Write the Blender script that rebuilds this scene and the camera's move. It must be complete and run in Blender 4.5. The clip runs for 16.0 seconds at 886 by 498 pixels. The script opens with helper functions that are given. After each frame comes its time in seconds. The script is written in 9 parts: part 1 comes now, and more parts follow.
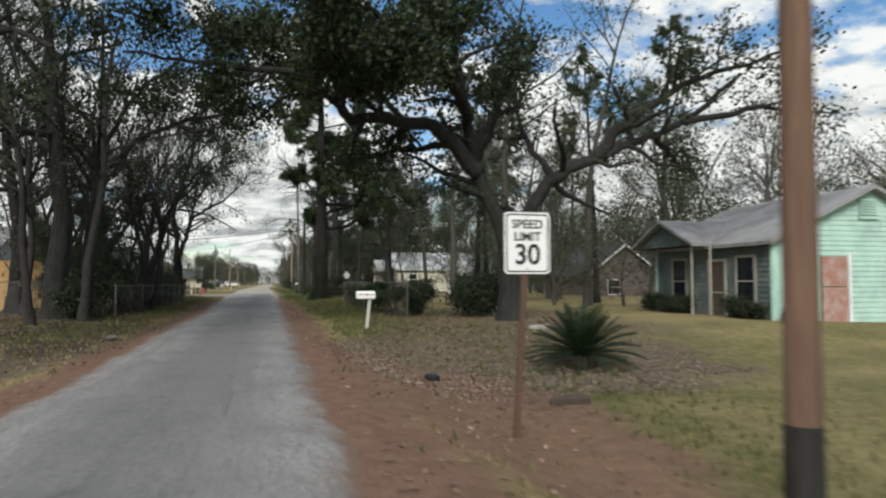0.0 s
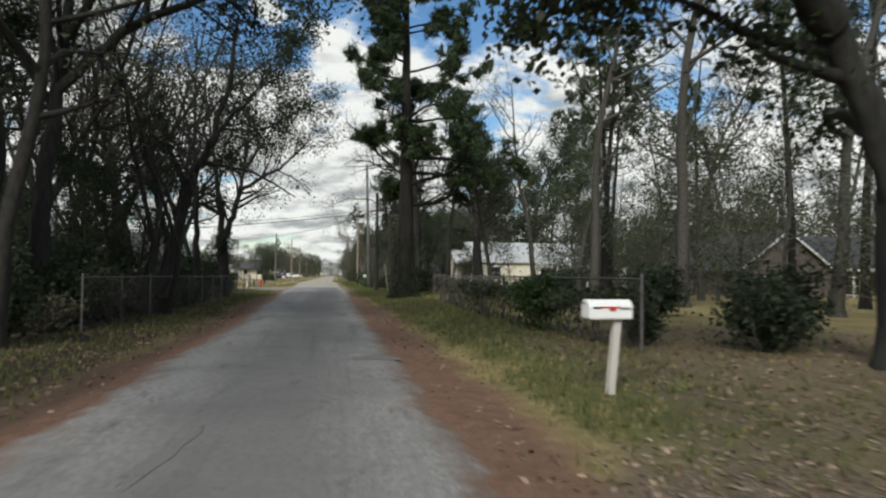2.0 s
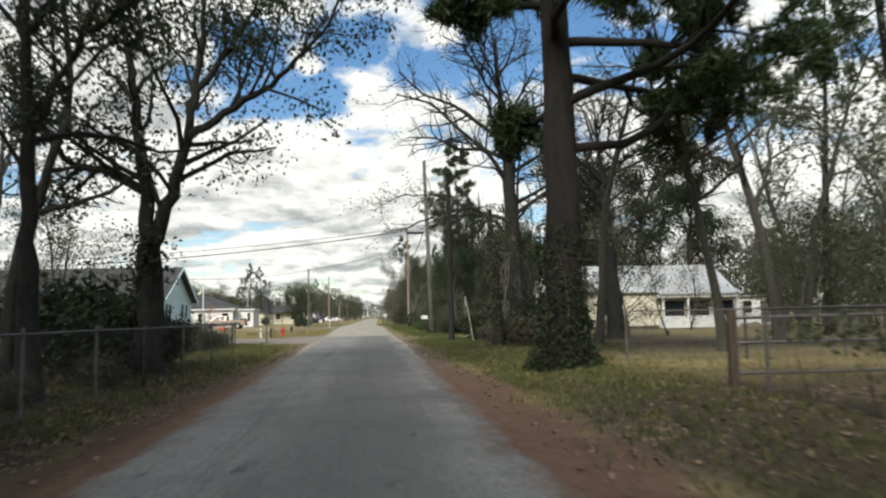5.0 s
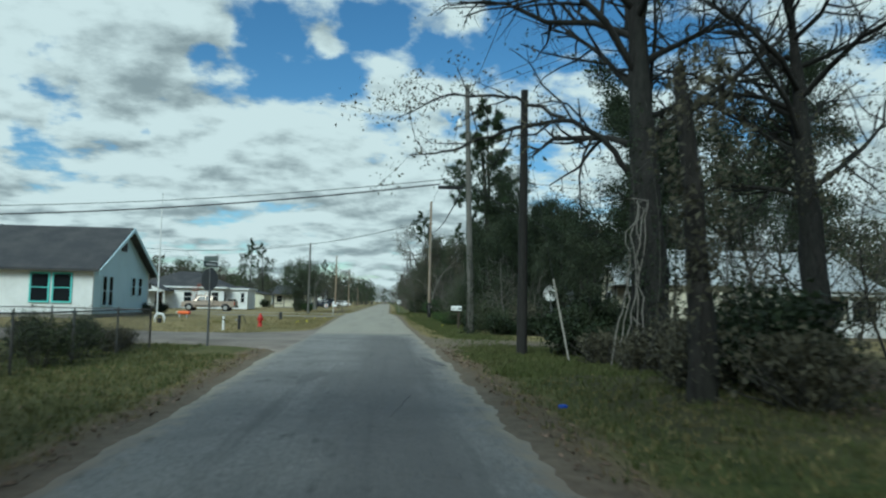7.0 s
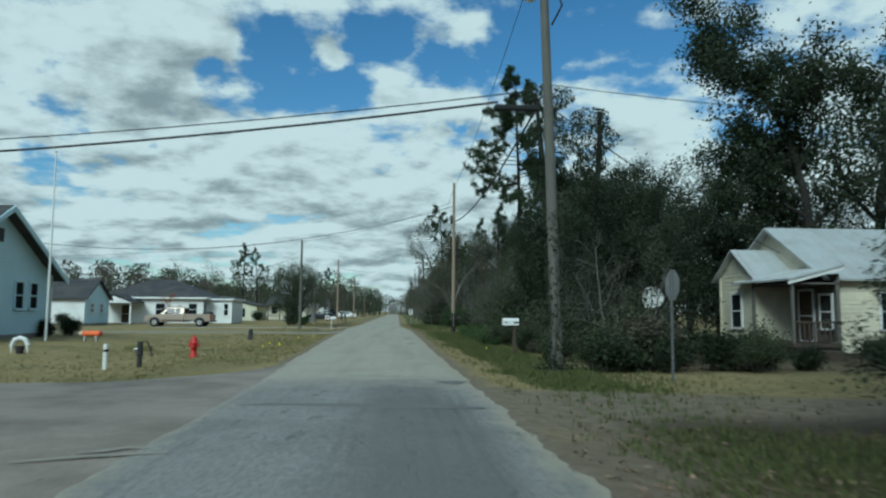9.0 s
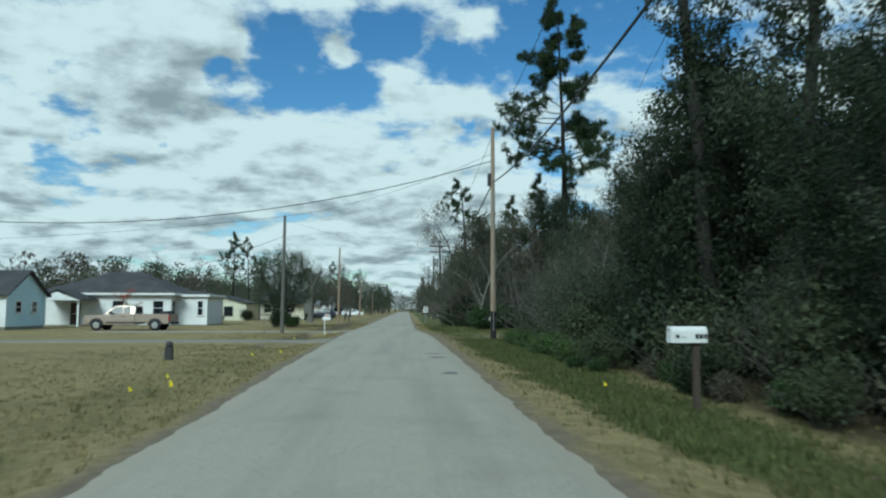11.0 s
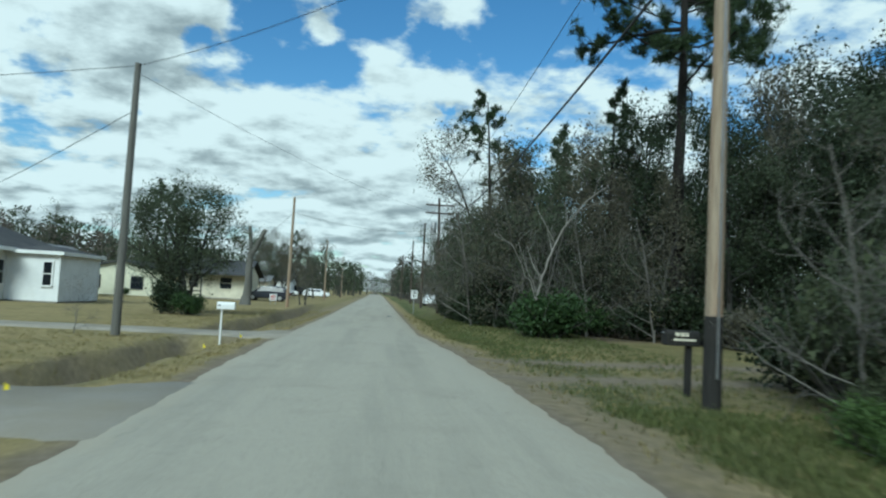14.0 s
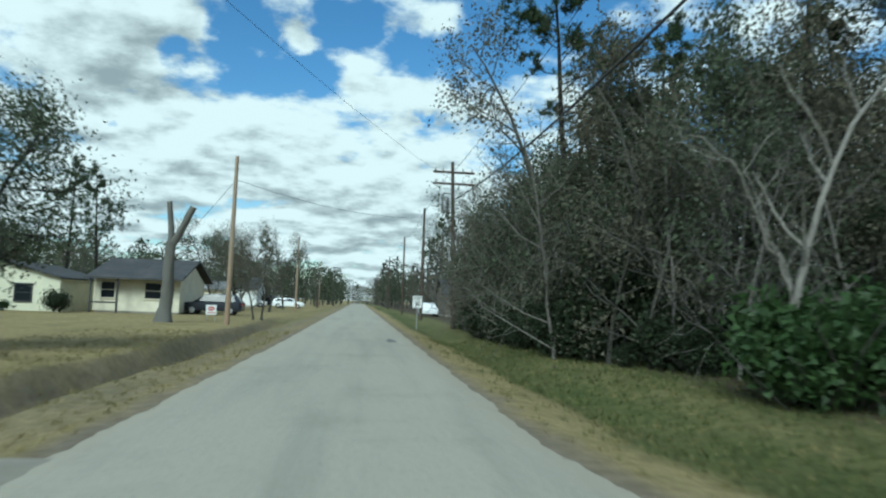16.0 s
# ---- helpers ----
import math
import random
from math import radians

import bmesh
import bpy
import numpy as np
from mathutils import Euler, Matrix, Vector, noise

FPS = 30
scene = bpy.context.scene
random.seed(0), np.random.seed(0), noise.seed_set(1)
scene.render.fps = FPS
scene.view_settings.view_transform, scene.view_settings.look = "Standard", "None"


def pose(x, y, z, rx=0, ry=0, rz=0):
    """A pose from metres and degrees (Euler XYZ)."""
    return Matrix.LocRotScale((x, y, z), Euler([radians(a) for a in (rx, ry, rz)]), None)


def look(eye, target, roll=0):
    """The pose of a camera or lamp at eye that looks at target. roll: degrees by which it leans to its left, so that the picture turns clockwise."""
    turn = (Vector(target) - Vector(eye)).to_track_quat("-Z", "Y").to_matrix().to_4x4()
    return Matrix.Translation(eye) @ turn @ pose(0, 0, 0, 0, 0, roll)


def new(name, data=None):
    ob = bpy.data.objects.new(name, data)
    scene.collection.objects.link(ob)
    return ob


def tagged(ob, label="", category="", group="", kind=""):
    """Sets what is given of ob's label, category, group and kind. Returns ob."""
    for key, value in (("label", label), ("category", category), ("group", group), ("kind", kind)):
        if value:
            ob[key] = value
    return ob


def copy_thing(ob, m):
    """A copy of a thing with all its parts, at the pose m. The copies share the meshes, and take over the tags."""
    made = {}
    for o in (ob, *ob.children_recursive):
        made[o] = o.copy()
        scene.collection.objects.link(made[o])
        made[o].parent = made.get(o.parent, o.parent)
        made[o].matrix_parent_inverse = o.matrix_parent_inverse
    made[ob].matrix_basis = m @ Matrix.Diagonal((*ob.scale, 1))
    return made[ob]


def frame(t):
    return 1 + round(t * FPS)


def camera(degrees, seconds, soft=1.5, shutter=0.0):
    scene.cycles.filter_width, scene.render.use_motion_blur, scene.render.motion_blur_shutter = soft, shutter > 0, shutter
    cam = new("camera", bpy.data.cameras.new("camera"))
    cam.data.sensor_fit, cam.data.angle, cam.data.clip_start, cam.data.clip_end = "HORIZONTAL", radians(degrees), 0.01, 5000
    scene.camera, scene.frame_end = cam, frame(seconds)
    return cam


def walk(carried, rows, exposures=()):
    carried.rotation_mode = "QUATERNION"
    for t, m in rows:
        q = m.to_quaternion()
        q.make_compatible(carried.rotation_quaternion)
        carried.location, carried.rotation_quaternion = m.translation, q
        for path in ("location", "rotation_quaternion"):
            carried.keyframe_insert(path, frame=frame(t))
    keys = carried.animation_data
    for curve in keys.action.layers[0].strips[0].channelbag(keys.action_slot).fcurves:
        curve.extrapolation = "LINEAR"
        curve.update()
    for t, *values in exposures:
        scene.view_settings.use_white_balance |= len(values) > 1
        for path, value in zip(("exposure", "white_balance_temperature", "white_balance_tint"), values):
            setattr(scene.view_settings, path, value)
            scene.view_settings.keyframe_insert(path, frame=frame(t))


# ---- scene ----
cam = camera(65.0, 16.0, soft=2.2, shutter=0.35)
PATH = [
    (0, (1.786, -4.944, 1.298), (2.263, -3.004, 1.392), -0.1),
    (0.5, (1.681, -1.824, 1.304), (2.076, 0.134, 1.408), 0.5),
    (1, (1.609, 1.223, 1.313), (1.961, 3.189, 1.415), 0.5),
    (1.5, (1.514, 4.235, 1.306), (1.835, 6.207, 1.382), 1.1),
    (2, (1.346, 7.265, 1.289), (1.657, 9.239, 1.364), 0.6),
    (2.5, (1.141, 10.385, 1.307), (1.436, 12.361, 1.394), 0.6),
    (3, (1.022, 13.63, 1.314), (1.294, 15.61, 1.399), 0.1),
    (3.5, (0.95, 17.092, 1.307), (1.21, 19.072, 1.414), -0.3),
    (4, (0.893, 20.724, 1.343), (1.145, 22.705, 1.466), -0.8),
    (4.5, (0.886, 24.494, 1.32), (1.126, 26.473, 1.485), -1.1),
    (5, (0.869, 28.365, 1.277), (1.067, 30.346, 1.465), -1.2),
    (7.5, (0.687, 47.571, 1.477), (0.846, 49.56, 1.616), 1.3),
    (8, (0.618, 51.432, 1.489), (0.759, 53.423, 1.618), 0.8),
    (8.5, (0.555, 55.276, 1.473), (0.688, 57.266, 1.624), 0.5),
    (9, (0.47, 59.179, 1.471), (0.608, 61.166, 1.651), 0.4),
    (11.5, (0.085, 78.711, 1.546), (0.187, 80.701, 1.71), 0.3),
    (12, (-0.033, 82.76, 1.553), (0.063, 84.754, 1.675), 1.0),
    (12.5, (-0.153, 87.004, 1.543), (-0.051, 88.999, 1.655), 1.4),
    (13, (-0.305, 91.442, 1.53), (-0.178, 93.434, 1.648), 2.1),
    (13.5, (-0.474, 96.003, 1.545), (-0.31, 97.993, 1.669), 3.0),
    (14, (-0.605, 100.6, 1.529), (-0.416, 102.586, 1.66), 3.0),
    (14.5, (-0.671, 105.265, 1.478), (-0.462, 107.249, 1.615), 2.6),
    (15, (-0.763, 109.95, 1.398), (-0.547, 111.933, 1.54), 2.2),
    (15.5, (-0.836, 114.694, 1.385), (-0.612, 116.676, 1.534), 2.1),
    (16, (-0.893, 119.478, 1.383), (-0.65, 121.457, 1.539), 2.0),
]
EXPOSURES = [(0.0, 0.13, 6480, 7), (1.0, 0.33, 6480, 7), (2.0, 0.06, 6520, 7), (3.0, 0.37, 6650, 7), (3.6, 0.50, 6720, 7), (5.2, 0.27, 6700, 7), (7.5, -0.33, 5320, -14), (9.0, -0.36, 5330, -14), (11.5, -0.17, 5360, -12), (13.5, -0.07, 5380, -12), (16.0, 0.05, 5420, -12)]
walk(cam, [(t, look(eye, target, roll)) for t, eye, target, roll in PATH], EXPOSURES)


# ---- world, sun, exposure ----
SUN_AZ, SUN_EL = 205.0, 38.0          # degrees: compass from +y clockwise, height


def build_world():
    w = bpy.data.worlds.new("sky")
    scene.world = w
    w.use_nodes = True
    n, l = w.node_tree.nodes, w.node_tree.links
    n.clear()
    out = n.new("ShaderNodeOutputWorld")
    bg = n.new("ShaderNodeBackground")
    sky = n.new("ShaderNodeTexSky")
    sky.sky_type, sky.sun_disc = "NISHITA", False
    sky.sun_elevation, sky.sun_rotation = radians(SUN_EL), radians(SUN_AZ)
    sky.air_density, sky.dust_density, sky.ozone_density = 1.0, 0.6, 2.0
    tc = n.new("ShaderNodeTexCoord")
    sep = n.new("ShaderNodeSeparateXYZ")
    l.new(tc.outputs["Generated"], sep.inputs[0])

    def m(op, a, b=None, c=None, clamp=False):
        k = n.new("ShaderNodeMath")
        k.operation, k.use_clamp = op, clamp
        for i, v in enumerate((a, b, c)):
            if v is None:
                continue
            if isinstance(v, (int, float)):
                k.inputs[i].default_value = v
            else:
                l.new(v, k.inputs[i])
        return k.outputs[0]

    # a flat cloud deck, so the clouds shrink and flatten towards the horizon
    zz = m("ADD", m("MAXIMUM", sep.outputs[2], 0.0), 0.22)
    u, v = m("DIVIDE", sep.outputs[0], zz), m("DIVIDE", sep.outputs[1], zz)

    def deck(dv):
        comb = n.new("ShaderNodeCombineXYZ")
        l.new(u, comb.inputs[0]), l.new(m("ADD", v, dv), comb.inputs[1])
        comb.inputs[2].default_value = 3.7
        return comb.outputs[0]
    here, above = deck(0.0), deck(-0.13)

    def fbm(at, scale, detail, rough, off, dist=0.0):
        mp = n.new("ShaderNodeMapping")
        mp.inputs["Location"].default_value = off
        l.new(at, mp.inputs[0])
        t = n.new("ShaderNodeTexNoise")
        t.inputs["Scale"].default_value, t.inputs["Detail"].default_value = scale, detail
        t.inputs["Roughness"].default_value, t.inputs["Distortion"].default_value = rough, dist
        l.new(mp.outputs[0], t.inputs["Vector"])
        return t.outputs["Fac"]

    def span(val, lo, hi, a=0.0, b=1.0, smooth=True):
        r = n.new("ShaderNodeMapRange")
        r.interpolation_type = "SMOOTHSTEP" if smooth else "LINEAR"
        for key, x in (("From Min", lo), ("From Max", hi), ("To Min", a), ("To Max", b)):
            r.inputs[key].default_value = x
        l.new(val, r.inputs["Value"])
        return r.outputs[0]

    # the day's cloud banks and the blue gaps between them: (bearing, height, half width, half height), radians
    face = n.new("ShaderNodeCombineXYZ")
    l.new(m("ARCTAN2", sep.outputs[0], sep.outputs[1]), face.inputs[0])
    l.new(m("ARCSINE", sep.outputs[2]), face.inputs[1])
    ruffle = n.new("ShaderNodeTexNoise")
    ruffle.inputs["Scale"].default_value, ruffle.inputs["Detail"].default_value = 15.0, 8.0
    l.new(face.outputs[0], ruffle.inputs["Vector"])
    bent = n.new("ShaderNodeVectorMath")
    bent.operation = "MULTIPLY_ADD"
    l.new(ruffle.outputs["Color"], bent.inputs[0])
    bent.inputs[1].default_value = (0.13, 0.075, 0)
    l.new(face.outputs[0], bent.inputs[2])

    def bank(places):
        total = None
        for az, el, w, h in places:
            q = n.new("ShaderNodeVectorMath")
            q.operation = "MULTIPLY_ADD"
            q.inputs[1].default_value = (1 / w, 1 / h, 0)
            q.inputs[2].default_value = (-(az + 0.065) / w, -(el + 0.037) / h, 0)
            l.new(bent.outputs[0], q.inputs[0])
            d = n.new("ShaderNodeVectorMath")
            d.operation = "LENGTH"
            l.new(q.outputs[0], d.inputs[0])
            g = span(d.outputs["Value"], 2.0, 0.0)
            total = g if total is None else m("MAXIMUM", total, g)
        return total
    gaps = bank(((-0.45, 0.255, 0.057, 0.024), (-0.472, 0.186, 0.033, 0.028), (-0.437, 0.225, 0.018, 0.024), (-0.446, 0.297, 0.041, 0.015), (-0.185, 0.349, 0.037, 0.037), (-0.1, 0.328, 0.053, 0.021),
                 (-0.139, 0.307, 0.065, 0.013), (-0.264, 0.317, 0.026, 0.015), (-0.036, 0.381, 0.037, 0.028), (0.081, 0.343, 0.069, 0.018), (0.188, 0.353, 0.061, 0.045), (-0.334, 0.222, 0.023, 0.007), (0.099, 0.271, 0.013, 0.007)))
    banks = bank(((-0.36, 0.341, 0.154, 0.023), (-0.344, 0.305, 0.069, 0.016), (-0.093, 0.363, 0.05, 0.015), (0.097, 0.392, 0.053, 0.026), (0.011, 0.327, 0.061, 0.037), (-0.335, 0.252, 0.106, 0.031), (-0.511, 0.228, 0.061, 0.026), (-0.188, 0.33, 0.037, 0.008)))

    def thickness(at):
        lumps = m("MULTIPLY_ADD", fbm(at, 2.3, 10.0, 0.52, (4.1, 2.6, 0.0), 0.1), 1.05, m("MULTIPLY_ADD", fbm(at, 6.5, 9.0, 0.58, (1.3, 7.7, 2.0)), 0.55, -0.30))
        # denser cover low in the sky, more gaps overhead
        low = span(sep.outputs[2], 0.18, 0.46, 0.13, -0.05)
        return m("ADD", lumps, low)
    body_here, body_above = thickness(here), thickness(above)
    cover = m("ADD", body_here, m("SUBTRACT", m("MULTIPLY", banks, 0.15), m("MULTIPLY", gaps, 0.20)))
    veil = span(cover, 0.40, 0.57)
    # bright rounded tops, grey flat undersides, thin edges that let the light through
    under = m("ADD", m("MULTIPLY", m("SUBTRACT", body_above, body_here), 2.6), m("MULTIPLY", m("SUBTRACT", cover, 0.50), 1.0))
    grey = span(under, -0.06, 0.70)
    col = n.new("ShaderNodeMix")
    col.data_type = "RGBA"
    col.inputs["A"].default_value, col.inputs["B"].default_value = (8.7, 8.75, 8.6, 1), (3.5, 3.72, 3.85, 1)
    l.new(grey, col.inputs["Factor"])
    hs = n.new("ShaderNodeHueSaturation")
    hs.inputs["Saturation"].default_value, hs.inputs["Value"].default_value = 1.2, 1.2
    l.new(sky.outputs[0], hs.inputs["Color"])
    mix = n.new("ShaderNodeMix")
    mix.data_type = "RGBA"
    l.new(veil, mix.inputs["Factor"])
    l.new(hs.outputs[0], mix.inputs["A"]), l.new(col.outputs["Result"], mix.inputs["B"])
    l.new(mix.outputs["Result"], bg.inputs[0])
    bg.inputs[1].default_value = 0.1
    l.new(bg.outputs[0], out.inputs[0])


build_world()
sun = new("sun", bpy.data.lights.new("sun", "SUN"))
sun.data.energy, sun.data.angle, sun.data.color = 3.2, radians(25), (1.0, 0.95, 0.87)
_a, _e = radians(SUN_AZ), radians(SUN_EL)
sun.matrix_world = look((0, 0, 0), (-math.sin(_a) * math.cos(_e), -math.cos(_a) * math.cos(_e), -math.sin(_e)))


# ---- materials ----
def material(name, c1, c2, rough=0.8, scale=6.0, fine=60.0, bump=0.15, metal=0.0, c3=None, stain=0.35, stretch=(1, 1, 1),
             random_obj=0.0, random_island=0.0, translucent=0.0, bands=None, spec=0.3):
    """c1, c2: two base colours mixed by a fine noise; c3: stains of a larger noise; bands: (axis, metres) of lap siding or ribs."""
    mt = bpy.data.materials.new(name)
    mt.use_nodes = True
    n, l = mt.node_tree.nodes, mt.node_tree.links
    n.clear()
    out, bs = n.new("ShaderNodeOutputMaterial"), n.new("ShaderNodeBsdfPrincipled")
    tc, mp = n.new("ShaderNodeTexCoord"), n.new("ShaderNodeMapping")
    mp.inputs["Scale"].default_value = stretch
    l.new(tc.outputs["Object"], mp.inputs[0])

    def tex(sc, det=5.0, rg=0.6):
        t = n.new("ShaderNodeTexNoise")
        t.inputs["Scale"].default_value, t.inputs["Detail"].default_value, t.inputs["Roughness"].default_value = sc, det, rg
        l.new(mp.outputs[0], t.inputs["Vector"])
        return t.outputs["Fac"]

    def blend(fac, a, b):
        x = n.new("ShaderNodeMix")
        x.data_type = "RGBA"
        for key, v in (("Factor", fac), ("A", a), ("B", b)):
            if isinstance(v, tuple):
                x.inputs[key].default_value = (*v, 1)
            elif isinstance(v, float):
                x.inputs[key].default_value = v
            else:
                l.new(v, x.inputs[key])
        return x.outputs["Result"]

    def span(v, lo, hi, to=1.0):
        r = n.new("ShaderNodeMapRange")
        for key, val in (("From Min", lo), ("From Max", hi), ("To Max", to)):
            r.inputs[key].default_value = val
        l.new(v, r.inputs["Value"])
        return r.outputs[0]

    c = blend(span(tex(fine), 0.3, 0.7), tuple(c1), tuple(c2))
    if c3:
        c = blend(span(tex(scale, 6.0, 0.62), 0.42, 0.72, stain * 2), c, tuple(c3))
    if random_obj or random_island:
        if random_obj:
            info, amount = n.new("ShaderNodeObjectInfo").outputs["Random"], random_obj
        else:
            info, amount = n.new("ShaderNodeNewGeometry").outputs["Random Per Island"], random_island
        h = n.new("ShaderNodeHueSaturation")
        l.new(span(info, 0.0, 1.0, 1.0), h.inputs["Fac"])
        v = n.new("ShaderNodeMapRange")
        v.inputs["To Min"].default_value, v.inputs["To Max"].default_value = 1 - amount, 1 + amount
        l.new(info, v.inputs["Value"])
        h.inputs["Fac"].default_value = 1.0
        for k in list(l):
            if k.to_socket == h.inputs["Fac"]:
                l.remove(k)
        l.new(v.outputs[0], h.inputs["Value"])
        l.new(c, h.inputs["Color"])
        c = h.outputs["Color"]
    l.new(c, bs.inputs["Base Color"])
    bs.inputs["Roughness"].default_value, bs.inputs["Metallic"].default_value = rough, metal
    bs.inputs["Specular IOR Level"].default_value = spec
    if bump:
        b = n.new("ShaderNodeBump")
        b.inputs["Strength"].default_value, b.inputs["Distance"].default_value = bump, 0.02
        l.new(tex(fine * 0.6, 4.0), b.inputs["Height"])
        l.new(b.outputs[0], bs.inputs["Normal"])
    if translucent:
        tr, ms = n.new("ShaderNodeBsdfTranslucent"), n.new("ShaderNodeMixShader")
        l.new(c, tr.inputs[0])
        ms.inputs[0].default_value = translucent
        l.new(bs.outputs[0], ms.inputs[1]), l.new(tr.outputs[0], ms.inputs[2])
        l.new(ms.outputs[0], out.inputs[0])
    else:
        l.new(bs.outputs[0], out.inputs[0])
    return mt


def glass_dark(name="window_glass"):
    mt = bpy.data.materials.new(name)
    mt.use_nodes = True
    bs = mt.node_tree.nodes["Principled BSDF"]
    bs.inputs["Base Color"].default_value = (0.012, 0.015, 0.018, 1)
    bs.inputs["Roughness"].default_value = 0.08
    bs.inputs["Specular IOR Level"].default_value = 0.25
    return mt


M = {}
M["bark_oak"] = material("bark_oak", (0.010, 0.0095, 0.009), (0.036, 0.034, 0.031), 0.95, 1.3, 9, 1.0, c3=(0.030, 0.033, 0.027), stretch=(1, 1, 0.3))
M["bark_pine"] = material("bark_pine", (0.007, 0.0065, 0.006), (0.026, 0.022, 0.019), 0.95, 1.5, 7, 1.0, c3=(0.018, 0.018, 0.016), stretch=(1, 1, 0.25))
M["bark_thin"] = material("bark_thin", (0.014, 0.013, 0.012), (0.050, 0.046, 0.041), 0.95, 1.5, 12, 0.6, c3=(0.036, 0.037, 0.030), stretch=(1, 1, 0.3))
M["bark_pale"] = material("bark_pale", (0.16, 0.15, 0.13), (0.30, 0.28, 0.25), 0.9, 1.5, 14, 0.4, c3=(0.10, 0.09, 0.08), stretch=(1, 1, 0.3))
M["twig"] = material("twig", (0.042, 0.041, 0.035), (0.096, 0.092, 0.079), 0.95, 2, 12, 0.0)
M["twig_pale"] = material("twig_pale", (0.085, 0.079, 0.070), (0.175, 0.163, 0.145), 0.95, 2, 12, 0.0)
M["leaf_oak"] = material("leaf_oak", (0.016, 0.026, 0.010), (0.038, 0.054, 0.021), 0.5, 1.0, 5, 0, random_island=0.4, translucent=0.25)
M["leaf_dark"] = material("leaf_dark", (0.019, 0.030, 0.014), (0.040, 0.055, 0.026), 0.6, 1.0, 4, 0, random_island=0.4, translucent=0.3)
M["leaf_green"] = material("leaf_green", (0.026, 0.054, 0.016), (0.056, 0.092, 0.030), 0.55, 1.0, 4, 0, random_island=0.4, translucent=0.3)
M["leaf_weed"] = material("leaf_weed", (0.050, 0.090, 0.024), (0.100, 0.150, 0.045), 0.6, 1.0, 4, 0, random_island=0.4, translucent=0.35)
M["leaf_olive"] = material("leaf_olive", (0.044, 0.055, 0.027), (0.090, 0.106, 0.055), 0.7, 1.0, 4, 0, random_island=0.4, translucent=0.3)
M["leaf_brown"] = material("leaf_brown", (0.072, 0.068, 0.044), (0.142, 0.132, 0.090), 0.75, 1.0, 4, 0, random_island=0.35, translucent=0.3)
M["leaf_red"] = material("leaf_red", (0.26, 0.06, 0.03), (0.42, 0.11, 0.05), 0.6, 1.0, 4, 0, random_island=0.4, translucent=0.25)
M["needle"] = material("needle", (0.020, 0.038, 0.014), (0.050, 0.075, 0.028), 0.5, 1.0, 3, 0, random_island=0.5, translucent=0.2)
M["needle_far"] = material("needle_far", (0.032, 0.044, 0.024), (0.062, 0.075, 0.040), 0.6, 1.0, 3, 0, random_island=0.5, translucent=0.2)
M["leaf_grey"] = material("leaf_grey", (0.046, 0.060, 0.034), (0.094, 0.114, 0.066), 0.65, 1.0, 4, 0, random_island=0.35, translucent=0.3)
M["far_bare"] = material("far_bare", (0.085, 0.075, 0.060), (0.135, 0.120, 0.098), 0.8, 0.2, 2, 0, random_island=0.3, translucent=0.25)
M["blue_plastic"] = material("blue_plastic", (0.02, 0.07, 0.45), (0.03, 0.10, 0.55), 0.5, 4, 40, 0.0)
M["cycad"] = material("cycad", (0.013, 0.028, 0.011), (0.030, 0.054, 0.022), 0.4, 1, 6, 0, random_island=0.4, translucent=0.15)


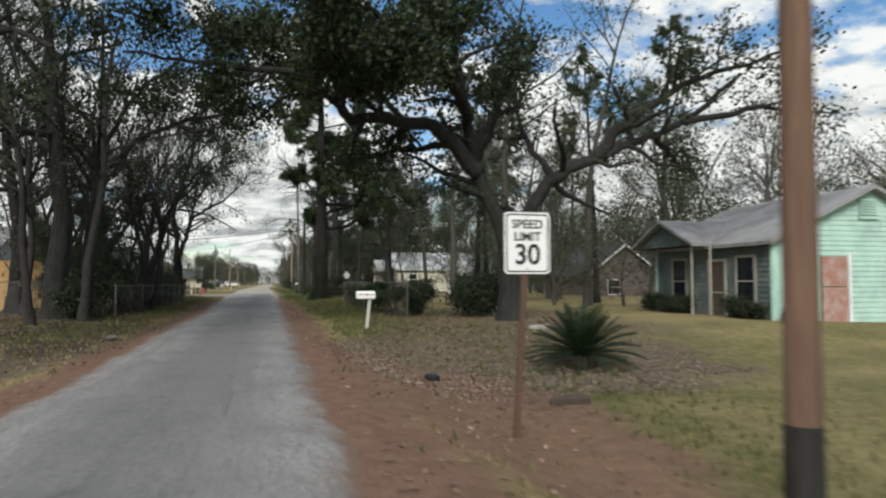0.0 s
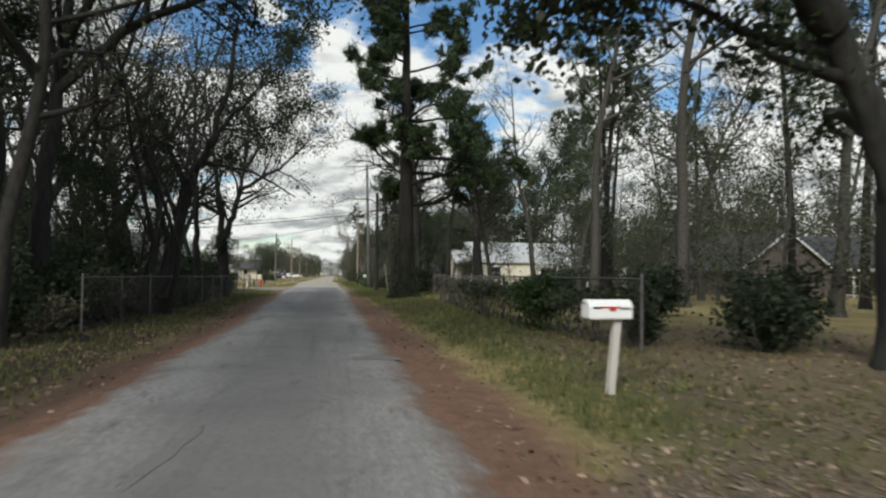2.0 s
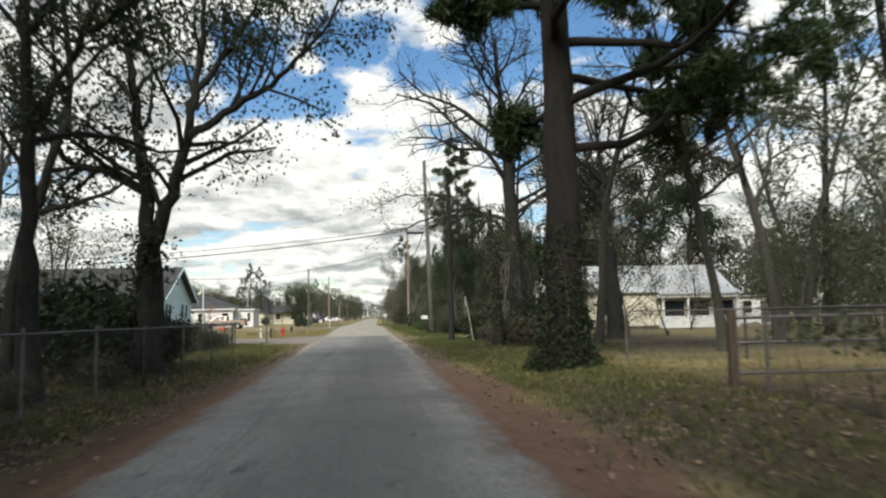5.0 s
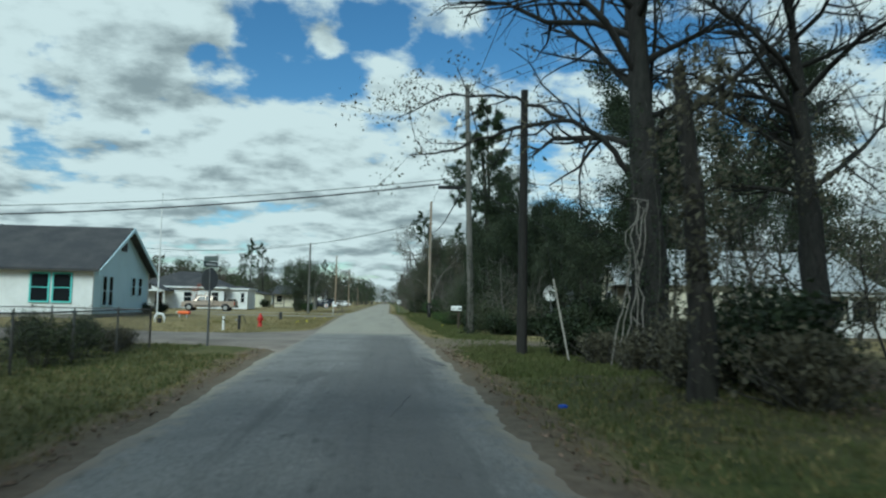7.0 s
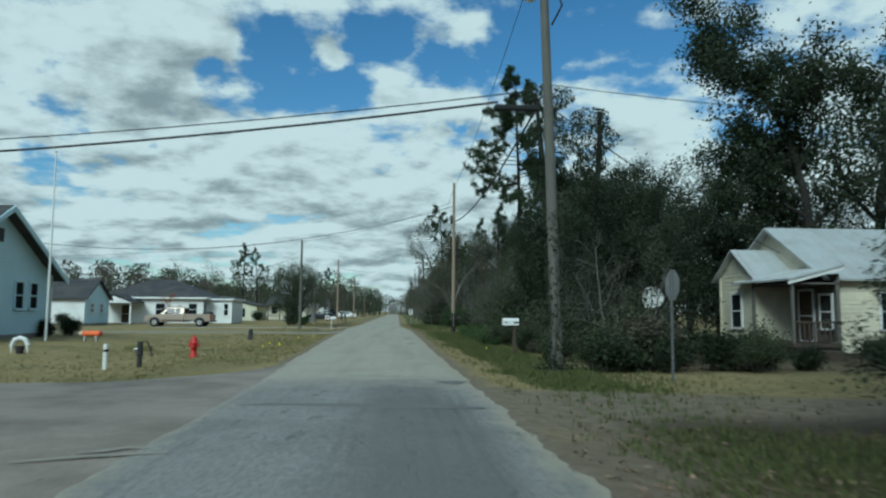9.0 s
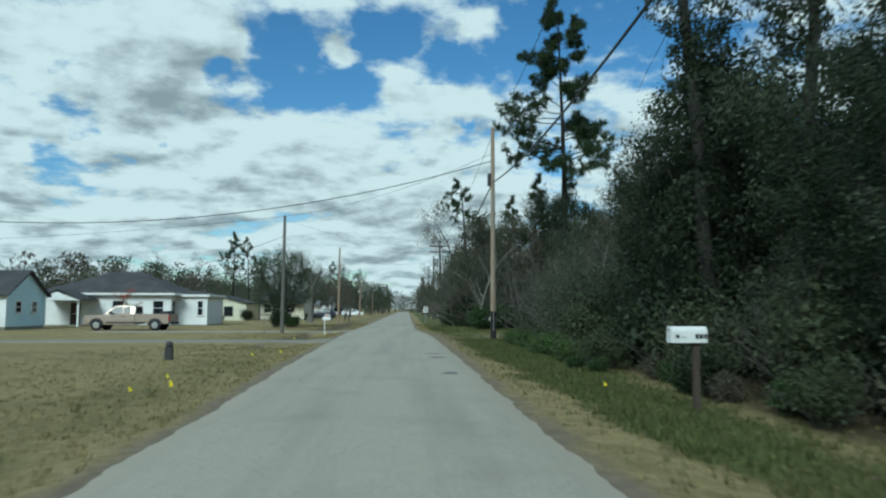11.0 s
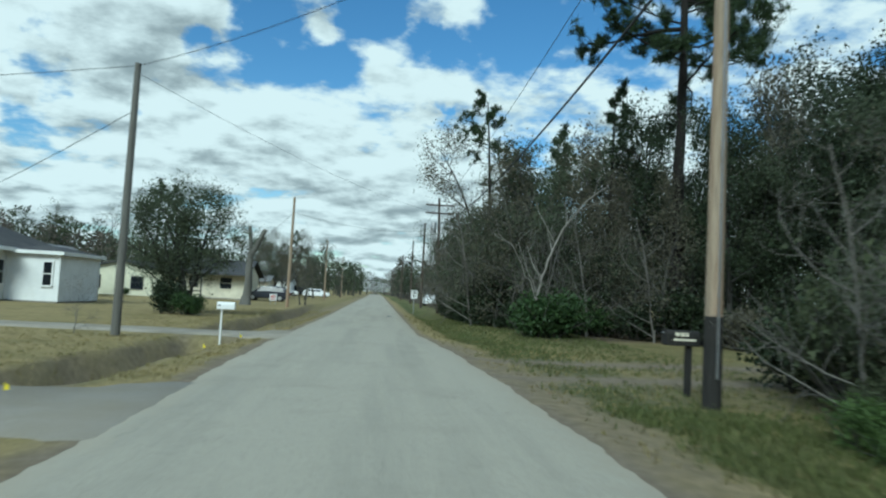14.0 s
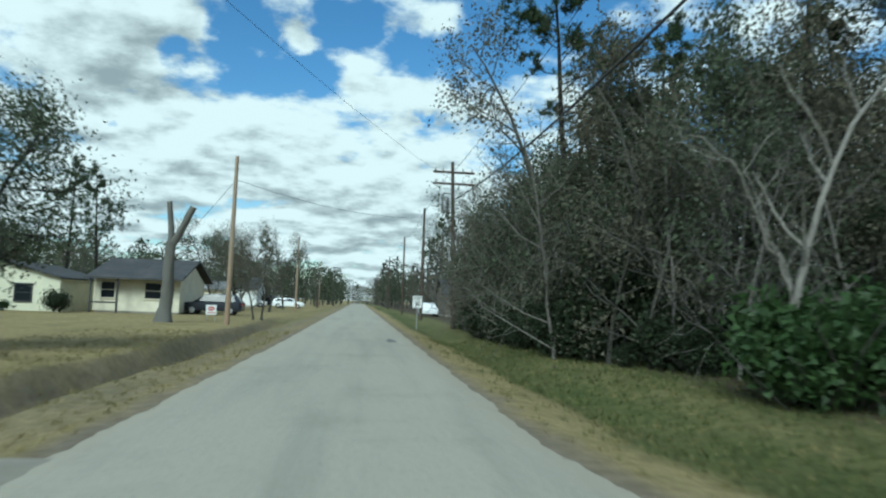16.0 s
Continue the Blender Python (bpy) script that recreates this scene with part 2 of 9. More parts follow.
def asphalt():
    """Old grey chip seal, with a paler surfacing north of the side street; lengthways wheel tracks, cracks, patches."""
    mt = bpy.data.materials.new("asphalt")
    mt.use_nodes = True
    n, l = mt.node_tree.nodes, mt.node_tree.links
    bs = n["Principled BSDF"]
    tc = n.new("ShaderNodeTexCoord")

    def tex(sc, stretch=(1, 1, 1), det=6.0, rg=0.65):
        mp = n.new("ShaderNodeMapping")
        mp.inputs["Scale"].default_value = stretch
        l.new(tc.outputs["Object"], mp.inputs[0])
        t = n.new("ShaderNodeTexNoise")
        t.inputs["Scale"].default_value, t.inputs["Detail"].default_value, t.inputs["Roughness"].default_value = sc, det, rg
        l.new(mp.outputs[0], t.inputs["Vector"])
        return t.outputs["Fac"]

    def blend(fac, a, b):
        x = n.new("ShaderNodeMix")
        x.data_type = "RGBA"
        for key, v in (("Factor", fac), ("A", a), ("B", b)):
            if isinstance(v, tuple):
                x.inputs[key].default_value = (*v, 1)
            else:
                l.new(v, x.inputs[key])
        return x.outputs["Result"]

    def span(v, lo, hi, to=1.0):
        r = n.new("ShaderNodeMapRange")
        for key, val in (("From Min", lo), ("From Max", hi), ("To Max", to)):
            r.inputs[key].default_value = val
        l.new(v, r.inputs["Value"])
        return r.outputs[0]
    grit, blot, lanes = tex(75), tex(0.55), tex(1.1, (1, 0.06, 1))
    chip = tex(17, (1, 0.7, 1), 7.0, 0.75)
    old = blend(span(grit, 0.3, 0.7), (0.150, 0.147, 0.139), (0.35, 0.345, 0.328))
    old = blend(span(chip, 0.48, 0.68, 0.6), old, (0.09, 0.088, 0.085))
    old = blend(span(chip, 0.46, 0.34, 0.6), old, (0.34, 0.335, 0.315))
    old = blend(span(blot, 0.46, 0.68, 0.6), old, (0.125, 0.124, 0.12))
    old = blend(span(lanes, 0.5, 0.68, 0.6), old, (0.23, 0.225, 0.215))
    old = blend(span(tex(2.6, (1, 0.35, 1)), 0.60, 0.70, 0.7), old, (0.065, 0.064, 0.062))
    old = blend(span(tex(2.3, (1, 0.03, 1)), 0.52, 0.68, 0.55), old, (0.105, 0.104, 0.10))
    across = n.new("ShaderNodeSeparateXYZ")
    l.new(tc.outputs["Object"], across.inputs[0])
    aside = n.new("ShaderNodeMath")
    aside.operation = "SUBTRACT"
    l.new(across.outputs[0], aside.inputs[0])
    aside.inputs[1].default_value = 0.75
    away = n.new("ShaderNodeMath")
    away.operation = "ABSOLUTE"
    l.new(aside.outputs[0], away.inputs[0])
    ragged = n.new("ShaderNodeMath")
    ragged.operation = "MULTIPLY_ADD"
    l.new(tex(1.3, (1, 0.12, 1), 7.0, 0.7), ragged.inputs[0])
    ragged.inputs[1].default_value = 1.6
    l.new(away.outputs[0], ragged.inputs[2])
    old = blend(span(ragged.outputs[0], 1.95, 1.25, 0.55), old, (0.105, 0.104, 0.101))
    pale = blend(span(grit, 0.3, 0.7), (0.285, 0.266, 0.215), (0.440, 0.412, 0.340))
    pale = blend(span(chip, 0.48, 0.68, 0.4), pale, (0.215, 0.202, 0.168))
    pale = blend(span(lanes, 0.46, 0.68, 0.6), pale, (0.25, 0.238, 0.20))
    pale = blend(span(blot, 0.52, 0.72, 0.4), pale, (0.225, 0.21, 0.17))
    sep = n.new("ShaderNodeSeparateXYZ")
    l.new(tc.outputs["Object"], sep.inputs[0])
    ad = n.new("ShaderNodeMath")
    ad.operation = "MULTIPLY_ADD"
    l.new(tex(0.8), ad.inputs[0])
    ad.inputs[1].default_value = 6.0
    l.new(sep.outputs[1], ad.inputs[2])
    c = blend(span(ad.outputs[0], 75.5, 78.5), old, pale)
    vo = n.new("ShaderNodeTexVoronoi")
    vo.feature = "DISTANCE_TO_EDGE"
    vo.inputs["Scale"].default_value = 1.4
    dm = n.new("ShaderNodeMix")
    dm.data_type = "VECTOR"
    dm.inputs["Factor"].default_value = 0.25
    nz = n.new("ShaderNodeTexNoise")
    nz.inputs["Scale"].default_value = 3.0
    l.new(tc.outputs["Object"], nz.inputs["Vector"])
    l.new(tc.outputs["Object"], dm.inputs["A"]), l.new(nz.outputs["Color"], dm.inputs["B"])
    l.new(dm.outputs["Result"], vo.inputs["Vector"])
    crack = n.new("ShaderNodeMath")
    crack.operation = "MULTIPLY"
    l.new(span(vo.outputs["Distance"], 0.02, 0.0), crack.inputs[0])
    l.new(span(tex(0.35), 0.54, 0.66, 0.35), crack.inputs[1])
    c = blend(crack.outputs[0], c, (0.05, 0.049, 0.047))
    # earth washed over the broken edges
    at = n.new("ShaderNodeAttribute")
    at.attribute_name = "rim"
    rm = n.new("ShaderNodeMath")
    rm.operation = "MULTIPLY_ADD"
    l.new(at.outputs["Fac"], rm.inputs[0])
    rm.inputs[1].default_value = 0.62
    l.new(tex(3.4, (1, 0.55, 1), 8.0, 0.75), rm.inputs[2])
    soil = blend(span(ad.outputs[0], 47, 56), (0.155, 0.098, 0.070), (0.34, 0.31, 0.245))
    c = blend(span(rm.outputs[0], 0.72, 0.98, 0.95), c, soil)
    l.new(c, bs.inputs["Base Color"])
    bs.inputs["Roughness"].default_value = 0.92
    bs.inputs["Specular IOR Level"].default_value = 0.22
    b = n.new("ShaderNodeBump")
    b.inputs["Strength"].default_value, b.inputs["Distance"].default_value = 0.5, 0.012
    l.new(tex(55), b.inputs["Height"])
    l.new(b.outputs[0], bs.inputs["Normal"])
    return mt


M["asphalt"] = asphalt()
M["tar"] = material("tar", (0.10, 0.099, 0.096), (0.20, 0.197, 0.188), 0.92, 5, 60, 0.4, c3=(0.15, 0.148, 0.142), stain=0.6)
M["concrete"] = material("concrete", (0.24, 0.225, 0.195), (0.37, 0.345, 0.30), 0.9, 1.2, 60, 0.2, c3=(0.15, 0.145, 0.13), stain=0.4)
M["wood_pole"] = material("wood_pole", (0.095, 0.056, 0.038), (0.20, 0.120, 0.080), 0.85, 1.5, 30, 0.4, c3=(0.055, 0.042, 0.034), stretch=(1, 1, 0.06))
M["wood_pole_grey"] = material("wood_pole_grey", (0.19, 0.150, 0.108), (0.36, 0.295, 0.215), 0.85, 1.5, 30, 0.4, c3=(0.25, 0.13, 0.065), stretch=(1, 1, 0.06))
M["wood_weathered"] = material("wood_weathered", (0.085, 0.082, 0.074), (0.17, 0.165, 0.15), 0.85, 1.5, 30, 0.4, c3=(0.11, 0.105, 0.09), stretch=(1, 1, 0.06))
M["wood_dark"] = material("wood_dark", (0.045, 0.033, 0.026), (0.095, 0.07, 0.052), 0.85, 2, 30, 0.3, c3=(0.06, 0.055, 0.05), stretch=(1, 1, 0.1))
M["wood_black"] = material("wood_black", (0.012, 0.0115, 0.011), (0.034, 0.032, 0.029), 0.9, 2, 30, 0.3, c3=(0.026, 0.025, 0.023), stretch=(1, 1, 0.1))
M["wood_pale"] = material("wood_pale", (0.42, 0.40, 0.36), (0.6, 0.58, 0.54), 0.8, 2, 30, 0.3, c3=(0.25, 0.23, 0.2), stretch=(1, 1, 0.1))
M["wood_yellow"] = material("wood_yellow", (0.42, 0.25, 0.10), (0.62, 0.40, 0.18), 0.8, 1.5, 20, 0.25, c3=(0.33, 0.2, 0.1), stretch=(1, 1, 0.1), random_obj=0.15)
M["white_paint"] = material("white_paint", (0.70, 0.71, 0.70), (0.80, 0.81, 0.80), 0.6, 1.2, 40, 0.1, c3=(0.56, 0.57, 0.55), stain=0.3)
M["cream_paint"] = material("cream_paint", (0.62, 0.58, 0.45), (0.72, 0.68, 0.54), 0.7, 1.0, 30, 0.12, c3=(0.45, 0.42, 0.33), stain=0.35)
M["yellow_paint"] = material("yellow_paint", (0.60, 0.59, 0.44), (0.70, 0.68, 0.52), 0.7, 1.0, 30, 0.12, c3=(0.5, 0.49, 0.38), stain=0.3)
M["blue_paint"] = material("blue_paint", (0.52, 0.69, 0.76), (0.62, 0.78, 0.83), 0.65, 1.0, 30, 0.1, c3=(0.48, 0.63, 0.69), stain=0.3)
M["teal_trim"] = material("teal_trim", (0.14, 0.50, 0.47), (0.2, 0.60, 0.56), 0.6, 2, 40, 0.05)
M["green_paint"] = material("green_paint", (0.36, 0.55, 0.47), (0.46, 0.65, 0.56), 0.75, 1.4, 25, 0.25, c3=(0.27, 0.38, 0.34), stain=0.4)
# also the cottage's west front, its eave shade put into the colour
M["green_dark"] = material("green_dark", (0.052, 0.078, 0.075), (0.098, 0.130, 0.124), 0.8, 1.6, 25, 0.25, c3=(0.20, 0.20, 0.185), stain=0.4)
M["brick_red"] = material("brick_red", (0.26, 0.13, 0.10), (0.38, 0.2, 0.16), 0.85, 3, 30, 0.3, c3=(0.42, 0.34, 0.3), stain=0.5)
M["brown_wall"] = material("brown_wall", (0.09, 0.075, 0.065), (0.15, 0.125, 0.105), 0.8, 1.5, 25, 0.2, c3=(0.2, 0.18, 0.16))
M["roof_dark"] = material("roof_dark", (0.030, 0.031, 0.034), (0.070, 0.071, 0.076), 0.9, 0.8, 30, 0.3, c3=(0.09, 0.088, 0.085), stain=0.4)
M["roof_grey"] = material("roof_grey", (0.20, 0.20, 0.205), (0.33, 0.33, 0.33), 0.8, 0.8, 25, 0.3, c3=(0.12, 0.115, 0.105), stain=0.45)
M["roof_metal"] = material("roof_metal", (0.50, 0.53, 0.54), (0.62, 0.65, 0.66), 0.4, 0.7, 15, 0.05, metal=0.35, c3=(0.42, 0.40, 0.37), stain=0.35)
M["metal_grey"] = material("metal_grey", (0.30, 0.31, 0.32), (0.42, 0.43, 0.44), 0.45, 3, 40, 0.05, metal=0.8, c3=(0.25, 0.22, 0.2))
M["metal_dark"] = material("metal_dark", (0.035, 0.035, 0.037), (0.07, 0.07, 0.072), 0.55, 3, 40, 0.05, metal=0.4)
M["sign_back"] = material("sign_back", (0.11, 0.115, 0.12), (0.17, 0.175, 0.18), 0.7, 3, 40, 0.05, c3=(0.09, 0.085, 0.08))
M["post_rust"] = material("post_rust", (0.075, 0.042, 0.03), (0.13, 0.075, 0.05), 0.85, 3, 40, 0.2, c3=(0.06, 0.05, 0.045))
M["sign_white"] = material("sign_white", (0.74, 0.75, 0.74), (0.82, 0.83, 0.82), 0.45, 2, 30, 0.0, c3=(0.66, 0.66, 0.63), stain=0.25)
M["black_paint"] = material("black_paint", (0.012, 0.012, 0.013), (0.02, 0.02, 0.021), 0.6, 2, 30, 0.0)
M["red_paint"] = material("red_paint", (0.42, 0.025, 0.02), (0.55, 0.045, 0.035), 0.5, 4, 40, 0.05, c3=(0.25, 0.02, 0.02))
M["orange_paint"] = material("orange_paint", (0.75, 0.13, 0.03), (0.85, 0.2, 0.06), 0.5, 4, 40, 0.05)
M["yellow_flag"] = material("yellow_flag", (0.85, 0.72, 0.02), (0.92, 0.8, 0.05), 0.5, 4, 40, 0.0, translucent=0.3)
M["wire"] = material("wire", (0.015, 0.015, 0.016), (0.03, 0.03, 0.032), 0.6, 4, 20, 0.0)
M["chain"] = material("chain", (0.10, 0.10, 0.10), (0.17, 0.17, 0.165), 0.6, 2, 20, 0.0, metal=0.5, c3=(0.09, 0.06, 0.045))
M["car_tan"] = material("car_tan", (0.40, 0.325, 0.26), (0.43, 0.35, 0.285), 0.28, 2, 30, 0.0, metal=0.35, c3=(0.36, 0.30, 0.25), stain=0.2, spec=0.5)
M["car_white"] = material("car_white", (0.75, 0.76, 0.77), (0.8, 0.8, 0.8), 0.25, 2, 30, 0.0, spec=0.5)
M["car_dark"] = material("car_dark", (0.015, 0.017, 0.025), (0.022, 0.024, 0.032), 0.2, 2, 30, 0.0, spec=0.5)
M["tyre"] = material("tyre", (0.014, 0.014, 0.014), (0.028, 0.028, 0.028), 0.85, 5, 60, 0.2)
M["rim"] = material("rim", (0.5, 0.5, 0.5), (0.6, 0.6, 0.6), 0.3, 5, 40, 0.0, metal=0.8)
M["glass"] = glass_dark()
M["grass_blade"] = material("grass_blade", (0.19, 0.158, 0.065), (0.37, 0.305, 0.145), 0.7, 0.35, 3, 0, c3=(0.085, 0.105, 0.032), stain=0.4, random_island=0.35, translucent=0.35)
M["grass_green"] = material("grass_green", (0.068, 0.090, 0.026), (0.135, 0.150, 0.050), 0.7, 0.35, 3, 0, c3=(0.12, 0.115, 0.05), stain=0.4, random_island=0.4, translucent=0.3)
M["litter_pale"] = material("litter_pale", (0.17, 0.13, 0.10), (0.33, 0.27, 0.22), 0.85, 1, 6, 0, random_island=0.5)
M["litter"] = material("litter", (0.12, 0.075, 0.045), (0.26, 0.19, 0.135), 0.85, 1, 6, 0, random_island=0.55)


# ---- mesh tools ----
def mesh_object(name, verts, faces, mats, parent=None, mat_index=None, smooth=False):
    """verts: n x 3; faces: a list of arrays m x k. Returns the object."""
    me = bpy.data.meshes.new(name)
    verts = np.asarray(verts, np.float32)
    faces = [np.asarray(f, np.int32) for f in (faces if isinstance(faces, list) else [faces]) if len(f)]
    me.vertices.add(len(verts))
    me.vertices.foreach_set("co", verts.ravel())
    loops = np.concatenate([f.ravel() for f in faces])
    sizes = np.concatenate([np.full(len(f), f.shape[1], np.int32) for f in faces])
    me.loops.add(len(loops))
    me.loops.foreach_set("vertex_index", loops)
    me.polygons.add(len(sizes))
    me.polygons.foreach_set("loop_start", np.concatenate([[0], np.cumsum(sizes)[:-1]]).astype(np.int32))
    if mat_index is not None:
        me.polygons.foreach_set("material_index", np.asarray(mat_index, np.int32))
    me.polygons.foreach_set("use_smooth", np.full(len(sizes), bool(smooth)))
    me.update(calc_edges=True)
    for mt in (mats if isinstance(mats, (list, tuple)) else [mats]):
        me.materials.append(mt)
    ob = new(name, me)
    if parent:
        ob.parent = parent
    return ob


class Shape:
    """Collects pieces of one mesh: boxes, tubes, prisms."""

    def __init__(self):
        self.v, self.f, self.n = [], [], 0

    def add(self, v, f):
        v = np.asarray(v, float)
        self.v.append(v)
        self.f += [np.asarray(q, int)[None] + self.n for q in f]
        self.n += len(v)
        return self

    def box(self, x0, x1, y0, y1, z0, z1, turn=None, bevel=0.0):
        if bevel:
            b = min(bevel, (x1 - x0) / 2.1, (y1 - y0) / 2.1, (z1 - z0) / 2.1)
            vs, fs = [], []
            for z, d in ((z0, b), (z0 + b, 0), (z1 - b, 0), (z1, b)):
                vs += [(x0 + d, y0 + d, z), (x1 - d, y0 + d, z), (x1 - d, y1 - d, z), (x0 + d, y1 - d, z)]
            fs = [(3, 2, 1, 0), (12, 13, 14, 15)]
            for k in range(3):
                for i in range(4):
                    j = (i + 1) % 4
                    fs.append((4 * k + i, 4 * k + j, 4 * k + 4 + j, 4 * k + 4 + i))
        else:
            vs = [(x0, y0, z0), (x1, y0, z0), (x1, y1, z0), (x0, y1, z0), (x0, y0, z1), (x1, y0, z1), (x1, y1, z1), (x0, y1, z1)]
            fs = [(3, 2, 1, 0), (4, 5, 6, 7), (0, 1, 5, 4), (1, 2, 6, 5), (2, 3, 7, 6), (3, 0, 4, 7)]
        vs = np.array(vs)
        if turn is not None:
            vs = np.array([turn @ Vector(p) for p in vs])
        return self.add(vs, fs)

    def tube(self, pts, radii, k=8, caps=True):
        pts, radii = np.asarray(pts, float), np.broadcast_to(np.asarray(radii, float), (len(pts),))
        d = np.gradient(pts, axis=0)
        d /= np.linalg.norm(d, axis=1)[:, None] + 1e-9
        ref = np.array([0.0, 0, 1]) if abs(d[:, 2]).mean() < 0.8 else np.array([1.0, 0, 0])
        s = np.cross(d, ref)
        s /= np.linalg.norm(s, axis=1)[:, None] + 1e-9
        u = np.cross(s, d)
        a = np.arange(k) * 2 * np.pi / k
        ring = np.cos(a)[None, :, None] * s[:, None] + np.sin(a)[None, :, None] * u[:, None]
        v = (pts[:, None] + ring * radii[:, None, None]).reshape(-1, 3)
        f = []
        for i in range(len(pts) - 1):
            for j in range(k):
                q = (j + 1) % k
                f.append((i * k + j, i * k + q, i * k + k + q, i * k + k + j))
        if caps:
            f += [tuple(range(k - 1, -1, -1)), tuple((len(pts) - 1) * k + np.arange(k))]
        return self.add(v, f)

    def prism(self, outline, axis, a, b):
        """outline: points in the two other axes; extruded along the axis from a to b."""
        o = np.asarray(outline, float)
        k = len(o)

        def put(t):
            cols = {"x": (np.full(k, t), o[:, 0], o[:, 1]), "y": (o[:, 0], np.full(k, t), o[:, 1]), "z": (o[:, 0], o[:, 1], np.full(k, t))}[axis]
            return np.stack(cols, 1)
        v = np.concatenate([put(a), put(b)])
        f = [tuple(range(k - 1, -1, -1)), tuple(range(k, 2 * k))]
        f += [(i, (i + 1) % k, k + (i + 1) % k, k + i) for i in range(k)]
        return self.add(v, f)

    def lathe(self, profile, k=16, centre=(0, 0, 0)):
        pts = [(centre[0], centre[1], centre[2] + z) for r, z in profile]
        return self.tube_z(pts, [max(r, 1e-4) for r, z in profile], k)

    def tube_z(self, pts, radii, k):
        a = np.arange(k) * 2 * np.pi / k
        v = np.concatenate([np.stack([p[0] + r * np.cos(a), p[1] + r * np.sin(a), np.full(k, p[2])], 1) for p, r in zip(pts, radii)])
        f = []
        for i in range(len(pts) - 1):
            for j in range(k):
                q = (j + 1) % k
                f.append((i * k + j, i * k + q, i * k + k + q, i * k + k + j))
        f += [tuple(range(k - 1, -1, -1)), tuple((len(pts) - 1) * k + np.arange(k))]
        return self.add(v, f)

    def make(self, name, mat, parent=None, label="", smooth=False):
        v = np.concatenate(self.v)
        groups = {}
        for q in self.f:
            groups.setdefault(q.shape[1], []).append(q)
        ob = mesh_object(name, v, [np.concatenate(g) for g in groups.values()], mat, parent, smooth=smooth)
        if label:
            tagged(ob, label)
        return ob


def thing(name, x, y, z, label, category, group="", rz=0.0, kind=""):
    ob = new(name)
    ob.matrix_world = pose(x, y, z, 0, 0, rz)
    return tagged(ob, label, category, group, kind)


# ---- ground ----
def ramp(v, a, b):
    t = np.clip((np.asarray(v, float) - a) / (b - a), 0, 1)
    return t * t * (3 - 2 * t)


ROAD_Y = (-60, 5, 18, 25, 36, 54, 60, 86, 95, 112, 120, 127, 142, 180, 320, 1500)
ROAD_L = (-1.2, -0.95, -1.25, -1.2, -1.7, -2.1, -2.4, -2.9, -3.2, -3.6, -3.65, -3.55, -3.35, -3.3, -2.8, -2.8)
ROAD_R = (2.5, 2.5, 2.5, 2.45, 2.45, 2.4, 2.45, 2.15, 2.15, 2.05, 1.8, 1.25, 1.3, 1.5, 2.3, 2.3)


def road_left(y):
    return np.interp(y, ROAD_Y, ROAD_L)


def road_right(y):
    return np.interp(y, ROAD_Y, ROAD_R)


def wobble(x, y, s=1.0):
    """Cheap smooth noise in -1..1."""
    return (np.sin(1.7 * x * s + 0.9 * y * s + 1.3) * np.sin(1.1 * y * s - 0.7 * x * s + 0.4)
            + 0.6 * np.sin(3.1 * y * s + 2.3 * x * s) * np.sin(2.7 * x * s - 1.9 * y * s + 2.0)
            + 0.35 * np.sin(6.3 * x * s + 1.0) * np.sin(5.9 * y * s + 4.1 * x * s)) / 1.95


def height(x, y):
    """The ground's height."""
    x, y = np.asarray(x, float), np.asarray(y, float)
    dr, dl = x - road_right(y), road_left(y) - x
    h = np.zeros(np.broadcast(x, y).shape) - 0.035
    h = h - 0.05 * ramp(dr, 0.1, 0.8) - 0.05 * ramp(dl, 0.1, 0.8)
    south = 1 - ramp(y, 8.5, 13.0)
    h = h - 0.50 * ramp(dr, 0.6, 2.4) * south + 0.06 * ramp(dr, 4, 12) * south
    mid = ramp(y, 10, 16) * (1 - ramp(y, 52, 62))
    h = h + 0.20 * ramp(dr, 0.8, 3.0) * mid - 0.5 * ramp(dr, 12, 30) * mid * (1 - ramp(y, 35, 55))
    h = h + 0.10 * ramp(dl, 0.9, 2.5) * (1 - ramp(y, 50, 60))
    lawn = ramp(y, 76, 86) * (1 - ramp(y, 98, 106))
    h = h + 0.30 * ramp(dl, 4, 11) * lawn
    # ditch beside the lawns, with driveways over it
    over = np.maximum.reduce([ramp(y, 106.6, 107.6) * (1 - ramp(y, 111.2, 112.2)), ramp(y, 121.4, 122.2) * (1 - ramp(y, 125.4, 126.4))])
    run = ramp(y, 103.8, 105.2) * (1 - ramp(y, 160, 175)) * (1 - over)
    h = h - 0.68 * run * np.exp(-((x + 5.65 + 0.2 * np.sin(y * 0.35) + 0.08 * np.sin(1.7 * y)) / 0.74) ** 6)
    h = h - 0.28 * ramp(y, 124, 130) * (1 - ramp(y, 165, 178)) * np.exp(-((dr - 2.0) / 0.9) ** 2)
    h = h - 0.12 * ramp(dr, 0.6, 2.2) * ramp(y, 76, 80) * (1 - ramp(y, 106, 110))
    h = h + 0.018 * wobble(x, y, 0.9) * ramp(np.maximum(dr, dl), 0.2, 1.5)
    return h


def gz(x, y):
    return float(height(np.array(x), np.array(y)))


def grow_axis(lo, hi, step, far, ratio=1.22):
    mid = list(np.arange(lo, hi + 1e-6, step))
    out, d = [], step
    p = hi
    while p < far:
        d *= ratio
        p += d
        out.append(p)
    left, d, p = [], step, lo
    while p > -far:
        d *= ratio
        p -= d
        left.append(p)
    return np.array(left[::-1] + mid + out)


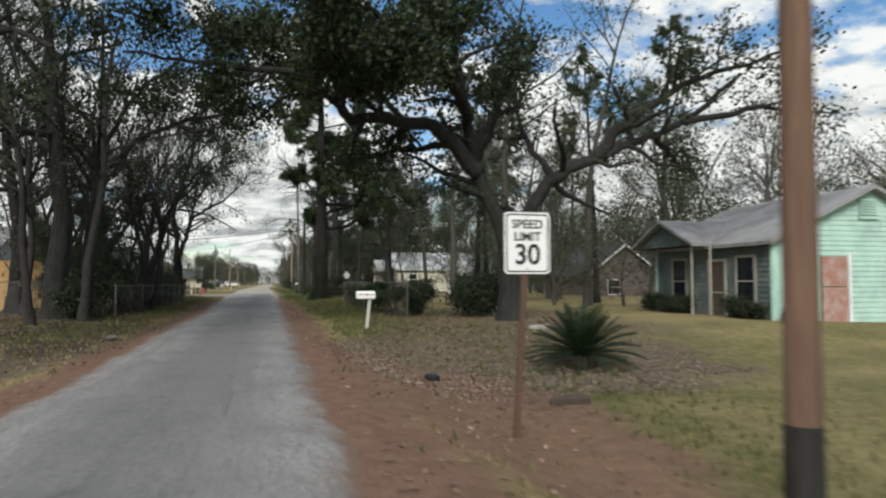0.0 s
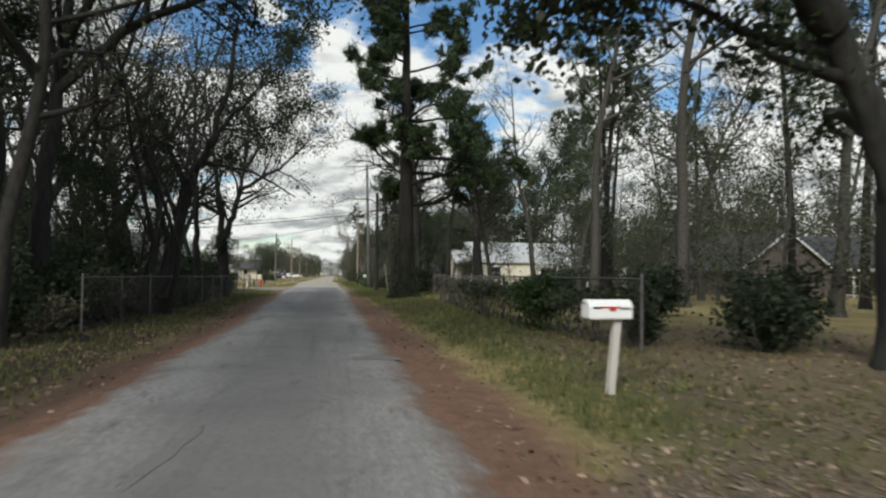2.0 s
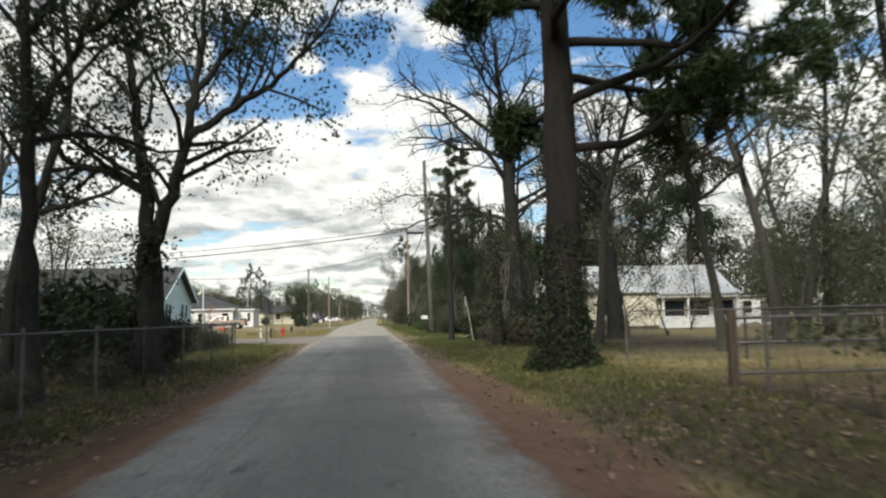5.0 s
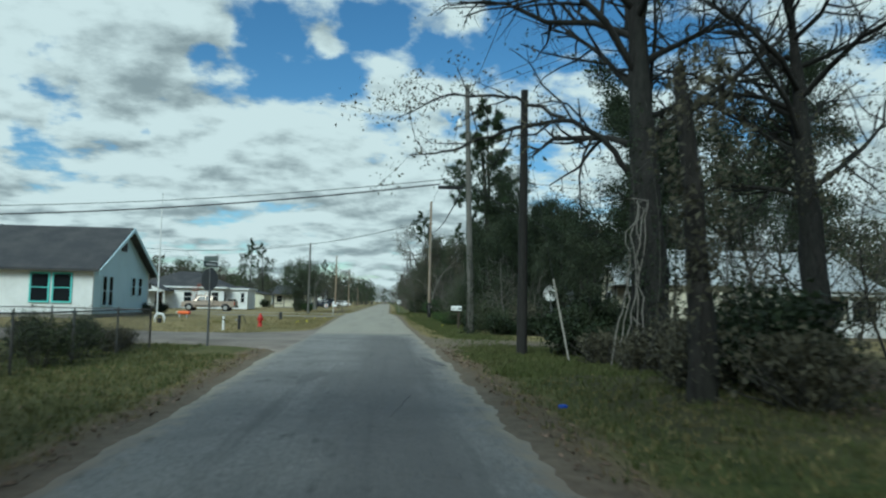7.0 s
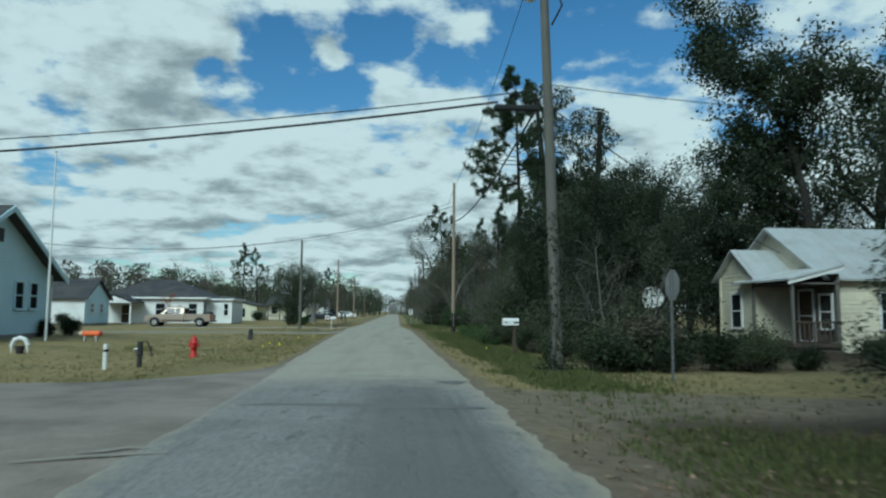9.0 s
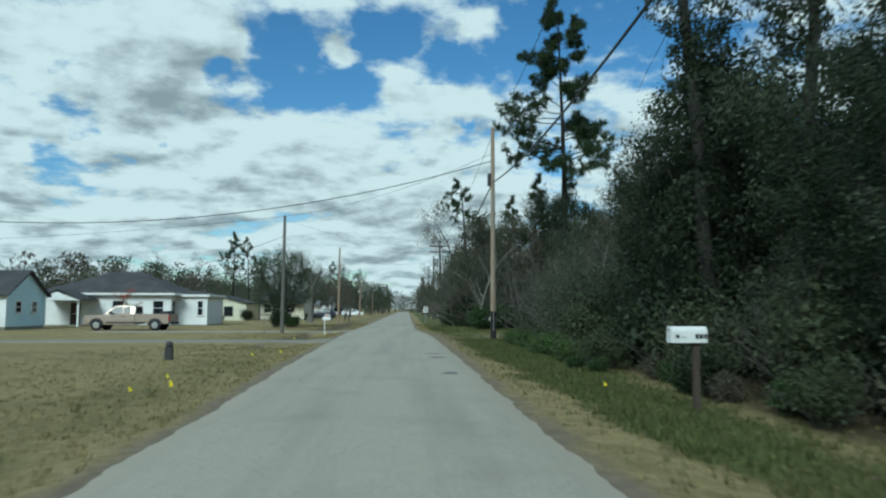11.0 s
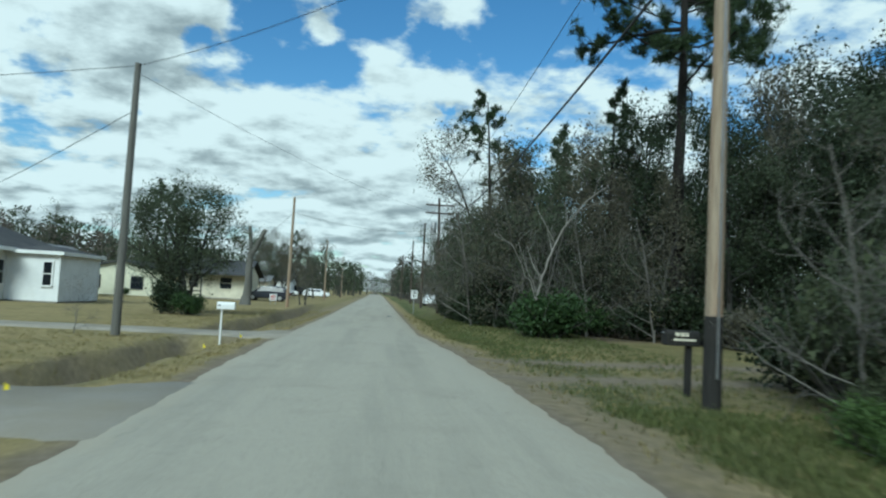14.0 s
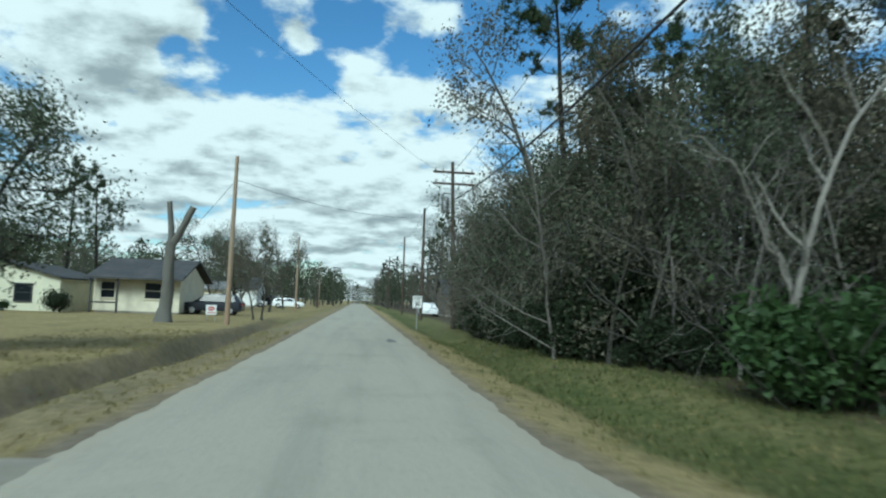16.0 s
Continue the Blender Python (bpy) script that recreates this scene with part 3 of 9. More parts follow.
def ground_material():
    mt = bpy.data.materials.new("ground")
    mt.use_nodes = True
    n, l = mt.node_tree.nodes, mt.node_tree.links
    bs = n["Principled BSDF"]
    tc = n.new("ShaderNodeTexCoord")
    at = n.new("ShaderNodeAttribute")
    at.attribute_name = "cover"
    sp = n.new("ShaderNodeSeparateColor")
    l.new(at.outputs["Color"], sp.inputs[0])

    def tex(sc, det=6.0, rg=0.65):
        t = n.new("ShaderNodeTexNoise")
        t.inputs["Scale"].default_value, t.inputs["Detail"].default_value, t.inputs["Roughness"].default_value = sc, det, rg
        l.new(tc.outputs["Object"], t.inputs["Vector"])
        return t.outputs["Fac"]

    def blend(fac, a, b):
        x = n.new("ShaderNodeMix")
        x.data_type = "RGBA"
        for key, v in (("Factor", fac), ("A", a), ("B", b)):
            if isinstance(v, tuple):
                x.inputs[key].default_value = (*v, 1)
            else:
                l.new(v, x.inputs[key])
        return x.outputs["Result"]

    def span(v, lo, hi):
        r = n.new("ShaderNodeMapRange")
        r.inputs["From Min"].default_value, r.inputs["From Max"].default_value = lo, hi
        l.new(v, r.inputs["Value"])
        return r.outputs[0]
    fine, mid, big = tex(38), tex(4.5), tex(0.5)
    tuft = tex(13, 7.0, 0.72)
    grass = blend(span(mid, 0.35, 0.65), (0.265, 0.210, 0.094), (0.445, 0.362, 0.178))
    grass = blend(span(big, 0.50, 0.74), grass, (0.145, 0.138, 0.054))
    grass = blend(span(tuft, 0.54, 0.72), grass, (0.115, 0.100, 0.045))
    grass = blend(span(fine, 0.35, 0.7), grass, (0.145, 0.118, 0.058))
    green = blend(span(mid, 0.35, 0.65), (0.050, 0.070, 0.020), (0.112, 0.118, 0.042))
    green = blend(span(tuft, 0.50, 0.66), green, (0.022, 0.031, 0.011))
    dirt = blend(span(mid, 0.35, 0.65), (0.165, 0.095, 0.065), (0.235, 0.145, 0.10))
    dirt = blend(span(fine, 0.4, 0.7), dirt, (0.12, 0.072, 0.05))
    leaf = blend(span(tex(24, 7.0, 0.75), 0.40, 0.60), (0.058, 0.043, 0.033), (0.225, 0.178, 0.138))
    leaf = blend(span(mid, 0.4, 0.7), leaf, (0.095, 0.072, 0.052))
    c = blend(sp.outputs["Green"], grass, green)
    c = blend(sp.outputs["Blue"], c, leaf)
    # dark leaf humus, with the trees' shade painted into the ground
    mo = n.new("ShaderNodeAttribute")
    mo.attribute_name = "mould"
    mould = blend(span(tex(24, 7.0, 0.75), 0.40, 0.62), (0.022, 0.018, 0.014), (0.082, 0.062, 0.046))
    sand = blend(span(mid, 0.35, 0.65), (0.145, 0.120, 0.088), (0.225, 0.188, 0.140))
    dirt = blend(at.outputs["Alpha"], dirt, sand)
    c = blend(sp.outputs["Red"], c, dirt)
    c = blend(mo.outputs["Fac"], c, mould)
    l.new(c, bs.inputs["Base Color"])
    bs.inputs["Roughness"].default_value = 0.95
    bs.inputs["Specular IOR Level"].default_value = 0.15
    b = n.new("ShaderNodeBump")
    b.inputs["Strength"].default_value, b.inputs["Distance"].default_value = 0.7, 0.03
    l.new(tex(30, 6, 0.7), b.inputs["Height"])
    l.new(b.outputs[0], bs.inputs["Normal"])
    return mt


def cover(x, y):
    """Share of bare dirt, green grass and leaf litter at a place."""
    dr, dl = x - road_right(y), road_left(y) - x
    w1, w2 = wobble(x, y, 1.1), wobble(x + 5, y - 3, 0.45)
    side = np.maximum(dr, dl)
    north = ramp(y, 42, 52)
    strip = np.where(dr > 0, 0.8 + 0.3 * w2, 0.62 + 0.3 * w2) * (1 - north) + 0.05 * north
    dirt = 1 - ramp(side + 0.22 * w1, strip - 0.15, strip + 0.25)
    dirt = np.maximum(dirt, (1 - ramp(np.hypot((x - 4.6) / 2.0, (y - 4.5) / 5.5) + 0.18 * w1, 0.75, 1.1)) * (dr > -0.5) * 0.9)
    # gravel side track and field entrance
    track = ramp(y + 0.3 * w1, 67.6, 68.6) * (1 - ramp(y + 0.25 * w1 + 0.3 * (x - 3), 73.0, 73.9)) * (dr > -0.3)
    track = np.maximum(track, 0.8 * ramp(y + 0.4 * w1, 63.5, 65.5) * (1 - ramp(y, 70, 72)) * (1 - ramp(dr + 0.3 * w1, 0.5, 1.6)) * (dr > -0.3))
    entry = ramp(y + 0.5 * w1, 110.6, 112) * (1 - ramp(y + 0.5 * w1 - 0.12 * (x - 3), 118.2, 120.6)) * (dr > -0.3) * (1 - ramp(x, 14, 18))
    ruts = np.exp(-((y - 0.12 * (x - 3) - 114.6 + 0.3 * w2) / 0.8) ** 2) + np.exp(-((y - 0.12 * (x - 3) - 118.2 + 0.3 * w2) / 0.9) ** 2)
    dirt = np.maximum.reduce([dirt, 0.92 * track, entry * np.clip(0.25 + 0.75 * ruts + 0.2 * w1, 0, 1), 0.7 * (1 - ramp(dr + 0.35 * w1, 0.5, 1.3)) * (dr > -0.3) * ramp(y, 104, 108) * (1 - ramp(y, 122, 126))])
    off = np.abs(x + 5.65 + 0.2 * np.sin(y * 0.35) + 0.08 * np.sin(1.7 * y))
    bank = (np.exp(-((off - 0.72) / 0.26) ** 2) + 0.35 * (off < 0.6)) * ramp(y, 104, 105.4) * (1 - ramp(y, 160, 175)) * 1.6
    dirt = np.maximum.reduce([dirt, 0.55 * bank * (0.8 + 0.4 * w1), 0.6 * ramp(dl, 0.0, 0.5) * (1 - ramp(dl + 0.4 * w1, 0.9, 1.7)) * ramp(y, 124, 129) * (0.8 + 0.4 * w2)])
    green = np.where(dr > 0, ramp(dr + 0.5 * w2, 0.8, 1.4) * (1 - ramp(dr + 0.8 * w2, 2.6, 4.2)), ramp(dl + 0.4 * w2, 0.7, 1.2) * (1 - ramp(dl + 0.6 * w2, 2.4, 3.6)) * 0.8)
    green = green * np.where(y < 60, 0.9 * ramp(y, 9, 14), np.where(dr > 0, 0.85 + 0.25 * w2, 0.3)) + 0.25 * np.clip(w2, 0, 1)
    leaf = 0.9 * (1 - ramp(np.hypot((x - 6.6) / 5.6, (y - 9.2) / 4.0) + 0.3 * w1, 0.75, 1.1)) * (dr > 0.2)
    leaf = np.maximum(leaf, 0.85 * (1 - ramp(y + w2, 50, 56)) * ramp(dl + 0.3 * w1, 0.5, 1.1) * (1 - ramp(dl + 3 * w2, 14, 30)))
    leaf = np.maximum(leaf, 0.8 * (1 - ramp(np.hypot((x - 6.0) / 3.2, (y - 35.5) / 3.4) + 0.35 * w1, 0.75, 1.1)))
    leaf = np.maximum(leaf, 0.7 * ramp(y, 10.5, 13) * (1 - ramp(y + w2, 20, 24)) * ramp(dr + 0.5 * w1, 1.6, 2.6) * (1 - ramp(dr + w2, 8, 12)))
    mid = ramp(y + 0.8 * w2, 46, 50) * (1 - ramp(y, 66.5, 68)) * (1 - ramp(side + w2, 11, 19))
    green = np.maximum(green, 0.95 * mid * ramp(side + 0.3 * w1, 0.5, 0.9) * (0.85 + 0.2 * w2))
    leaf = np.maximum(leaf * (1 - 0.8 * mid), 0.75 * mid * (1 - ramp(side + 0.35 * w1, 0.45, 0.95)))
    leaf = np.maximum(leaf, 0.55 * mid * ramp(dr + 0.5 * w1, 3.6, 5.0))
    leaf = np.maximum(leaf, 0.75 * ramp(y, 63.5, 65.5) * (1 - ramp(y, 68, 69.5)) * ramp(dr, 0.3, 0.9) * (1 - ramp(dr + 0.6 * w1, 1.6, 3.0)))
    wood = ramp(y, 76, 80) * ramp(dr + 0.6 * w1, 4.5, 6.0) * (1 - ramp(dr + 3 * w2, 24, 40))
    gap = ramp(y, 109, 111) * (1 - ramp(y - 0.4 * dr, 124, 127))
    leaf = np.maximum(leaf, 0.6 * wood * (1 - 0.9 * gap))
    green = np.maximum(green, (1 - ramp(y, 12, 16)) * ramp(x + 0.6 * w2, 4.6, 6.2) * (0.42 + 0.35 * w2 + 0.2 * w1))
    green = np.maximum(green, 0.55 * gap * ramp(dr + 0.8 * w2, 1.0, 2.5) * (0.8 + 0.4 * w1) * (1 - ramp(dr, 14, 18)))
    green = np.maximum(green, 0.85 * ramp(y, 121, 126) * ramp(dr + 0.6 * w2, 0.9, 1.6) * (1 - ramp(dr, 7, 10)) * (0.85 + 0.3 * w1))
    return np.clip(np.stack([dirt, green, leaf, north], -1), 0, 1)


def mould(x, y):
    """Share of dark leaf humus and painted tree shade: under the roadside wood, on the verge before the side track,
    inside the northern wood.
    """
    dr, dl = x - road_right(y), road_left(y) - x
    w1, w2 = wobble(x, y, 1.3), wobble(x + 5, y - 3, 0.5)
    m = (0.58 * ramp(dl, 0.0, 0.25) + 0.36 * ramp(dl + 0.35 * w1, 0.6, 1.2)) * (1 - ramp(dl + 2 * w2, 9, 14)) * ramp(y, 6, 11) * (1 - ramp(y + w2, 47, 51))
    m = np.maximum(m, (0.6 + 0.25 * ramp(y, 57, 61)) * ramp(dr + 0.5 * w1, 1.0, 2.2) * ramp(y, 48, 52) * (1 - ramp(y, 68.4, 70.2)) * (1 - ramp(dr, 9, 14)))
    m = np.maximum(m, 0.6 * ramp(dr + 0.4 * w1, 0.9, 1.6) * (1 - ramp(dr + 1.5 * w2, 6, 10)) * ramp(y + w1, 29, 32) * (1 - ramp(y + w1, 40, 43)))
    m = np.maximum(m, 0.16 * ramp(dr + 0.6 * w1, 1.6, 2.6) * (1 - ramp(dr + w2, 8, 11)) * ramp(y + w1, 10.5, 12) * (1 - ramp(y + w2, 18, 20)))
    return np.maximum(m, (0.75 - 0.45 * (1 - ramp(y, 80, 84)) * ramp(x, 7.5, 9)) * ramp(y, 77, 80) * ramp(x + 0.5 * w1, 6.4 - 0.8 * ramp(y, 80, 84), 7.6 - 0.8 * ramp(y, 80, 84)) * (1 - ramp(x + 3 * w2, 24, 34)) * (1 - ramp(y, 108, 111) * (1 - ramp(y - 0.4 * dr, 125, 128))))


def build_ground():
    xs = grow_axis(-9.5, 10.5, 0.26, 2600, 1.22)
    ys = grow_axis(-6.0, 148.0, 0.28, 2600, 1.22)
    X, Y = np.meshgrid(xs, ys)
    Z = height(X, Y)
    far = np.hypot(X, Y - 70)
    Z = np.where(far > 400, Z * 0 - 0.2, Z)
    v = np.stack([X, Y, Z], -1).reshape(-1, 3)
    nx, ny = len(xs), len(ys)
    i = (np.arange(ny - 1)[:, None] * nx + np.arange(nx - 1)[None]).ravel()
    f = np.stack([i, i + 1, i + nx + 1, i + nx], 1)
    ob = mesh_object("ground", v, f, ground_material(), smooth=True)
    att = ob.data.color_attributes.new("cover", "FLOAT_COLOR", "POINT")
    att.data.foreach_set("color", cover(X, Y).reshape(-1, 4).astype(np.float32).ravel())
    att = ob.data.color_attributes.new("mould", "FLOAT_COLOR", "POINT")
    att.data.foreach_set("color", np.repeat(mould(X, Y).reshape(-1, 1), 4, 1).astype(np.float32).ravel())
    tagged(ob, "dry winter grass, dirt shoulders and leaf litter", "ground", kind="structure")


def sheet(name, xs, ys, mat, label, category, lift, parent=None):
    """A strip of paving with a thin skirt. xs(v, u): x at row v and share u; rows ys."""
    us = np.linspace(0, 1, 13)
    rows = []
    for y in ys:
        row = [(xs(y, u), y) for u in us]
        rows.append(row)
    a = np.array(rows)
    Z = np.full(a.shape[:2], lift) + 0.015 * np.sin(np.pi * us)[None]
    Z[:, 0] -= 0.06
    Z[:, -1] -= 0.06
    v = np.concatenate([a, Z[..., None]], -1).reshape(-1, 3)
    nx, ny = len(us), len(ys)
    i = (np.arange(ny - 1)[:, None] * nx + np.arange(nx - 1)[None]).ravel()
    f = np.stack([i, i + 1, i + nx + 1, i + nx], 1)
    ob = mesh_object(name, v, f, mat, parent, smooth=True)
    att = ob.data.color_attributes.new("rim", "FLOAT_COLOR", "POINT")
    w = np.zeros((ny, nx, 4), np.float32)
    w[:, (0, -1)] = 1.0
    w[:, (1, -2)] = 0.52
    w[:, (2, -3)] = 0.14
    att.data.foreach_set("color", w.ravel())
    return tagged(ob, label, category, kind="structure")


def edge_noise(y):
    return (1 - 0.45 * float(ramp(y, 62, 80))) * 0.8 * (0.10 * np.sin(1.9 * y) * np.sin(0.73 * y + 1) + 0.035 * np.sin(5.3 * y + 0.6) + 0.04 * np.sin(11.7 * y))


def build_roads():
    ys = np.concatenate([np.arange(-60, -8, 2.0), np.arange(-8, 150, 0.2), np.arange(150, 330, 1.5), np.geomspace(330, 420, 12)])

    def rx(y, u):
        l, r = float(road_left(y)) - edge_noise(y + 31) * 0.9, float(road_right(y)) + edge_noise(y)
        return l + (r - l) * u
    sheet("road", rx, ys, M["asphalt"], "worn pale grey asphalt lane with crumbling edges", "road", 0.0)

    # side street on the house side, flaring into the road
    v, f = [], []
    xs = np.concatenate([np.arange(-1.4, -12, -0.25), np.arange(-12, -90, -2.0)])
    for x in xs:
        d = -2.2 - x
        near = 67.6 - 4.2 * math.exp(-d / 1.4) - 0.10 * math.sin(2.1 * x)
        far = 73.6 + 6.5 * math.exp(-d / 1.6) + 0.10 * math.sin(2.7 * x + 1)
        z = -0.014 + 0.10 * float(ramp(-x, 5, 14))
        v += [(x, near, z - 0.08), (x, near + 0.2, z), (x, (near + far) / 2, z + 0.01), (x, far - 0.2, z), (x, far, z - 0.08)]
    for i in range(len(xs) - 1):
        f += [(5 * i + j, 5 * i + j + 1, 5 * i + 6 + j, 5 * i + 5 + j) for j in range(4)]
    tagged(mesh_object("road_side_street", v, np.array(f), M["gravel_road"], smooth=True), "pale gravelly side street flaring into the road", "road", kind="structure")
    for name, x0, x1, y0, y1, mat, lab in (("driveway_near", -40, -2.4, 108.4, 111.0, M["gravel_dark"], "grey gravel driveway over a culvert"),
                                           ("driveway_far", -22, -2.6, 122.6, 125.0, M["gravel_pale"], "pale sandy gravel driveway crossing the ditch")):
        v, f = [], []
        xs = np.concatenate([np.arange(x1, -9, -0.3), np.arange(-9, x0, -1.5)])
        for x in xs:
            fl = 0.9 * math.exp(-max(0.0, x1 - 1.2 - x) / 0.9)
            wv = 0.12 * math.sin(1.9 * x)
            zz = max(gz(x, (y0 + y1) / 2), -0.1) + 0.02 if x < -4.3 else -0.03
            for y, dz in ((y0 - fl + wv, -0.08), (y0 - fl + 0.15 + wv, 0.012), (y1 + fl - 0.15, 0.012), (y1 + fl, -0.08)):
                v.append((x, y, zz + dz))
        for i in range(len(xs) - 1):
            f += [(4 * i + j, 4 * i + j + 1, 4 * i + 5 + j, 4 * i + 4 + j) for j in range(3)]
        tagged(mesh_object(name, v, np.array(f), mat, smooth=True), lab, "driveway", kind="structure")


M["gravel_road"] = material("gravel_road", (0.20, 0.172, 0.145), (0.32, 0.28, 0.24), 0.92, 0.55, 45, 0.4, c3=(0.125, 0.105, 0.088), stain=0.5)
M["gravel_pale"] = material("gravel_pale", (0.24, 0.218, 0.178), (0.38, 0.348, 0.285), 0.92, 0.9, 60, 0.35, c3=(0.19, 0.165, 0.12), stain=0.4)
M["gravel_dark"] = material("gravel_dark", (0.17, 0.158, 0.135), (0.29, 0.268, 0.225), 0.92, 0.9, 60, 0.35, c3=(0.20, 0.175, 0.13), stain=0.4)
build_ground()
build_roads()


# ---- trees ----
def unit(v):
    return v / (np.linalg.norm(v) + 1e-9)


class Tree:
    """Limbs as tapering paths, and the points that carry leaves."""

    def __init__(self, seed):
        self.r = np.random.RandomState(seed)
        self.paths, self.tips = [], []

    def limb(self, p, d, length, r0, r1, n=8, wander=0.18, up=0.0, level=0):
        p, d = np.array(p, float), unit(np.array(d, float))
        pts, rad = [p.copy()], [r0]
        for i in range(n):
            d = unit(d + self.r.normal(0, wander, 3) + np.array([0, 0, up]))
            p = p + d * length / n
            pts.append(p.copy())
            rad.append(r0 + (r1 - r0) * (i + 1) / n)
        self.paths.append((np.array(pts), np.array(rad), level))
        return np.array(pts), np.array(rad), d

    def path(self, points, r0, r1, level, n=5, jit=0.05):
        """A limb led through a few bends."""
        P = np.array(points, float)
        t = np.linspace(0, len(P) - 1, n * (len(P) - 1) + 1)
        q = np.stack([np.interp(t, np.arange(len(P)), P[:, i]) for i in range(3)], 1)
        for _ in range(2):
            q[1:-1] = (q[:-2] + 2 * q[1:-1] + q[2:]) / 4
        q[1:-1] += self.r.normal(0, jit, q[1:-1].shape)
        rad = np.linspace(r0, r1, len(q))
        self.paths.append((q, rad, level))
        return q, rad, unit(q[-1] - q[-2])

    def branch(self, pts, rad, d_end, level, depth, count, ratio, spread, start=0.3, up=0.03, wander=0.22, leaf_from=2, tips=3):
        """Side branches along a path, then their own."""
        r = self.r
        total = np.linalg.norm(np.diff(pts, axis=0), axis=1).sum()
        for i in range(count):
            t = start + (1 - start) * (i + r.rand()) / count
            k = t * (len(pts) - 1)
            a = min(int(k), len(pts) - 2)
            p = pts[a] + (pts[a + 1] - pts[a]) * (k - a)
            rr = rad[a] + (rad[a + 1] - rad[a]) * (k - a)
            axis = unit(pts[a + 1] - pts[a])
            side = unit(np.cross(axis, r.normal(0, 1, 3)))
            d = unit(axis * math.cos(spread) + side * math.sin(spread))
            ln = total * ratio * (0.6 + 0.7 * r.rand()) * (1.25 - 0.6 * t)
            q, rq, de = self.limb(p, d, ln, max(rr * 0.6, 0.006), 0.004 if level + 1 >= depth else max(rr * 0.18, 0.005), 4 if level + 1 < depth else 2, wander, up, level + 1)
            if level + 1 >= leaf_from:
                for j in range(tips):
                    s = 0.35 + 0.65 * r.rand()
                    m = s * (len(q) - 1)
                    b = min(int(m), len(q) - 2)
                    self.tips.append(q[b] + (q[b + 1] - q[b]) * (m - b))
            if level + 1 < depth:
                self.branch(q, rq, de, level + 1, depth, max(2, int(count * 0.62)), ratio, spread, 0.25, up, wander, leaf_from, tips)

    def wood(self, name, mat, parent=None, sides=(9, 6, 4, 3, 3)):
        """The stem and the limbs, as two parts."""
        for part_name, pick in (("trunk", [p for p in self.paths if p[2] == 0]), ("branching", [p for p in self.paths if p[2] > 0])):
            if not pick:
                continue
            vs, fs, n = [], [], 0
            for pts, rad, lv in pick:
                k = 2 if lv >= 3 else sides[min(lv, len(sides) - 1)]
                d = np.gradient(pts, axis=0)
                d /= np.linalg.norm(d, axis=1)[:, None] + 1e-9
                ref = np.array([0.0, 0.1, 1]) if abs(d[:, 2]).mean() < 0.8 else np.array([1.0, 0.1, 0])
                s = np.cross(d, ref)
                s /= np.linalg.norm(s, axis=1)[:, None] + 1e-9
                u = np.cross(s, d)
                a = np.arange(k) * 2 * np.pi / k
                ring = np.cos(a)[None, :, None] * s[:, None] + np.sin(a)[None, :, None] * u[:, None]
                v = pts[:, None] + ring * rad[:, None, None]
                if lv == 0:
                    v = v + ring * (rad[:, None, None] * 0.12 * np.sin(3 * a + 7 * pts[:, 2:3] * 0.3)[:, :, None])
                m = len(pts)
                i = (np.arange(m - 1)[:, None] * k + np.arange(k)[None])
                j = (np.arange(m - 1)[:, None] * k + (np.arange(k)[None] + 1) % k)
                if k == 2:
                    i, j = i[:, :1], j[:, :1]
                fs.append(np.stack([i, j, j + k, i + k], -1).reshape(-1, 4) + n)
                vs.append(v.reshape(-1, 3))
                n += m * k
            mesh_object(part_name, np.concatenate(vs), np.concatenate(fs), mat, parent, smooth=True)

    def leaves(self, name, mat, per, size, spread, parent=None, shape=0.75, droop=0.0, limit=60000, plain=True):
        r = self.r
        t = np.repeat(np.array(self.tips), per, axis=0)
        if len(t) > limit:
            t = t[r.choice(len(t), limit, replace=False)]
        c = t + r.normal(0, spread, t.shape)
        return leaf_mesh(name, c, mat, size, r, parent, shape, droop, plain)

    def needles(self, name, mat, per, length, parent=None, limit=9000, spread=0.10, width=0.035):
        """Tufts of long thin needles round the tips."""
        r = self.r
        tips = np.array(self.tips)
        k = max(1, limit // 15)
        if len(tips) > k:
            tips = tips[r.choice(len(tips), k, replace=False)]
        t = np.repeat(tips + r.normal(0, 0.12, tips.shape), 15, axis=0)
        t = t + r.normal(0, 0.045, t.shape)
        d = r.normal(0, 1, t.shape)
        d[:, 2] += 0.45
        d /= np.linalg.norm(d, axis=1)[:, None]
        s = np.cross(d, r.normal(0, 1, t.shape))
        s /= np.linalg.norm(s, axis=1)[:, None] + 1e-9
        ln = (length * (0.6 + 0.6 * r.rand(len(t))))[:, None]
        v = np.stack([t - s * width * 0.8, t + s * width * 0.8, t + d * ln], 1).reshape(-1, 3)
        f = np.arange(len(v)).reshape(-1, 3)
        return mesh_object(name, v, f, mat, parent)


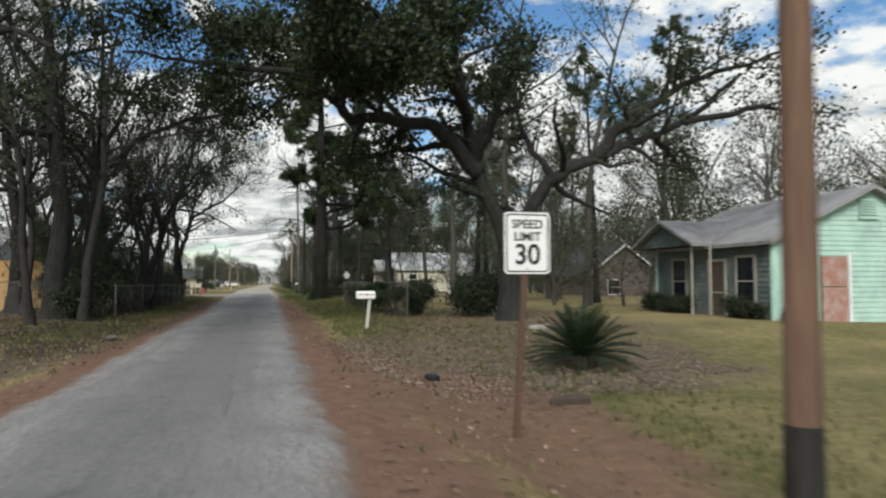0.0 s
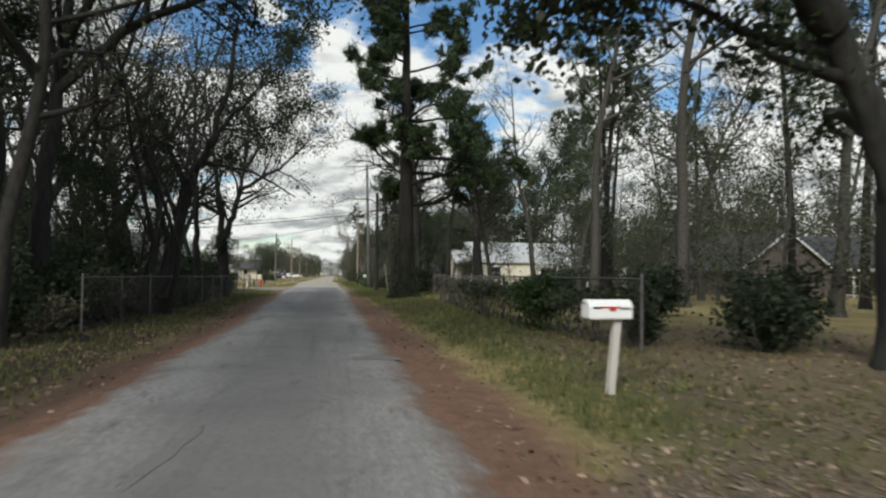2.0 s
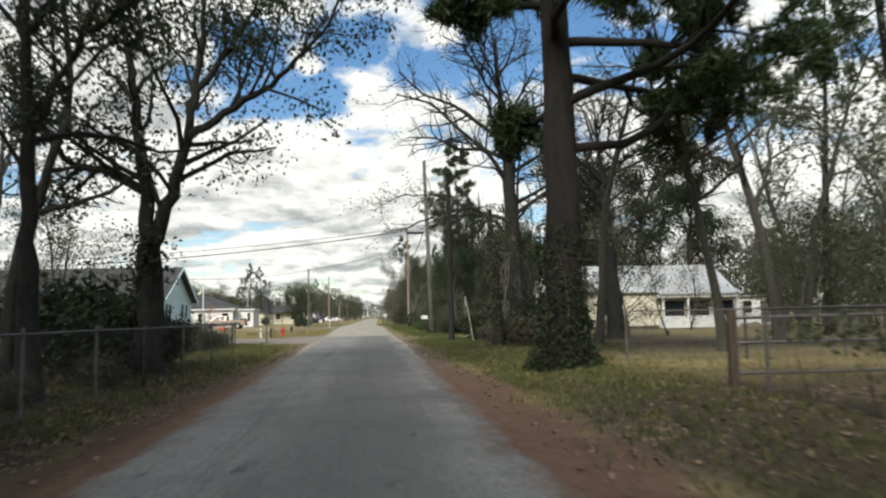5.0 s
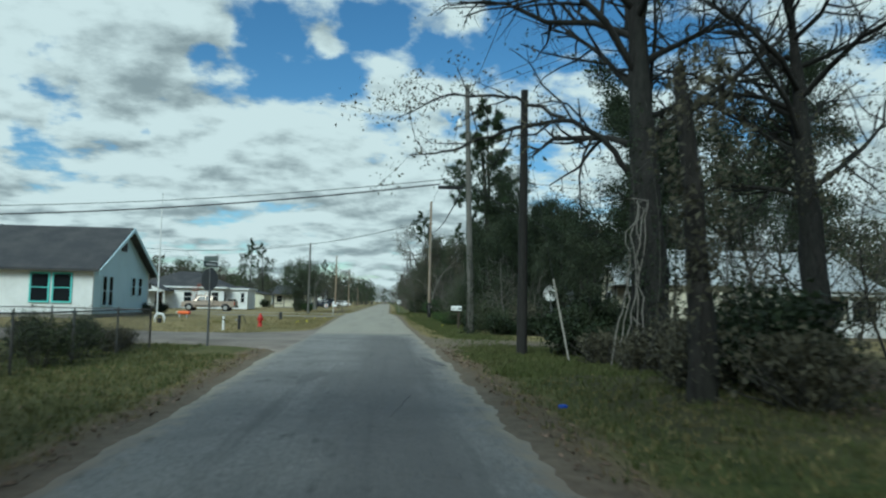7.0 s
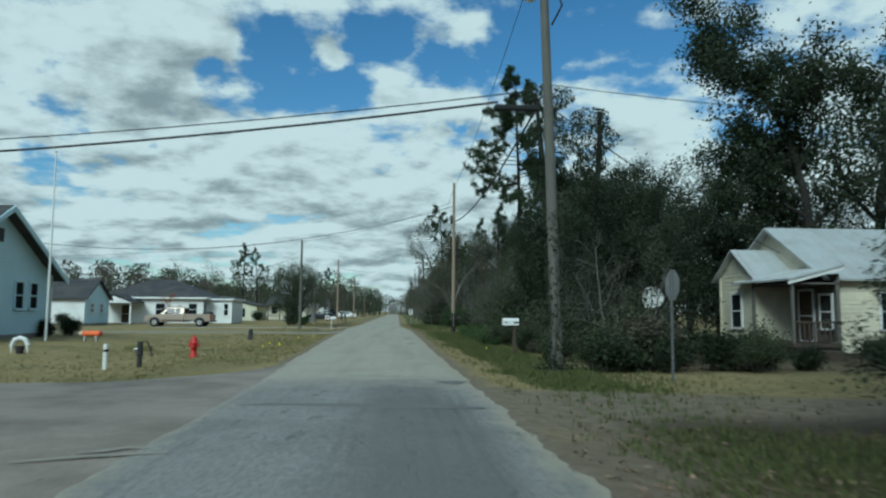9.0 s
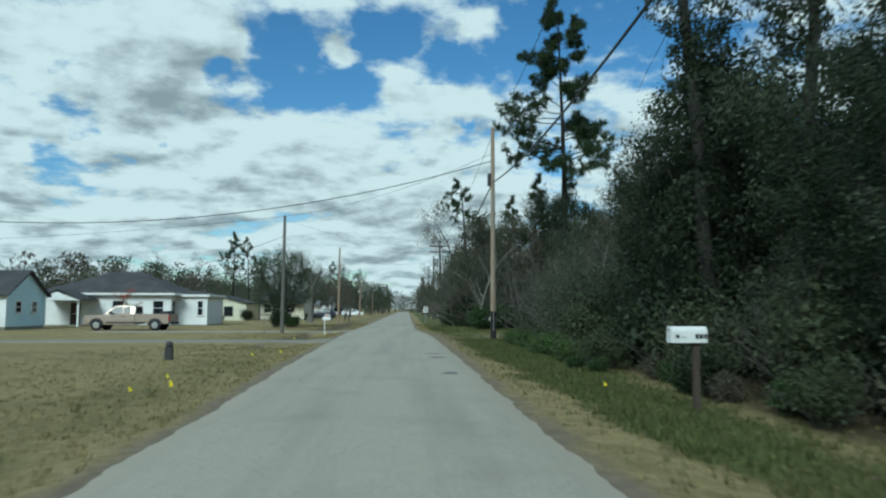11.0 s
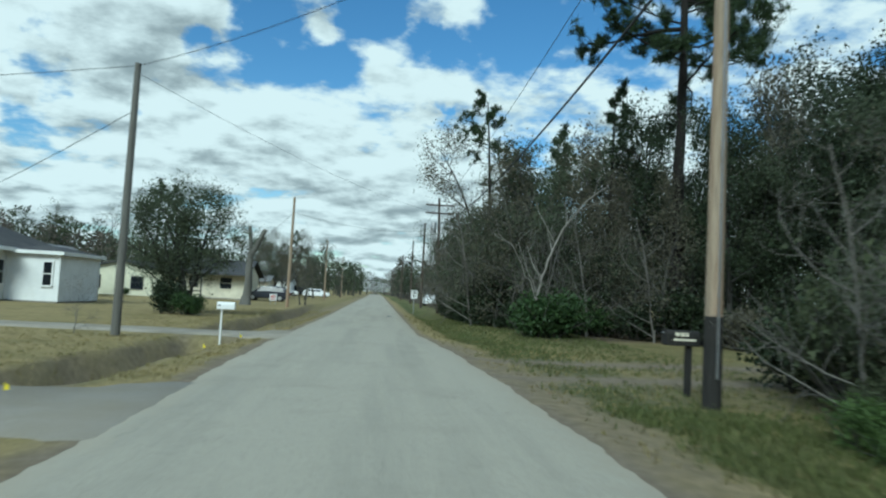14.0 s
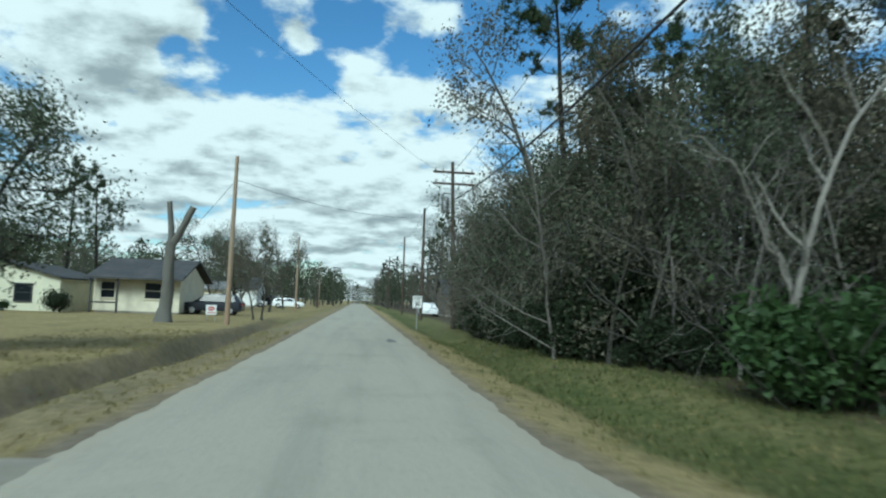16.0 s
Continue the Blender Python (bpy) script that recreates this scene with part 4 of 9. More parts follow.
def leaf_mesh(name, c, mat, size, r, parent=None, shape=0.55, droop=0.0, plain=True):
    n = len(c)
    d = r.normal(0, 1, (n, 3))
    d[:, 2] -= droop
    d /= np.linalg.norm(d, axis=1)[:, None]
    s = np.cross(d, r.normal(0, 1, (n, 3)))
    s /= np.linalg.norm(s, axis=1)[:, None] + 1e-9
    z = (size * (0.55 + 0.9 * r.rand(n)))[:, None]
    if plain:
        v = np.stack([c - d * z * 0.5 - s * z * shape * 0.5, c - d * z * 0.4 + s * z * shape * 0.5, c + d * z * 0.6], 1).reshape(-1, 3)
        return mesh_object(name, v, np.arange(3 * n).reshape(-1, 3), mat, parent)
    v = np.stack([c - d * z * 0.5, c - d * z * 0.05 - s * z * shape * 0.5, c + d * z * 0.5, c + d * z * 0.02 + s * z * shape * 0.5], 1).reshape(-1, 3)
    return mesh_object(name, v, np.arange(4 * n).reshape(-1, 4), mat, parent)


def tree_thing(name, label, category="tree", group=""):
    return tagged(new(name), label, category, group)


def slender(seed, tall, r0, leafy, mat_leaf, bark, label, name="tree", fork=0, az=None, lean=0.06, count=16, leaf_size=0.13, per=5, start=0.3, ratio=0.26, tips=3, group="roadside trees", spreadf=0.30, wander=0.07, thick=9.0, floor=-9.0):
    """A woodland tree: a straight or forked stem, thin limbs, a loose crown."""
    T = Tree(seed)
    r = T.r
    name = {"bare trees": "bare_tree", "brush trees": "brush", "woodland trees": "woodland_tree"}.get(group, name)
    ob = tree_thing(name, label, {"bare trees": "bare tree", "brush trees": "brush", "woodland trees": "woodland tree", "saplings": "sapling"}.get(group, "tree"), group)
    stems = []
    if fork:
        p, q, d = T.limb((0, 0, -0.15), (r.normal(0, lean), r.normal(0, lean), 1), fork + 0.15, r0, r0 * 0.85, 5, 0.04)
        for s in (-1, 1):
            a = r.rand() * 6.28 if az is None else az
            dd = unit(np.array([0.33 * s * math.cos(a), 0.33 * s * math.sin(a), 1.0]))
            stems.append(T.limb(p[-1] - d * 0.15, dd, tall - fork, r0 * 0.68, 0.02, 10, 0.10, 0.03))
    else:
        stems.append(T.limb((0, 0, -0.15), (r.normal(0, lean), r.normal(0, lean), 1), tall, r0, 0.02, 12, wander, 0.03))
    for p, q, d in stems:
        T.branch(p, np.minimum(q, thick), d, 0, 3, count, ratio, 0.95, start, 0.05, 0.22, 2, tips)
    # flared root
    T.paths.append((np.array([(0, 0, -0.2), (0, 0, 0.1), (0, 0, 0.6)]), np.array([r0 * 1.5, r0 * 1.25, r0 * 0.95]), 0))
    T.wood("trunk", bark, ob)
    T.tips = [q for q in T.tips if q[2] > floor]
    if leafy:
        T.leaves("crown", mat_leaf, per, leaf_size, spreadf, ob, limit=leafy)
    return ob


def pine(seed, tall, r0, label, clear=0.45, count=26, needle=5000, reach=0.2, group="pines", mat="needle", length=0.32, width=0.035, low=()):
    """A loblolly pine: a straight bole, bent limbs, needle tufts in plates."""
    T = Tree(seed)
    r = T.r
    ob = tree_thing("pine_tree", label, "pine", group)
    p, q, d = T.limb((0, 0, -0.2), (r.normal(0, 0.015), r.normal(0, 0.015), 1), tall, r0, 0.04, 16, 0.018)
    T.paths.append((np.array([(0, 0, -0.2), (0, 0, 0.15), (0, 0, 0.9)]), np.array([r0 * 1.45, r0 * 1.2, r0 * 0.96]), 0))
    for i in range(count):
        t = clear + (1 - clear) * (i + r.rand()) / count
        k = t * (len(p) - 1)
        a = min(int(k), len(p) - 2)
        b = p[a] + (p[a + 1] - p[a]) * (k - a)
        rr = q[a] + (q[a + 1] - q[a]) * (k - a)
        az = r.rand() * 6.28
        ln = tall * reach * (0.5 + 0.7 * r.rand()) * (1.2 - 0.9 * (t - clear) / (1 - clear))
        pts, rad, de = T.limb(b, (math.cos(az), math.sin(az), 0.02 + 0.28 * t), ln, max(rr * 0.35, 0.025), 0.012, 6, 0.14, 0.03, 1)
        T.branch(pts, rad, de, 1, 3, 7, 0.34, 0.85, 0.3, 0.03, 0.2, 2, 5)
    for z, az, ln, up in low:
        b = np.array([0, 0, z])
        pts, rad, de = T.limb(b, (math.cos(az), math.sin(az), up), ln, 0.13, 0.03, 8, 0.13, 0.0, 1)
        T.branch(pts, rad, de, 1, 3, 9, 0.33, 0.85, 0.3, 0.04, 0.2, 2, 5)
    T.wood("trunk", M["bark_pine"], ob, (11, 5, 3, 3))
    per = max(1, int(needle / max(1, len(T.tips))))
    T.needles("crown", M[mat], per, length, ob, needle, 0.22, width)
    return ob


def live_oak(x, y):
    """The big spreading oak by the drive: short forked bole, long low limbs over the road."""
    T = Tree(11)
    ob = tree_thing("live_oak", "broad live oak with dark trunk and low spreading limbs", "tree")
    T.path([(0.0, 0, -0.25), (0.05, 0, 1.3), (0.12, 0, 2.75)], 0.33, 0.36, 0, 4, 0.01)
    T.paths.append((np.array([(0, 0, -0.3), (0, 0, 0.1), (0.02, 0, 0.7)]), np.array([0.50, 0.40, 0.315]), 0))
    up = T.path([(0.02, 0, 1.7), (-0.12, 0, 2.5), (-0.8, 0.1, 3.9), (-1.25, 0.1, 6.1), (-1.65, 0.2, 8.0), (-1.9, 0.0, 9.6)], 0.25, 0.08, 0, 5, 0.03)
    out = T.path([(0.12, 0, 1.7), (0.28, 0, 2.5), (1.2, -0.1, 4.05), (2.7, -0.2, 4.8), (4.0, -0.3, 5.3), (5.5, -0.4, 5.9), (7.2, -0.8, 7.4)], 0.25, 0.06, 0, 5, 0.04)
    long = [T.path([(-0.9, 0, 4.2), (-2.0, -0.2, 5.35), (-3.4, -0.5, 5.5), (-4.8, -0.7, 5.45), (-5.8, -1.0, 6.5), (-8.0, -1.0, 6.5), (-10.2, -0.6, 6.8)], 0.24, 0.03, 1),
            T.path([(-1.2, 0, 5.7), (-2.2, -1.6, 6.8), (-4.0, -3.2, 7.2), (-6.2, -4.2, 7.5)], 0.18, 0.03, 1),
            T.path([(-1.4, 0.1, 6.6), (-3.0, 0.8, 7.6), (-5.2, 1.6, 8.0), (-7.6, 2.0, 8.6)], 0.17, 0.03, 1),
            T.path([(-1.5, 0.1, 7.2), (-2.2, -0.6, 8.6), (-3.6, -1.6, 9.6)], 0.13, 0.03, 1),
            T.path([(-1.0, 0.1, 5.0), (0.0, 0.3, 6.6), (0.9, 0.4, 8.4)], 0.13, 0.03, 1),
            T.path([(-0.9, 0.1, 4.6), (-0.6, -1.4, 6.0), (-0.8, -2.8, 7.0)], 0.14, 0.03, 1),
            T.path([(-1.7, -0.1, 5.0), (-3.0, 1.2, 5.0), (-4.6, 2.0, 4.6)], 0.11, 0.02, 1),
            T.path([(2.7, -0.2, 4.8), (3.5, -0.4, 5.8), (5.7, -0.8, 7.2), (8.4, -1.4, 8.0)], 0.20, 0.03, 1),
            T.path([(4.6, -0.3, 5.5), (5.6, 0.6, 5.0), (6.9, 1.2, 4.7)], 0.11, 0.02, 1),
            T.path([(5.5, -0.4, 5.9), (7.4, -1.6, 6.2), (9.4, -2.2, 6.0)], 0.12, 0.02, 1),
            T.path([(1.3, 0, 4.2), (1.0, 1.4, 5.6), (1.2, 2.6, 7.4)], 0.13, 0.03, 1)]
    for i, (q, rq, de) in enumerate(long + [up, out]):
        full = i < 5 or i in (7, 11)
        T.branch(q, rq, de, 1, 3, 17 if i < 3 else 12 if full else 8, 0.27 if full else 0.24, 0.95, 0.25, 0.05, 0.26, 3, 9 if i < 3 else 4 if full else 2)
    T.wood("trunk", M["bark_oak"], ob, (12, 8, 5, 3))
    T.leaves("crown", M["leaf_oak"], 14, 0.115, 0.28, ob, limit=52000, plain=False)
    ob.matrix_world = pose(x, y, gz(x, y)) @ Matrix.Diagonal((1.08, 1.08, 1.08, 1))
    return ob


def shrub(seed, w, h, n, size, mat, label, name="shrub", twigs=10, twig_mat="twig", group="shrubs", hollow=0.35):
    """A bush: many stems from the base, leaves in uneven clumps."""
    r = np.random.RandomState(seed)
    T = Tree(seed)
    ob = tree_thing(name, label, "shrub", group)
    for i in range(twigs):
        az = r.rand() * 6.28
        T.limb((0.12 * w * math.cos(az), 0.12 * w * math.sin(az), -0.05), (math.cos(az) * 0.45 * w, math.sin(az) * 0.45 * w, h * 0.8), h * (0.75 + 0.4 * r.rand()), 0.022, 0.006, 6, 0.16, 0.0, 2)
    T.wood("trunk", M[twig_mat], ob)
    k = 26
    cc = r.normal(0, 1, (k, 3))
    cc /= np.linalg.norm(cc, axis=1)[:, None]
    cc *= (hollow + (1 - hollow) * r.rand(k))[:, None]
    cc = cc * np.array([w * 0.42, w * 0.42, h * 0.42]) + np.array([0, 0, h * 0.52])
    c = cc[r.randint(0, k, n)] + r.normal(0, 1, (n, 3)) * np.array([w * 0.13, w * 0.13, h * 0.12])
    c = c[c[:, 2] > 0.02]
    leaf_mesh("crown", c, M[mat], size * 1.1, r, ob, 0.8)
    return ob


def scatter(patterns, places, lift=0.0, grow=0.2, seed=3):
    """First uses of each pattern take the pattern itself; the rest are copies."""
    r = random.Random(seed)
    used = set()
    for i, (x, y, *rest) in enumerate(places):
        ob = patterns[rest[1] if len(rest) > 1 and rest[1] is not None else r.randrange(len(patterns))]
        s = (rest[0] if rest and rest[0] else 1.0) * (1 - grow / 2 + grow * r.random())
        m = pose(x, y, gz(x, y) + lift, 0, 0, r.random() * 360) @ Matrix.Diagonal((s, s, s, 1))
        if ob.name in used:
            c = copy_thing(ob, m)
            c.matrix_basis = m
        else:
            ob.matrix_basis = m
            used.add(ob.name)


# -- roadside wood, first stretch
live_oak(8.92, 15.5)
thicket = [slender(21, 12.5, 0.15, 1000, M["leaf_olive"], M["bark_thin"], "slender dark tree with a loose olive crown", leaf_size=0.105, per=12),
           slender(22, 10.5, 0.11, 1000, M["leaf_olive"], M["bark_thin"], "thin leaning roadside tree with olive leaves", lean=0.22, leaf_size=0.105, per=12, start=0.2),
           slender(23, 13.5, 0.17, 1200, M["leaf_olive"], M["bark_thin"], "tall thin tree with sparse olive leaves", leaf_size=0.105, per=9),
           slender(24, 9.0, 0.09, 1700, M["leaf_dark"], M["bark_thin"], "young evergreen tree among the roadside thicket", leaf_size=0.105, per=13, start=0.3)]
bare = [slender(31, 14, 0.19, 0, None, M["twig"], "bare grey winter tree with fine twigs", group="bare trees", count=17, start=0.32, ratio=0.30),
        slender(32, 12, 0.15, 1500, M["leaf_brown"], M["twig"], "nearly bare tree holding a few brown leaves", group="bare trees", count=15, fork=3.0, leaf_size=0.13, per=1, ratio=0.30),
        slender(33, 16, 0.22, 900, M["leaf_olive"], M["twig"], "tall bare tree with a thin crown", group="bare trees", count=16, start=0.45, leaf_size=0.14, per=1, ratio=0.28)]


def bent_tree(seed, x, y, stems, leaves, label, mat="leaf_dark", size=0.075, count=12, ratio=0.30, tips=4, spread=0.25):
    """A crooked roadside tree: stems led through their bends. stems: (points, start radius, end radius)."""
    T = Tree(seed)
    ob = tree_thing("roadside_tree", label, "tree", "roadside trees")
    for i, (pts, r0, r1) in enumerate(stems):
        p, q, d = T.path(pts, r0, r1, 0, 5, 0.03)
        T.branch(p, np.minimum(q, 0.12), d, 1, 3, count if i else count // 2, ratio, 0.9, 0.45 if i == 0 else 0.2, 0.05, 0.24, 2, tips)
    r0 = stems[0][1]
    T.paths.append((np.array([(0, 0, -0.25), (0, 0, 0.1), (0, 0, 0.55)]), np.array([r0 * 1.6, r0 * 1.25, r0 * 0.97]), 0))
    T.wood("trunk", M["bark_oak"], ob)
    T.leaves("crown", M[mat], 9, size, spread, ob, limit=leaves)
    for c in ob.children:
        if c.name.startswith("branching"):
            tagged(c, kind="stuff")
    ob.matrix_basis = pose(x, y, gz(x, y))
    return ob


bent_tree(27, -4.45, 45.6, (([(0, 0, -0.1), (0.02, 0, 1.5), (-0.05, 0, 3.1)], 0.31, 0.27), ([(-0.05, 0, 2.8), (-0.2, 0, 4.4), (-0.35, 0, 6.3), (-0.7, 0.1, 8.1), (-1.1, 0.1, 11.0)], 0.2, 0.03),
                            ([(-0.02, 0, 2.8), (0.35, 0, 4.0), (0.85, -0.1, 5.7), (1.1, -0.1, 7.4), (1.3, 0, 11.0)], 0.2, 0.03), ([(-0.2, 0, 4.4), (-1.0, -0.1, 4.9), (-1.8, -0.2, 4.95), (-2.5, -0.3, 6.0), (-3.3, -0.3, 7.4)], 0.13, 0.02),
                            ([(0.85, -0.1, 5.7), (2.0, -0.4, 6.4), (3.1, -0.7, 7.0), (4.2, -1.0, 8.0), (5.0, -1.2, 9.8)], 0.11, 0.015), ([(1.05, -0.1, 6.9), (2.0, 0.2, 8.4), (3.0, 0.3, 10.4)], 0.09, 0.015)),
          14000, "forked roadside tree with sparse winter leaves", size=0.10, ratio=0.34, count=15, tips=6)
bent_tree(127, -4.2, 30.5, (([(0, 0, -0.1), (0.3, 0, 1.7), (0.75, 0, 2.8), (0.95, 0, 4.1), (1.55, -0.1, 5.3), (2.2, -0.3, 7.6), (2.4, -0.4, 9.5)], 0.21, 0.05), ([(1.5, -0.1, 5.2), (2.6, -0.6, 6.6), (3.9, -1.0, 7.6)], 0.08, 0.015), ([(0.9, 0, 4.0), (0.1, 0.3, 5.6), (-0.5, 0.4, 8.0)], 0.11, 0.02)),
          3000, "dark crooked tree leaning out over the road", ratio=0.30)
bent_tree(132, -5.0, 23.4, (([(0, 0, -0.1), (0.1, 0, 2.4), (0.3, 0, 4.6), (0.5, 0.1, 7.0), (0.4, 0.2, 11.5)], 0.24, 0.05), ([(0.35, 0, 5.2), (1.9, 0.1, 6.9), (3.6, 0.2, 7.6), (5.2, 0.1, 7.9), (6.6, 0.0, 8.6)], 0.13, 0.015), ([(0.5, 0.1, 6.4), (1.8, -0.6, 8.4), (3.4, -1.0, 9.6), (4.8, -1.2, 11.0)], 0.10, 0.015),
                            ([(0.3, 0, 4.8), (-0.9, 0.3, 6.6), (-1.8, 0.4, 8.8)], 0.09, 0.015), ([(3.6, 0.2, 7.6), (4.6, 0.8, 8.8), (5.4, 1.2, 10.0)], 0.06, 0.012)),
          16000, "dark old tree with long leafy limbs over the road", "leaf_dark", 0.10, 15, ratio=0.30, tips=6)
bent_tree(128, -5.1, 37.0, (([(0, 0, -0.1), (0.05, 0, 3.1), (0.42, 0, 5.7), (0.9, 0, 7.5), (1.2, 0, 10.5)], 0.16, 0.03), ([(0.1, 0, 3.4), (-0.7, 0.1, 5.4), (-1.2, 0.2, 8.0)], 0.09, 0.02), ([(0.9, 0, 7.5), (2.2, 0, 9.0), (3.8, 0.1, 10.4), (5.0, 0.1, 11.4)], 0.07, 0.012)), 9000, "slender dark tree curving upward by the fence", "leaf_dark", 0.095, 14, ratio=0.30)
bent_tree(129, -4.75, 40.5, (([(0, 0, -0.1), (-0.1, 0, 2.2), (-0.15, 0, 4.4), (-0.32, 0, 7.6), (-0.3, 0, 12.5)], 0.19, 0.03), ([(-0.15, 0, 4.6), (0.8, -0.1, 6.2), (1.6, -0.2, 8.6)], 0.08, 0.015), ([(-0.2, 0, 6.2), (1.2, -0.2, 8.4), (2.8, -0.3, 10.2), (4.4, -0.2, 12.0)], 0.08, 0.012), ([(0.8, -0.1, 6.2), (2.4, 0.6, 7.9), (4.0, 0.9, 9.0), (5.6, 1.0, 9.9)], 0.07, 0.012)), 12000, "straight dark roadside tree with a thin crown", size=0.095, ratio=0.28, count=14)
big = slender(28, 15, 0.42, 8500, M["leaf_dark"], M["bark_oak"], "large old roadside tree with deeply furrowed bark", lean=0.02, count=18, leaf_size=0.115, per=12, start=0.36, ratio=0.34)
scatter([big], [(-5.6, 22.0), (-8.6, 27.5, 0.8), (-6.0, 10.0, 0.95)], grow=0.05)
left_wood = [(-4.1, 19.6, 0.9), (-5.2, 18.2, 0.8), (-4.3, 23.2, 0.9), (-7.4, 20.4), (-8.8, 23.0), (-3.6, 29.4, 0.8), (-6.8, 30.4), (-7.2, 34.4), (-7.0, 38.2), (-4.3, 28.6, 0.9), (-6.4, 28.8), (-5.7, 32.2), (-4.6, 34.4, 0.9), (-6.4, 36.4), (-7.2, 40.6),
             (-6.6, 43.4, 1.0, 0), (-8.2, 41.8), (-8.8, 34.5), (-9.5, 38.5), (-8.2, 31.0), (-7.4, 24.8, 0.9), (-10.5, 43)]
sparse = [slender(25, 12.5, 0.15, 900, M["leaf_brown"], M["bark_thin"], "dark winter tree with a thin browning crown", leaf_size=0.095, per=4),
          slender(26, 11.0, 0.13, 700, M["leaf_olive"], M["bark_thin"], "crooked dark tree with few winter leaves", lean=0.15, leaf_size=0.09, per=3, fork=2.6)]
scatter(thicket, [p for p in left_wood if p[1] < 28.5], seed=5)
scatter(sparse, [p[:3] for p in left_wood if p[1] >= 28.5], seed=105)
scatter(bare, [(-9, 48), (-12, 46), (-14, 40), (-12, 33, 0.9), (-13, 54), (-16, 50), (-18, 36), (-22, 44), (-11, 24, 1.1), (-16, 28), (-24, 30)], seed=6)
low = [shrub(41, 1.8, 1.6, 3000, 0.10, "leaf_dark", "dense dark evergreen roadside shrub"), shrub(42, 1.5, 1.2, 4200, 0.08, "leaf_green", "rounded leafy green shrub"),
       shrub(43, 2.2, 2.0, 3600, 0.085, "leaf_olive", "loose olive-brown winter brush", twigs=22), shrub(44, 1.7, 1.2, 1500, 0.085, "leaf_brown", "dry brown brush with tangled stems", twigs=30)]
dark, green, olive, dry = low
scatter([dark, dry], [(-4.3, 24.3, 0.8), (-4.5, 27.6, 0.9), (-4.4, 33.0, 0.45, 1), (-4.3, 36.0, 0.4), (-4.5, 39.4, 0.5, 1), (-4.4, 42.4, 0.6), (-5.2, 43.8, 1.0, 0), (-6.2, 47.6, 1.4, 0), (-5.0, 48.6, 0.9, 0), (-7.0, 46.4, 1.6, 0), (-5.5, 46.2, 1.2, 0)], seed=7)

rs = random.Random(77)
low_growth = [(rs.uniform(-9.5, -4.7), 18 + 13 * rs.random() ** 0.8, rs.uniform(0.8, 1.4)) for _ in range(60)]
low_growth = [p for p in low_growth if p[0] > 2.6 - 0.348 * (p[1] - 1.2)]
scatter([dark, dark, dry], low_growth + [(rs.uniform(-10, -6.5), rs.uniform(32, 44), rs.uniform(0.5, 0.8)) for _ in range(7)], seed=78)
scatter([dark, dry], [(-4.35 - 0.4 * rs.random(), y, rs.uniform(0.5, 0.8)) for y in np.arange(19.5, 30, 1.05)], seed=178)
# low shrubs added to stand in for the shade behind the fence
scatter([dark, dry], [(-4.0 - 0.25 * rs.random(), y, rs.uniform(0.36, 0.55)) for y in np.arange(26.5, 37, 0.8)], seed=179)
# -- right side, first stretch: hedge on the fence, pines, bare wood behind
scatter([dark, green], [(6.6, 17.2, 0.55, 0), (6.6, 18.6, 0.5, 0), (8.2, 17.4, 0.8), (9.0, 18.4, 0.9, 0),
                        (9.5, 31, 1.0, 0), (12.5, 31, 1.0, 0), (11, 27, 0.9, 0), (7.8, 45.5, 0.5)], seed=8)
old_pine = pine(51, 21, 0.46, "tall old pine with ivy at its foot", clear=0.42, count=32, needle=105000, low=((4.8, 0.15, 6.6, 0.10), (5.8, -0.5, 6.6, 0.12), (6.5, 0.55, 6.4, 0.06), (7.3, -0.1, 6.0, 0.08), (7.3, 4.6, 4.0, 0.1), (8.2, 2.6, 2.6, 0.2), (5.6, 1.5, 3.4, 0.1)))
old_pine.matrix_basis = pose(5.0, 43.4, gz(5.0, 43.4))
pines = [pine(52, 19, 0.25, "tall straight pine with a high crown", clear=0.55, count=22, needle=12000), pine(53, 16, 0.22, "pine with layered dark needle plates", clear=0.35, count=26, needle=15000)]
scatter(pines, [(14.5, 63.5, 1.6, 0), (17, 46, 1.0, 0), (19, 50), (24, 62), (34, 66), (29, 40, 1.0, 0), (42, 58), (22, 36, 0.9, 0)], seed=9)
scatter(bare, [(9.5, 24.5, 0.9), (11.5, 29), (9.2, 34, 0.9), (12.5, 36), (15, 33, 1.1), (18, 40), (22, 44, 1.1), (14, 50), (10.5, 47, 0.8), (26, 33), (31, 45), (38, 38), (36, 60), (44, 48), (28, 56), (20, 58), (40, 72), (48, 66), (17, 27, 0.9),
               (33, 26, 1.1), (40, 22), (46, 32), (30, 98), (24, 101), (36, 92), (42, 84), (28, 70), (34, 76), (22, 21, 0.9), (50, 20), (32, 14)], seed=10)

brush = [slender(36, 5.0, 0.06, 2200, M["leaf_brown"], M["twig"], "grey-brown winter brush tree with fine twigs", group="brush trees", count=11, start=0.05, ratio=0.44, leaf_size=0.085, per=3),
         slender(37, 6.0, 0.07, 2800, M["leaf_grey"], M["twig"], "low olive understory tree in the winter wood", group="brush trees", count=11, start=0.05, ratio=0.42, leaf_size=0.09, per=4)]
pale_brush = slender(38, 6.2, 0.05, 0, None, M["twig_pale"], "tangle of pale bare winter twigs", group="brush trees", count=13, start=0.05, ratio=0.42)
rr = random.Random(44)
under = [(rr.uniform(13, 46), rr.uniform(22, 76)) for _ in range(60)]
under = [(x, y, rr.uniform(0.8, 1.5)) for x, y in under if not (26 < x < 54 and 47 < y < 62) and not (11.5 < x < 36 and 20 < y < 22)]
